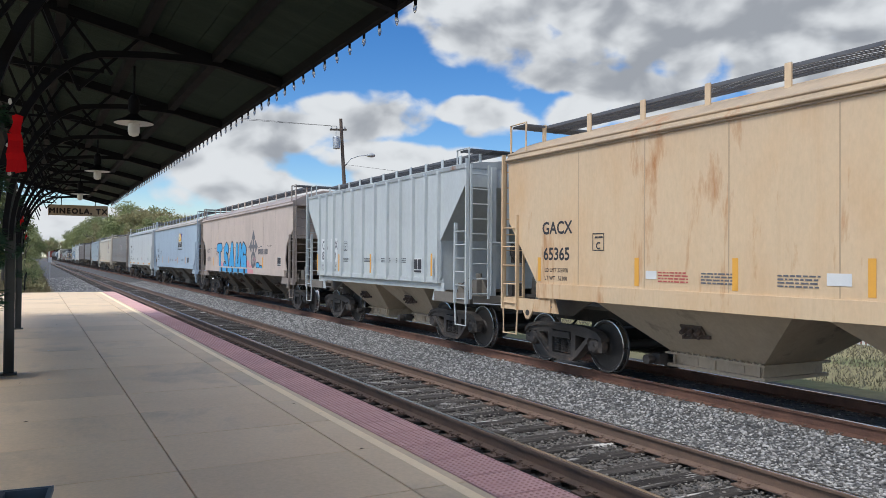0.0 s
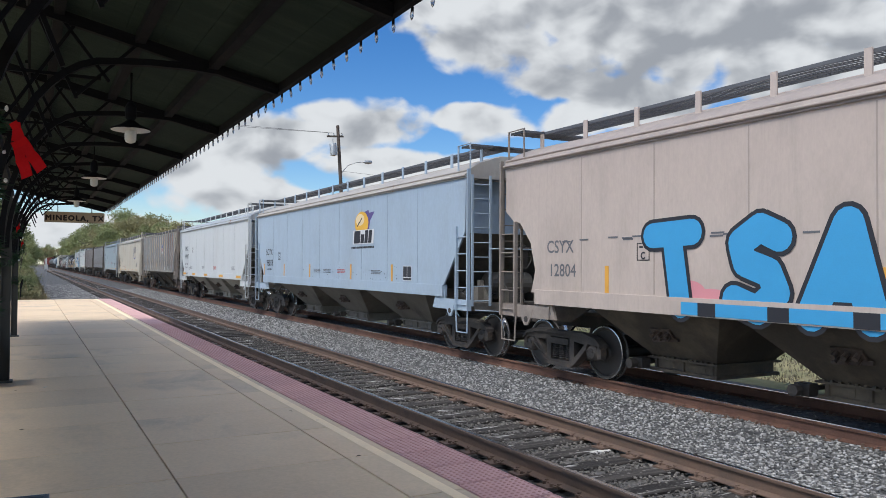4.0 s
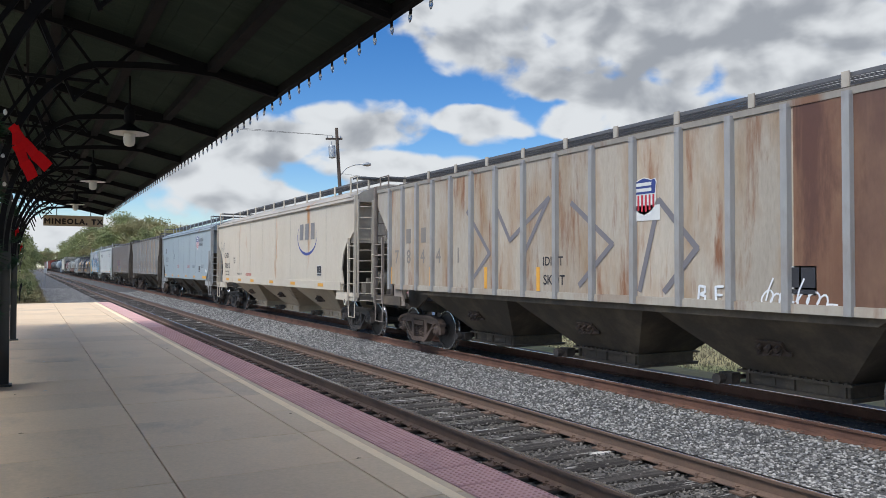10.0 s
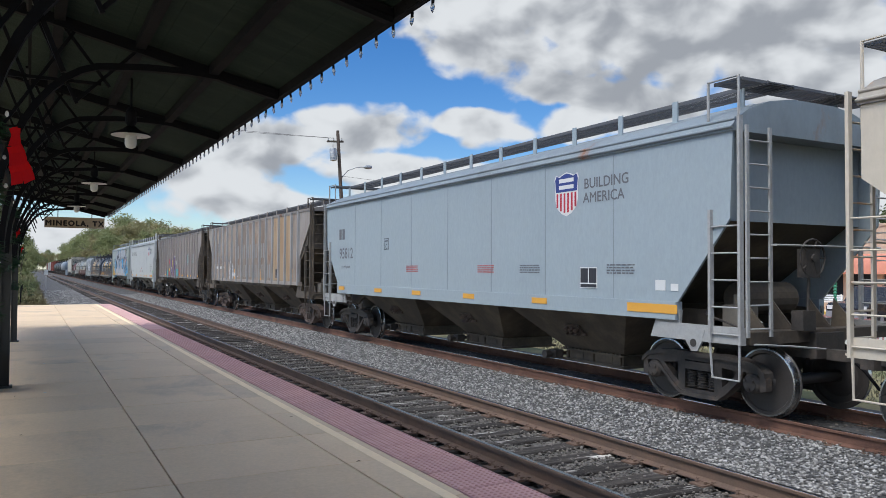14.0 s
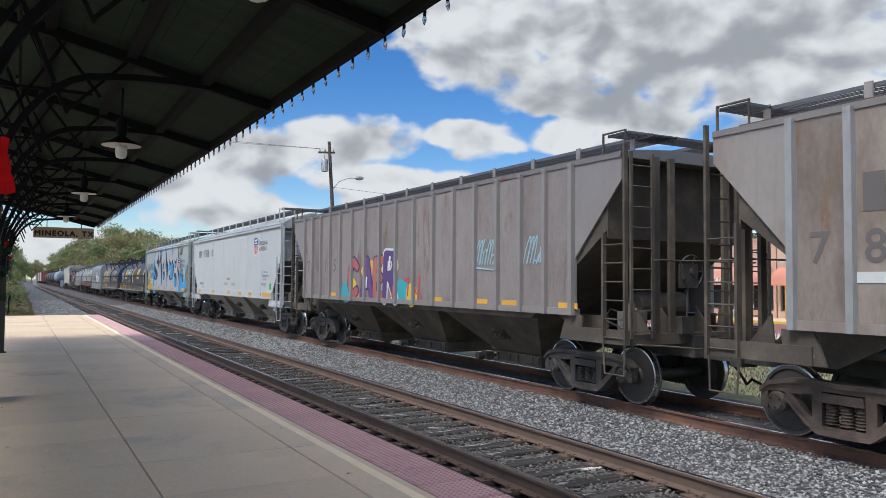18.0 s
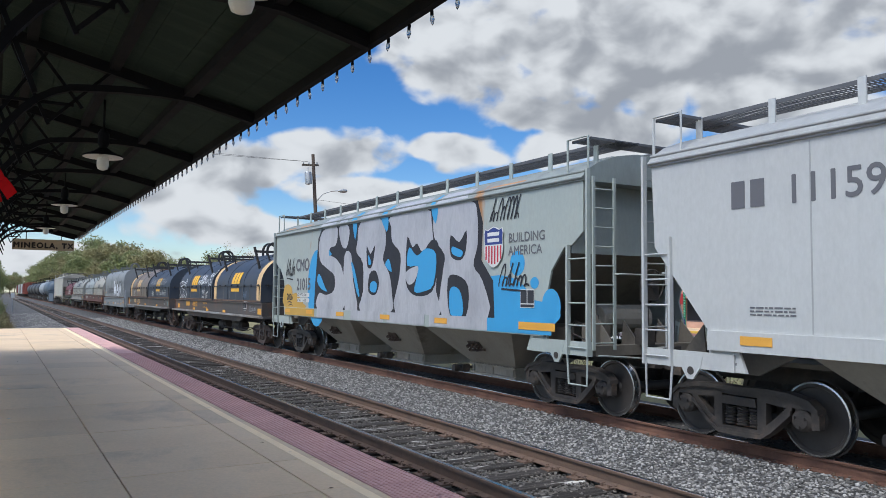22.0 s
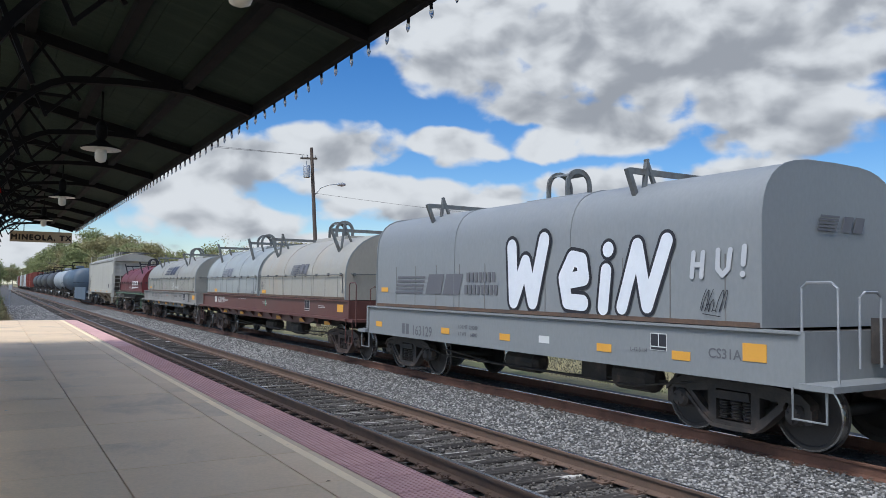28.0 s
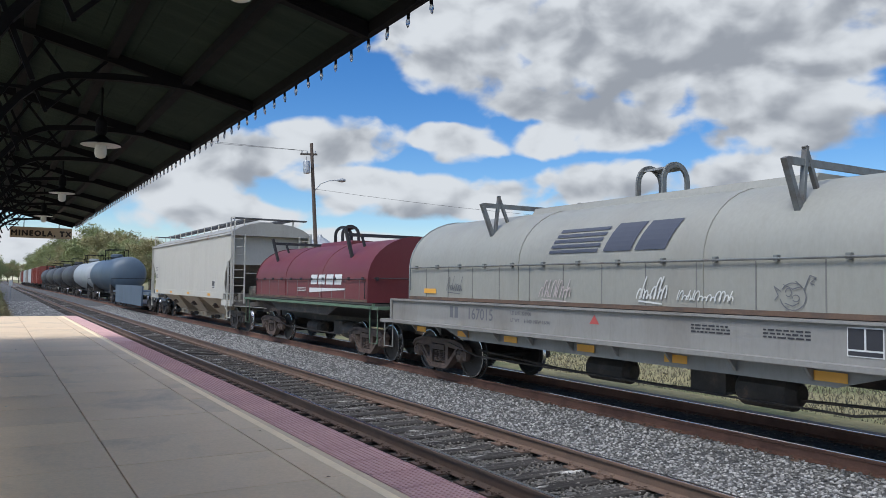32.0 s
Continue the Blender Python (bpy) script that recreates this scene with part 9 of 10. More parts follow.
painted(car12, x12 - 0.011, m12, [[(190.9, 3.76), (190.62, 3.76), (190.74, 3.32)], [(189.22, 3.76), (188.84, 3.76), (188.9, 3.4)], [(186.78, 3.76), (186.5, 3.76), (186.6, 3.42)], [(190.97, 2.72), (190.78, 2.62), (190.42, 1.92), (190.6, 1.98)], [(188.97, 2.62), (188.78, 2.76), (188.62, 2.45)],
    [(189.93, 2.9), (189.9, 2.66), (189.74, 2.7)], [(189.78, 2.2), (189.78, 2.02), (189.5, 1.98), (189.4, 2.15), (189.55, 2.25)], [(187.76, 2.98), (187.4, 2.78), (187.0, 2.92), (186.56, 2.78), (186.66, 2.15), (187.1, 2.0), (187.5, 2.0), (187.4, 2.3), (187.35, 2.55), (187.85, 2.58)],
    [(185.92, 2.9), (185.9, 2.76), (185.6, 2.68), (185.5, 2.78), (185.7, 2.86)], [(186.0, 2.0), (185.95, 1.54), (185.5, 1.54), (185.55, 1.95), (185.8, 2.1)], [(192.5, 3.14), (192.48, 2.98), (192.3, 3.02)], [(193.36, 2.3), (193.05, 2.08), (192.6, 2.0), (192.75, 2.12), (193.2, 2.5)]], SKY_INK, "blue_spray")
painted(car12, x12 - 0.013, m12, [[(187.93, 2.42), (187.45, 2.55), (187.32, 2.5), (187.5, 2.22), (187.8, 2.16)]], SILVER_INK, "painted_letter")
scribble(car12, x12 - 0.012, [[(190.05, 3.28), (189.88, 3.12), (189.8, 3.0)], [(189.5, 3.32), (189.62, 3.15), (189.75, 3.05)], [(187.95, 3.42), (187.75, 3.3), (187.68, 3.05)], [(187.2, 3.45), (187.35, 3.25), (187.4, 3.1)], [(192.35, 2.72), (192.3, 2.55), (192.1, 2.45), (192.0, 2.65)], [(186.0, 3.35), (185.85, 3.2)], [(185.35, 3.4), (185.5, 3.2)]], TAG_INK, 0.012, "painted_lash")
for _a, _b, _m in ((193.1, 191.98, SILVER_INK), (191.75, 191.2, SILVER_INK), (190.45, 189.35, SILVER_INK), (188.7, 186.98, SILVER_INK), (186.55, 185.3, SILVER_INK), (190.95, 190.6, SKY_INK), (189.15, 188.85, SKY_INK), (186.8, 186.58, SKY_INK)):
    for _z0, _z1, _x0, _x1 in ((3.825, 3.895, -1.614, -1.566), (3.905, 4.04, -1.562, -1.33)):
        part("paint_on_roof", Geo().add([(_x0, _a - m12, _z0), (_x0, _b - m12, _z0), (_x1, _b - m12 + 0.06, _z1 + 0.012), (_x1, _a - m12 - 0.06, _z1 + 0.012)], [(0, 1, 2, 3)]), _m, car12)
for _a, _b in ((196.5, 195.6), (195.2, 194.1), (184.8, 183.6)):
    part("paint_on_roof", Geo().add([(-1.56, _a - m12, 3.91), (-1.56, _b - m12, 3.91), (-1.40, _b - m12 + 0.05, 3.998), (-1.40, _a - m12 - 0.08, 3.998)], [(0, 1, 2, 3)]), ink("orange_rust", (0.42, 0.22, 0.10)), car12, "orange rust on the roof edge")
for _y, _w in ((193.3, 1.9), (190.9, 1.9), (188.8, 1.8), (186.8, 2.2)):
    strips(car12, x12 - 0.034, [(_y - m12, 1.28, _w, 0.24)], SILVER_INK, "paint_on_sill")
strips(car12, x12 - 0.033, [(185.0 - m12, 1.28, 2.3, 0.24)], SKY_INK, "paint_on_sill")
shield(car12, x12 - 0.028, 184.41 - m12, 2.82, 0.64, 0.76)
words(car12, x12 - 0.003, 183.97 - m12, 2.88, "BUILDING", 0.235, GREY_INK), words(car12, x12 - 0.003, 183.97 - m12, 2.65, "AMERICA", 0.235, GREY_INK)
words(car12, x12 - 0.003, 195.18 - m12, 2.62, "CMO", 0.50, GREY_INK, bold=0.012), words(car12, x12 - 0.003, 195.1 - m12, 2.05, "21015", 0.48, GREY_INK, bold=0.012)
for _z, _t in ((1.86, "LD LMT 224700"), (1.70, "LT WT    61300")):
    strips(car12, x12 - 0.004, [(195.02 - m12, _z - 0.02, 1.02, 0.115)], PALE_INK, "sticker", "pale band behind small lettering")
    words(car12, x12 - 0.008, 195.0 - m12, _z, _t, 0.115, GREY_INK)
words(car12, x12 - 0.004, 195.98 - m12, 1.74, "2026", 0.27, TAG_INK, bold=0.006)
scribble(car12, x12 - 0.004, [[(195.9 - m12, 1.66), (195.7 - m12, 1.69), (195.5 - m12, 1.64)], [(195.8 - m12, 1.56), (195.62 - m12, 1.60), (195.45 - m12, 1.57)]], TAG_INK, 0.014)
tag(car12, x12 - 0.003, 196.1 - m12, 2.35, 0.7, 0.65, TAG_INK, 41, 4, 0.024), tag(car12, x12 - 0.004, 184.3 - m12, 2.0, 0.9, 0.5, TAG_INK, 43, 5, 0.02), tag(car12, x12 - 0.004, 184.6 - m12, 3.2, 0.9, 0.5, TAG_INK, 44, 5, 0.018)
data_panel(car12, x12 - 0.003, 183.6 - m12, 1.72, 0.4)
reflectors(car12, x12 - 0.04, m12, (195.8, 193.9, 191.6, 188.9, 186.3), 1.35, 0.5, 0.11), reflectors(car12, x12 - 0.04, m12, (183.1,), 1.35, 1.0, 0.13)


# coil cars
def skin(W, zk, zt, shape="round"):
    def at(z):
        if z <= zk:
            return -W - 0.012
        u = min((z - zk) / (zt - zk), 0.999)
        if shape == "round":
            return -W * math.sqrt(1 - u * u) - 0.014
        s = u ** (1 / 0.55)
        return -W * math.sqrt(1 - s * s) ** 0.55 - 0.014
    return at


def emblem_stripes(car, y, z, w, h, mat, sk, n=5):
    """Leaning stripes and two leaning blocks, the line's emblem as plain shapes."""
    out = []
    for k in range(n):
        a = z + h * k / n
        out += slant(y - 0.03 * k, a, w * 0.46, h * 0.12, 0.35, 2)
    for o in (0.51, 0.77):
        out += slant(y - w * o, z, w * 0.23, h, 0.35, 6)
    poly(car, 0.0, out, mat, "emblem", "striped emblem in plain dark shapes", sk)


def emblem_blocks(car, y, z, w, h, mat, sk, n, line=True):
    out = []
    for k in range(n):
        out += slant(y - w * k / n, z, w / n * 0.82, h, 0.15, 5)
    if line:
        out += slant(y + 0.05, z - 0.30, w * 0.95, 0.13, 0.0, 1)
    poly(car, 0.0, out, mat, "emblem", "plain block emblem", sk)


def face(car, y, z, s, mat, sk, r=0.014):
    """A painted figure in white line: a round head, ears, eyes and a scribbled crest."""
    lines = [disc(y, z, 0.42 * s, 0.40 * s, 18, 0.6, 6.4), [(y + 0.40 * s, z + 0.15 * s), (y + 0.62 * s, z + 0.30 * s), (y + 0.48 * s, z + 0.02 * s), (y + 0.60 * s, z - 0.12 * s)],
             [(y - 0.36 * s, z + 0.2 * s), (y - 0.55 * s, z + 0.62 * s), (y - 0.75 * s, z + 0.55 * s), (y - 0.55 * s, z + 0.40 * s), (y - 0.70 * s, z + 0.34 * s)],
             disc(y + 0.14 * s, z + 0.12 * s, 0.10 * s, 0.12 * s, 10), disc(y - 0.10 * s, z - 0.05 * s, 0.12 * s, 0.10 * s, 9), [(y + 0.25 * s, z - 0.2 * s), (y, z - 0.28 * s), (y - 0.2 * s, z - 0.18 * s)],
             [(y + 0.3 * s, z + 0.35 * s), (y, z + 0.22 * s), (y - 0.3 * s, z + 0.3 * s), (y - 0.1 * s, z + 0.45 * s)]]
    return scribble(car, 0.0, lines, mat, r, "painted_figure", sk)


_k = skin(1.42, 2.20, 3.36)
_tan = ink("tan_band", (0.60, 0.41, 0.20))
_g13 = 3.4           # the rear half of this car is given from the second hood on
for _y in (206.88 + _g13, 203.15):
    emblem_blocks(car13, _y - m13, 2.29, 1.2, 0.44, GOLD_INK, _k, 3)
tag(car13, 0, 205.62 + _g13 - m13, 2.22, 1.75, 0.50, WHITE_SPRAY, 52, 10, 0.013, _k), face(car13, 203.36 + _g13 - m13, 2.50, 0.72, WHITE_SPRAY, _k)
tag(car13, 0, 204.70 + _g13 - m13, 1.90, 0.45, 0.22, PALE_INK, 53, 5, 0.010, _k), tag(car13, 0, 204.70 + _g13 - m13, 1.64, 0.45, 0.24, PALE_INK, 54, 5, 0.010, _k), face(car13, 203.87 + _g13 - m13, 1.80, 0.36, PALE_INK, _k, 0.010)
_p = 208.75 + _g13 - m13
scribble(car13, 0, [[(_p + 0.75, 2.45), (_p + 0.2, 2.50), (_p - 0.1, 2.32), (_p + 0.7, 2.20), (_p + 0.80, 2.42)], [(_p + 0.80, 2.15), (_p + 0.6, 2.0), (_p + 0.75, 1.80), (_p + 0.45, 1.62), (_p + 0.25, 1.95), (_p + 0.15, 1.62), (_p - 0.1, 2.10)], disc(_p + 0.1, 2.32, 0.22, 0.20, 12), disc(_p - 0.35, 1.92, 0.16, 0.16, 12),
     [(_p - 0.1, 2.45), (_p - 0.5, 2.42), (_p - 0.72, 2.2), (_p - 0.70, 1.9), (_p - 0.85, 1.85), (_p - 0.55, 1.62), (_p - 0.2, 1.63), (_p - 0.05, 1.9)], [(_p - 0.35, 2.2), (_p - 0.8, 2.56)], [(_p - 0.25, 2.3), (_p - 0.6, 2.60)]], WHITE_SPRAY, 0.016, "painted_figure", _k)
block_marks(car13, -1.503, 207.58 + _g13 - m13, 1.31, 4, 0.235, YELLOW_INK), words(car13, -1.504, 206.19 + _g13 - m13, 1.31, "498152", 0.315, YELLOW_INK, bold=0.004)
words(car13, -1.504, 204.16 + _g13 - m13, 1.43, "LD LMT 193600", 0.115, YELLOW_INK), words(car13, -1.504, 204.16 + _g13 - m13, 1.25, "LT WT     69400", 0.115, YELLOW_INK)
reflectors(car13, -1.505, m13, (205.89 + _g13, 203.33 + _g13, 203.9), 1.15, 0.42, 0.10), reflectors(car13, -1.505, m13, (209.3 + _g13, 199.1), 1.19, 0.43, 0.20)
data_panel(car13, -1.504, 201.11 - m13, 1.30, 0.40), tag(car13, -1.506, 200.4 - m13, 1.25, 0.9, 0.24, ink("dull_tag", (0.30, 0.31, 0.33)), 55, 8, 0.008), tag(car13, 0, 201.5 - m13, 1.72, 0.5, 0.28, ink("slate_tag", (0.14, 0.19, 0.26)), 56, 5, 0.012, _k)
emblem_blocks(car14, 216.2 - m14, 2.29, 1.2, 0.44, GOLD_INK, _k, 3), emblem_blocks(car14, 223.0 - m14, 2.29, 1.2, 0.42, _tan, _k, 3)
tag(car14, 0, 218.0 - m14, 2.35, 4.8, 0.35, ink("dull_tag", (0.30, 0.31, 0.33)), 61, 20, 0.012, _k), words(car14, -1.436, 217.6 - m14, 1.75, "GEO", 0.34, PALE_INK), tag(car14, 0, 216.0 - m14, 1.7, 2.8, 0.36, PALE_INK, 62, 12, 0.012, _k), face(car14, 223.85 - m14, 1.85, 0.5, PALE_INK, _k, 0.011)
block_marks(car14, -1.503, 223.61 - m14, 1.27, 4, 0.24, _tan), words(car14, -1.504, 222.3 - m14, 1.27, "498763", 0.315, _tan, bold=0.004)
reflectors(car14, -1.505, m14, (222.0, 219.3, 215.4), 1.15, 0.42, 0.10), strips(car14, -1.503, [(225.76 - m14, 1.15, 0.20, 0.38), (211.98 - m14, 1.16, 0.20, 0.40)], YELLOW_INK, "reflector"), data_panel(car14, -1.504, 213.3 - m14, 1.28, 0.34)
for _y, _z, _w, _h2 in ((225.35, 1.35, 0.16, 0.08), (225.1, 1.40, 0.2, 0.05), (212.2, 1.30, 0.12, 0.10), (212.35, 1.40, 0.18, 0.05)):
    poly(car14, -1.503 - 0.0004 * (_y % 2), [disc(_y - m14, _z, _w, _h2, 9)], ink("dull_teal", (0.13, 0.20, 0.21)), "spray_patch")
for _car, _h9, _n in ((car13, 7.375, "498152"), (car14, 7.275, "498763")):
    for _x, _z, _t, _s in ((0.25, 1.42, _n, 0.16),):
        _me = text_mesh(_t, _s, 0.003)
        _me.materials.append(_tan)
        part("lettering", _me, None, _car).matrix_local = Matrix.Translation((_x, -_h9 - 0.035, _z)) @ pose(0, 0, 0, 90, 0, 0)
    _g = Geo()
    for _q2 in range(3):
        _g.prism([(-0.22 + _q2 * 0.16, 2.98), (-0.10 + _q2 * 0.16, 2.98), (-0.08 + _q2 * 0.16, 3.14), (-0.20 + _q2 * 0.16, 3.14)], (199.19 - m13 if _car is car13 else 212.15 - m14) - 0.004, (199.19 - m13 if _car is car13 else 212.15 - m14) - 0.001, "y")
    part("emblem", _g, GOLD_INK, _car, "plain block emblem")
_q = skin(1.47, 2.45, 3.64, "square")
emblem_stripes(car15, 238.43 - m15, 1.82, 2.8, 0.42, GREY_INK, _q)
block_marks(car15, -1.482, 235.35 - m15, 2.08, 7, 0.18, GREY_INK), block_marks(car15, -1.482, 235.42 - m15, 1.84, 8, 0.18, GREY_INK)
bubble(car15, -1.482, [("w", 234.0 - m15, 1.72, 1.60, 0.1), ("e", 232.5 - m15, 1.70, 1.45, 0.05), ("i", 231.6 - m15, 1.68, 1.30, 0.12), ("N", 231.1 - m15, 1.70, 1.25, 0.3)], WHITE_SPRAY, TAG_INK, 0.13, 0.25)
bubble(car15, -1.482, [("H", 229.75 - m15, 2.14, 0.44, 0.1), ("U", 229.35 - m15, 2.16, 0.44, 0.1), ("!", 228.98 - m15, 2.16, 0.48, 0.1)], ink("pale_spray", (0.46, 0.47, 0.48)), ink("pale_spray", (0.46, 0.47, 0.48)), 0.1, 0.11)
tag(car15, -1.484, 229.6 - m15, 1.62, 0.35, 0.35, TAG_INK, 71, 4, 0.007)
reflectors(car15, -1.505, m15, (239.2, 236.1, 234.0, 231.4, 229.9), 1.02, 0.32, 0.12), reflectors(car15, -1.505, m15, (228.75,), 1.1, 0.34, 0.22)
block_marks(car15, -1.503, 238.02 - m15, 0.92, 2, 0.23, GREY_INK), words(car15, -1.504, 237.55 - m15, 0.92, "163129", 0.30, GREY_INK), data_panel(car15, -1.504, 230.45 - m15, 1.12, 0.30)
words(car15, -1.504, 235.6 - m15, 1.16, "LD LMT  221200", 0.10, GREY_INK), words(car15, -1.504, 235.6 - m15, 1.02, "LT WT     64800", 0.10, GREY_INK), words(car15, -1.504, 229.45 - m15, 1.10, "CS31A", 0.18, GREY_INK), words(car15, -1.504, 230.85 - m15, 1.08, "L-42-5 1/4", 0.08, GREY_INK)
strips(car15, -1.503, [(233.0 - m15, 1.05, 0.28, 0.12)], WHITE_INK, "sticker", "white printed sticker")
strips(car15, -1.482, [(239.15 - m15, 1.85, 0.35, 0.10)], YELLOW_INK, "reflector")
_k2 = skin(1.42, 2.28, 3.44)
emblem_stripes(car16, 245.82 - m16, 2.32, 1.42, 0.31, GREY_INK, _k2), emblem_stripes(car16, 254.18 - m16, 2.32, 1.42, 0.31, ink("faded_emblem", (0.17, 0.18, 0.20)), _k2)
block_marks(car16, -1.504, 254.9 - m16, 1.28, 2, 0.23, PALE_INK), words(car16, -1.504, 254.35 - m16, 1.28, "628190", 0.32, PALE_INK, bold=0.004), reflectors(car16, -1.50, m16, (255.8, 253.2, 250.9, 248.7, 246.68, 244.5, 242.5), 0.90, 0.42, 0.10), reflectors(car16, -1.505, m16, (241.6,), 1.28, 0.4, 0.2), data_panel(car16, -1.504, 244.29 - m16, 1.24, 0.40)
words(car16, -1.504, 251.4 - m16, 1.46, "LD LMT  187800   LT WT  75700", 0.07, PALE_INK)
for _y in (248.4, 253.4, 243.2):
    fine_print(car16, -1.504, _y - m16, 1.40, 2, 0.5, PALE_INK)
poly(car16, -1.506, [[(248.1 - m16, 1.30), (247.98 - m16, 1.28), (248.06 - m16, 1.48), (248.14 - m16, 1.50)]], ink("green_spray", (0.10, 0.34, 0.22)), "spray_patch")
strips(car16, -1.435, [(248.7 - m16, 1.70, 0.42, 0.12), (255.3 - m16, 1.70, 0.4, 0.12)], YELLOW_INK, "reflector"), tag(car16, 0, 248.85 - m16, 1.85, 0.3, 0.25, GREY_INK, 91, 4, 0.007, _k2), tag(car16, 0, 251.9 - m16, 1.66, 0.2, 0.25, GREY_INK, 92, 3, 0.007, _k2), tag(car16, 0, 250.0 - m16, 1.66, 0.4, 0.12, GREY_INK, 93, 6, 0.006, _k2)
_h = skin(1.42, 2.30, 3.38)
for _car, _y, _z in ((car16, 241.45 - m16, 2.85), (car15, 228.65 - m15, 2.75)):
    _g = Geo()
    for _q2 in range(5):
        _g.box(-0.42 + 0.02 * _q2, -0.02 + 0.02 * _q2, _y - 0.026, _y - 0.022, _z + 0.045 * _q2, _z + 0.03 + 0.045 * _q2)
    for _q2 in (0.10, 0.36):
        _g.prism([(_q2, _z), (_q2 + 0.2, _z), (_q2 + 0.28, _z + 0.21), (_q2 + 0.08, _z + 0.21)], _y - 0.026, _y - 0.022, "y")
    part("emblem", _g, GREY_INK, _car, "striped emblem in plain dark shapes on the hood's end")
emblem_stripes(car17, 266.34 - m17, 2.48, 2.6, 0.44, ink("faded_navy", (0.055, 0.06, 0.08)), _h)
block_marks(car17, -1.503, 269.4 - m17, 1.28, 2, 0.22, GREY_INK), words(car17, -1.504, 268.75 - m17, 1.28, "167015", 0.30, GREY_INK)
words(car17, -1.504, 267.3 - m17, 1.42, "LD LMT 224900", 0.09, GREY_INK), words(car17, -1.504, 267.3 - m17, 1.29, "LT WT     61100  NEW 11-94", 0.09, GREY_INK)
reflectors(car17, -1.50, m17, (270.6, 268.9, 267.3, 265.29, 263.47, 261.25), 0.92, 0.40, 0.11), reflectors(car17, -1.505, m17, (258.9,), 1.28, 0.43, 0.20)
tag(car17, 0, 264.3 - m17, 1.70, 0.55, 0.38, PALE_INK, 81, 5, 0.014, _h), tag(car17, 0, 263.5 - m17, 1.74, 0.9, 0.16, PALE_INK, 82, 8, 0.010, _h), tag(car17, 0, 266.6 - m17, 1.68, 0.8, 0.36, ink("pink_chalk", (0.42, 0.36, 0.34)), 83, 6, 0.012, _h), face(car17, 261.75 - m17, 1.85, 0.4, GREY_INK, _h, 0.006), tag(car17, 0, 269.7 - m17, 1.75, 0.6, 0.35, GREY_INK, 85, 5, 0.010, _h)
strips(car17, -1.435, [(270.6 - m17, 1.75, 0.5, 0.10)], YELLOW_INK, "reflector"), data_panel(car17, -1.504, 261.05 - m17, 1.22, 0.40), words(car17, -1.504, 259.65 - m17, 1.30, "CS-17", 0.18, GREY_INK), words(car17, -1.436, 259.55 - m17, 1.68, "CS 19", 0.10, GREY_INK)
for _y in (263.2, 262.1):
    fine_print(car17, -1.504, _y - m17, 1.44, 3, 0.6)
part("junction_box", Geo().box(-1.56, -1.50, 259.75 - m17, 260.15 - m17, 1.16, 1.50), SILLPALE, car17, "small rusty box on the sill")
poly(car17, -1.506, [[(265.2 - m17, 1.36), (264.98 - m17, 1.36), (265.09 - m17, 1.50)]], RED_INK, "warning_triangle")
_h8 = skin(1.42, 2.05, 3.15)
emblem_blocks(car18, 277.5 - m18, 1.90, 2.4, 0.28, WHITE_INK, _h8, 4, False)
poly(car18, 0, [[(277.6 - m18, 1.66), (275.0 - m18, 1.76), (274.9 - m18, 1.80), (277.6 - m18, 1.80)]], WHITE_INK, "emblem_swoosh", skin=_h8)
fine_print(car18, -1.436, 278.6 - m18, 1.78, 3, 0.7, PALE_INK)
words(car19, x19, 301.6 - m19, 2.5, "CEFX", 0.3, GREY_INK), words(car19, x19, 301.6 - m19, 2.1, "73022", 0.3, GREY_INK), data_panel(car19, x19, 288.6 - m19, 1.66, 0.4)
reflectors(car19, sill_x(x19), m19, (300.8, 297.0, 293.0, 289.0), 1.34, 0.5, 0.1), seams(car19, x19, 8.5, 8, CREAM2)


# ---- movement ----
def gone(t):
    """How far the train has come since 0 s, in metres."""
    u = t / 32
    return 32 * (7.278 * u + 1.080 * u * u - 0.354 * u ** 3)


def lurch(t):
    """The train lurches forward between 24.5 and 24.6 s."""
    return LURCH * min(1, max(0, (t - 24.5) / 0.1))


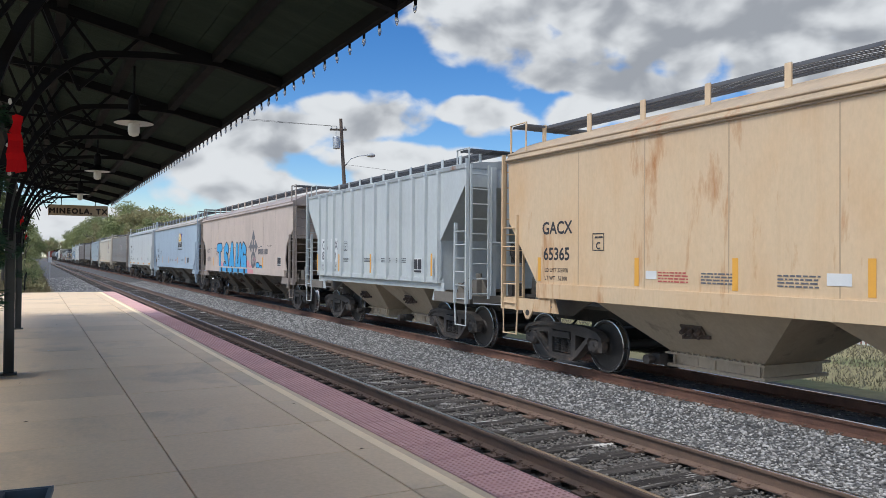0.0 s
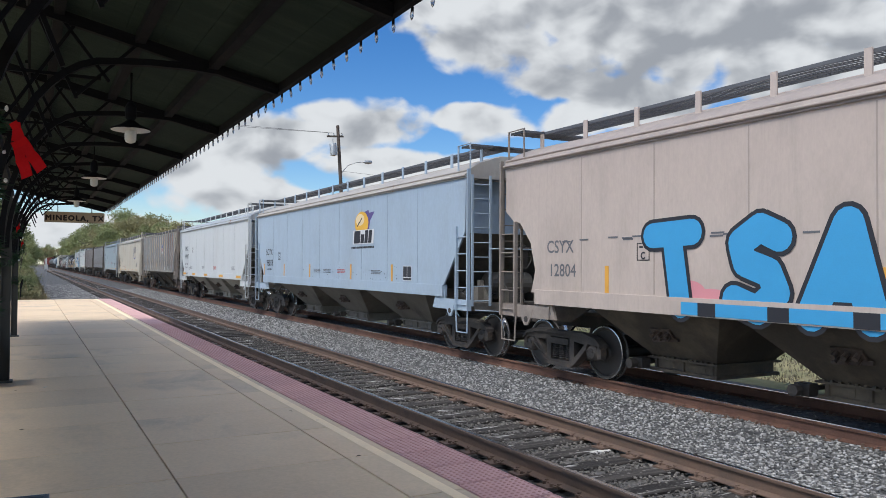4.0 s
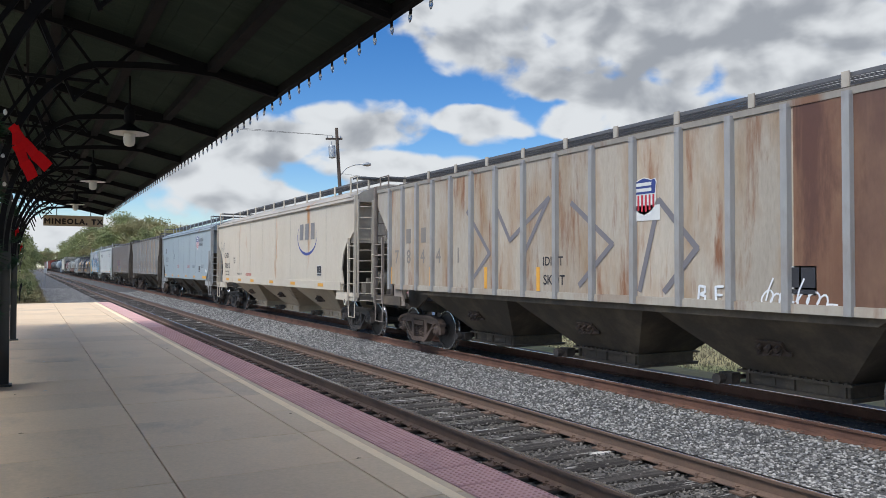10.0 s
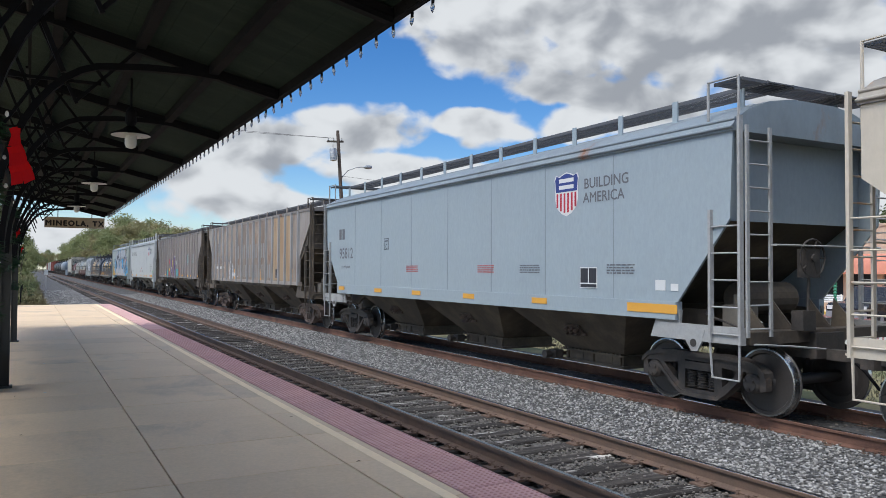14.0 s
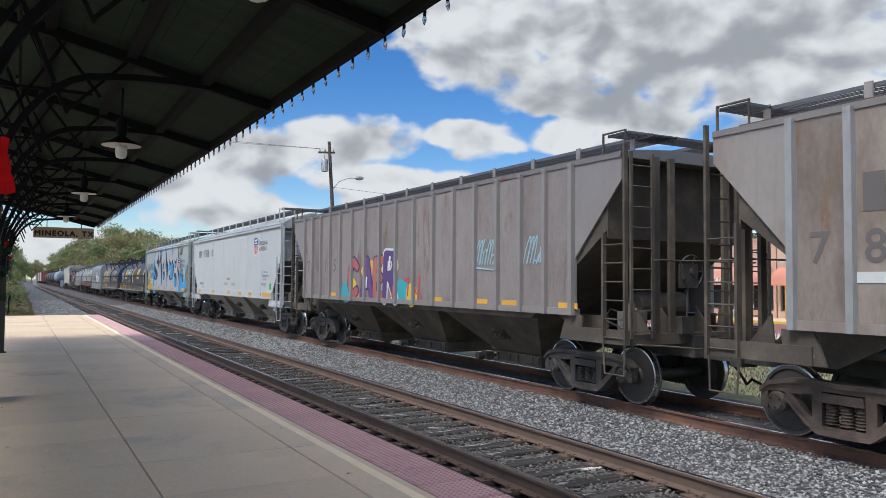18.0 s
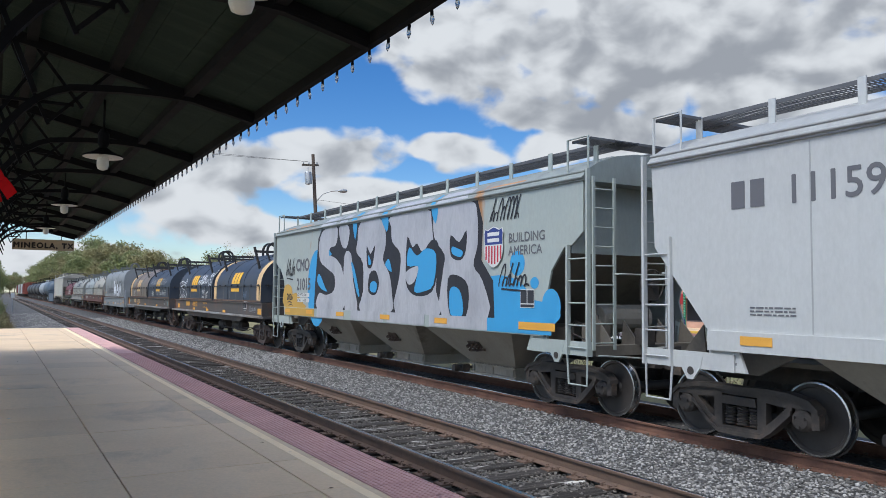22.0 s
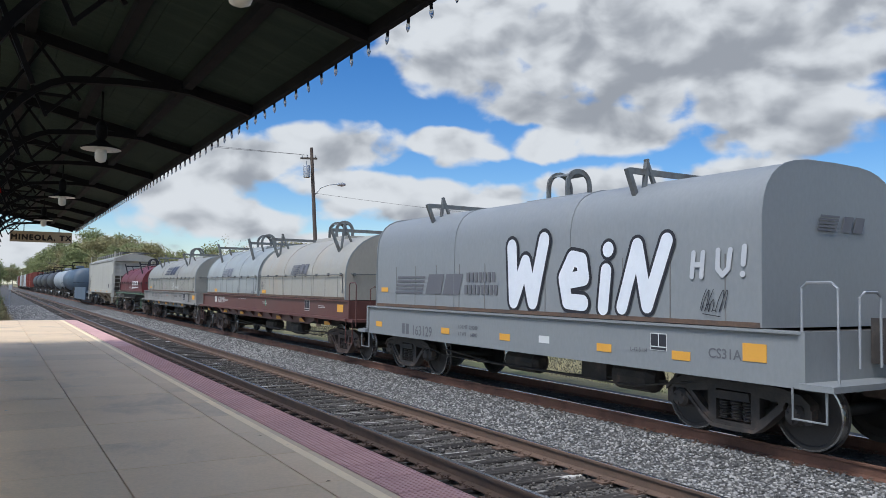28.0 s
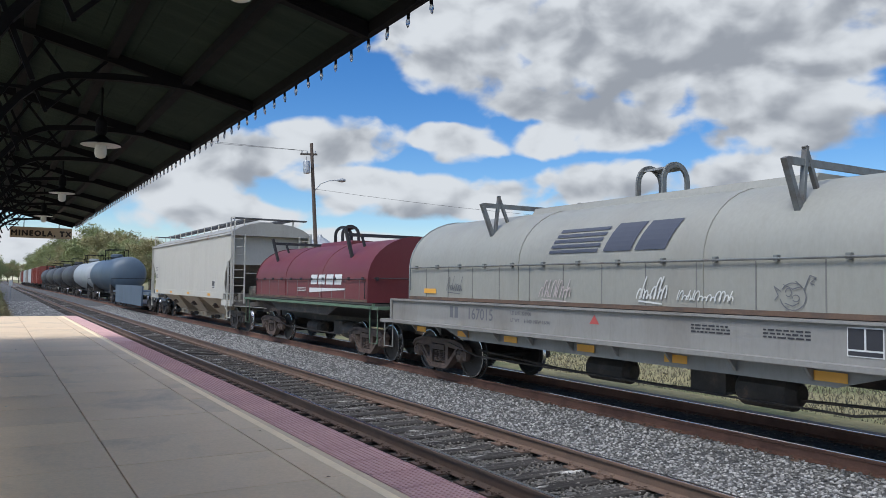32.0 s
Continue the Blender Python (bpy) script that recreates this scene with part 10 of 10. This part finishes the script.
def motions():
    times = sorted([k * 1.0 for k in range(33)] + [24.3, 24.4, 24.5, 24.6, 24.7, 24.8])
    for car, mid in CARS:
        walk(car, [(t, pose(TRAIN_MID, mid - gone(t) - lurch(t), 0)) for t in times])
    turns = [k / 15 for k in range(481)]
    spin = [math.degrees(gone(t) / R_WHEEL) % 360 for t in turns]
    for w in ROLLING:
        at = w.location.copy()
        walk(w, [(t, pose(at.x, at.y, at.z, a)) for t, a in zip(turns, spin)])
    # the ribbon's two tails, three stiff lengths each: how far the draught lifts the longer one, degrees
    lifts = [(0, 3), (1, 12), (2, 50), (3, 10), (4.5, 35), (6, 56), (7, 25), (8, 10), (9, 50), (10, 38), (11, 20), (12, 22), (13, 52), (14, 15), (15.5, 40), (17, 18), (18, 6), (19, 5), (20, 20), (21, 10), (22, 30), (23, 50), (24, 25), (26, 40), (28, 15), (30, 35), (32, 10)]
    across, away = Vector((0.88, -0.475, 0)), Vector((0.475, 0.88, 0))
    rows = [[] for k in range(6)]
    for k in range(161):
        t = k * 0.2
        i = max(n for n in range(len(lifts) - 1) if lifts[n][0] <= t + 1e-6)
        (t0, a0), (t1, a1) = lifts[i], lifts[i + 1]
        u = (t - t0) / (t1 - t0)
        lift = a0 + (a1 - a0) * u * u * (3 - 2 * u) + 7 * math.sin(t * math.pi * 5)
        for tail in (0, 1):
            p = Vector((RIBBON_X, RIBBON_Y, RIBBON_Z)) + across * 0.02 * tail
            for n in range(3):
                a = radians((lift if tail == 0 else lift * 0.75 - 8) + 10 * math.sin(t * math.pi * 3 + n) * (0.4 + 0.3 * n) - (12 if n == 0 else 0) * tail)
                d = across * math.sin(a) - Vector((0, 0, 1)) * math.cos(a)
                w = d.cross(away)
                m = Matrix(((d.x, away.x, w.x, p.x), (d.y, away.y, w.y, p.y), (d.z, away.z, w.z, p.z), (0, 0, 0, 1)))
                rows[tail * 3 + n].append((t, m))
                p = m @ Vector((0.12, -0.008, 0))
    for tail, r in zip(TAIL, rows):
        walk(tail, r)


write_words()
motions()
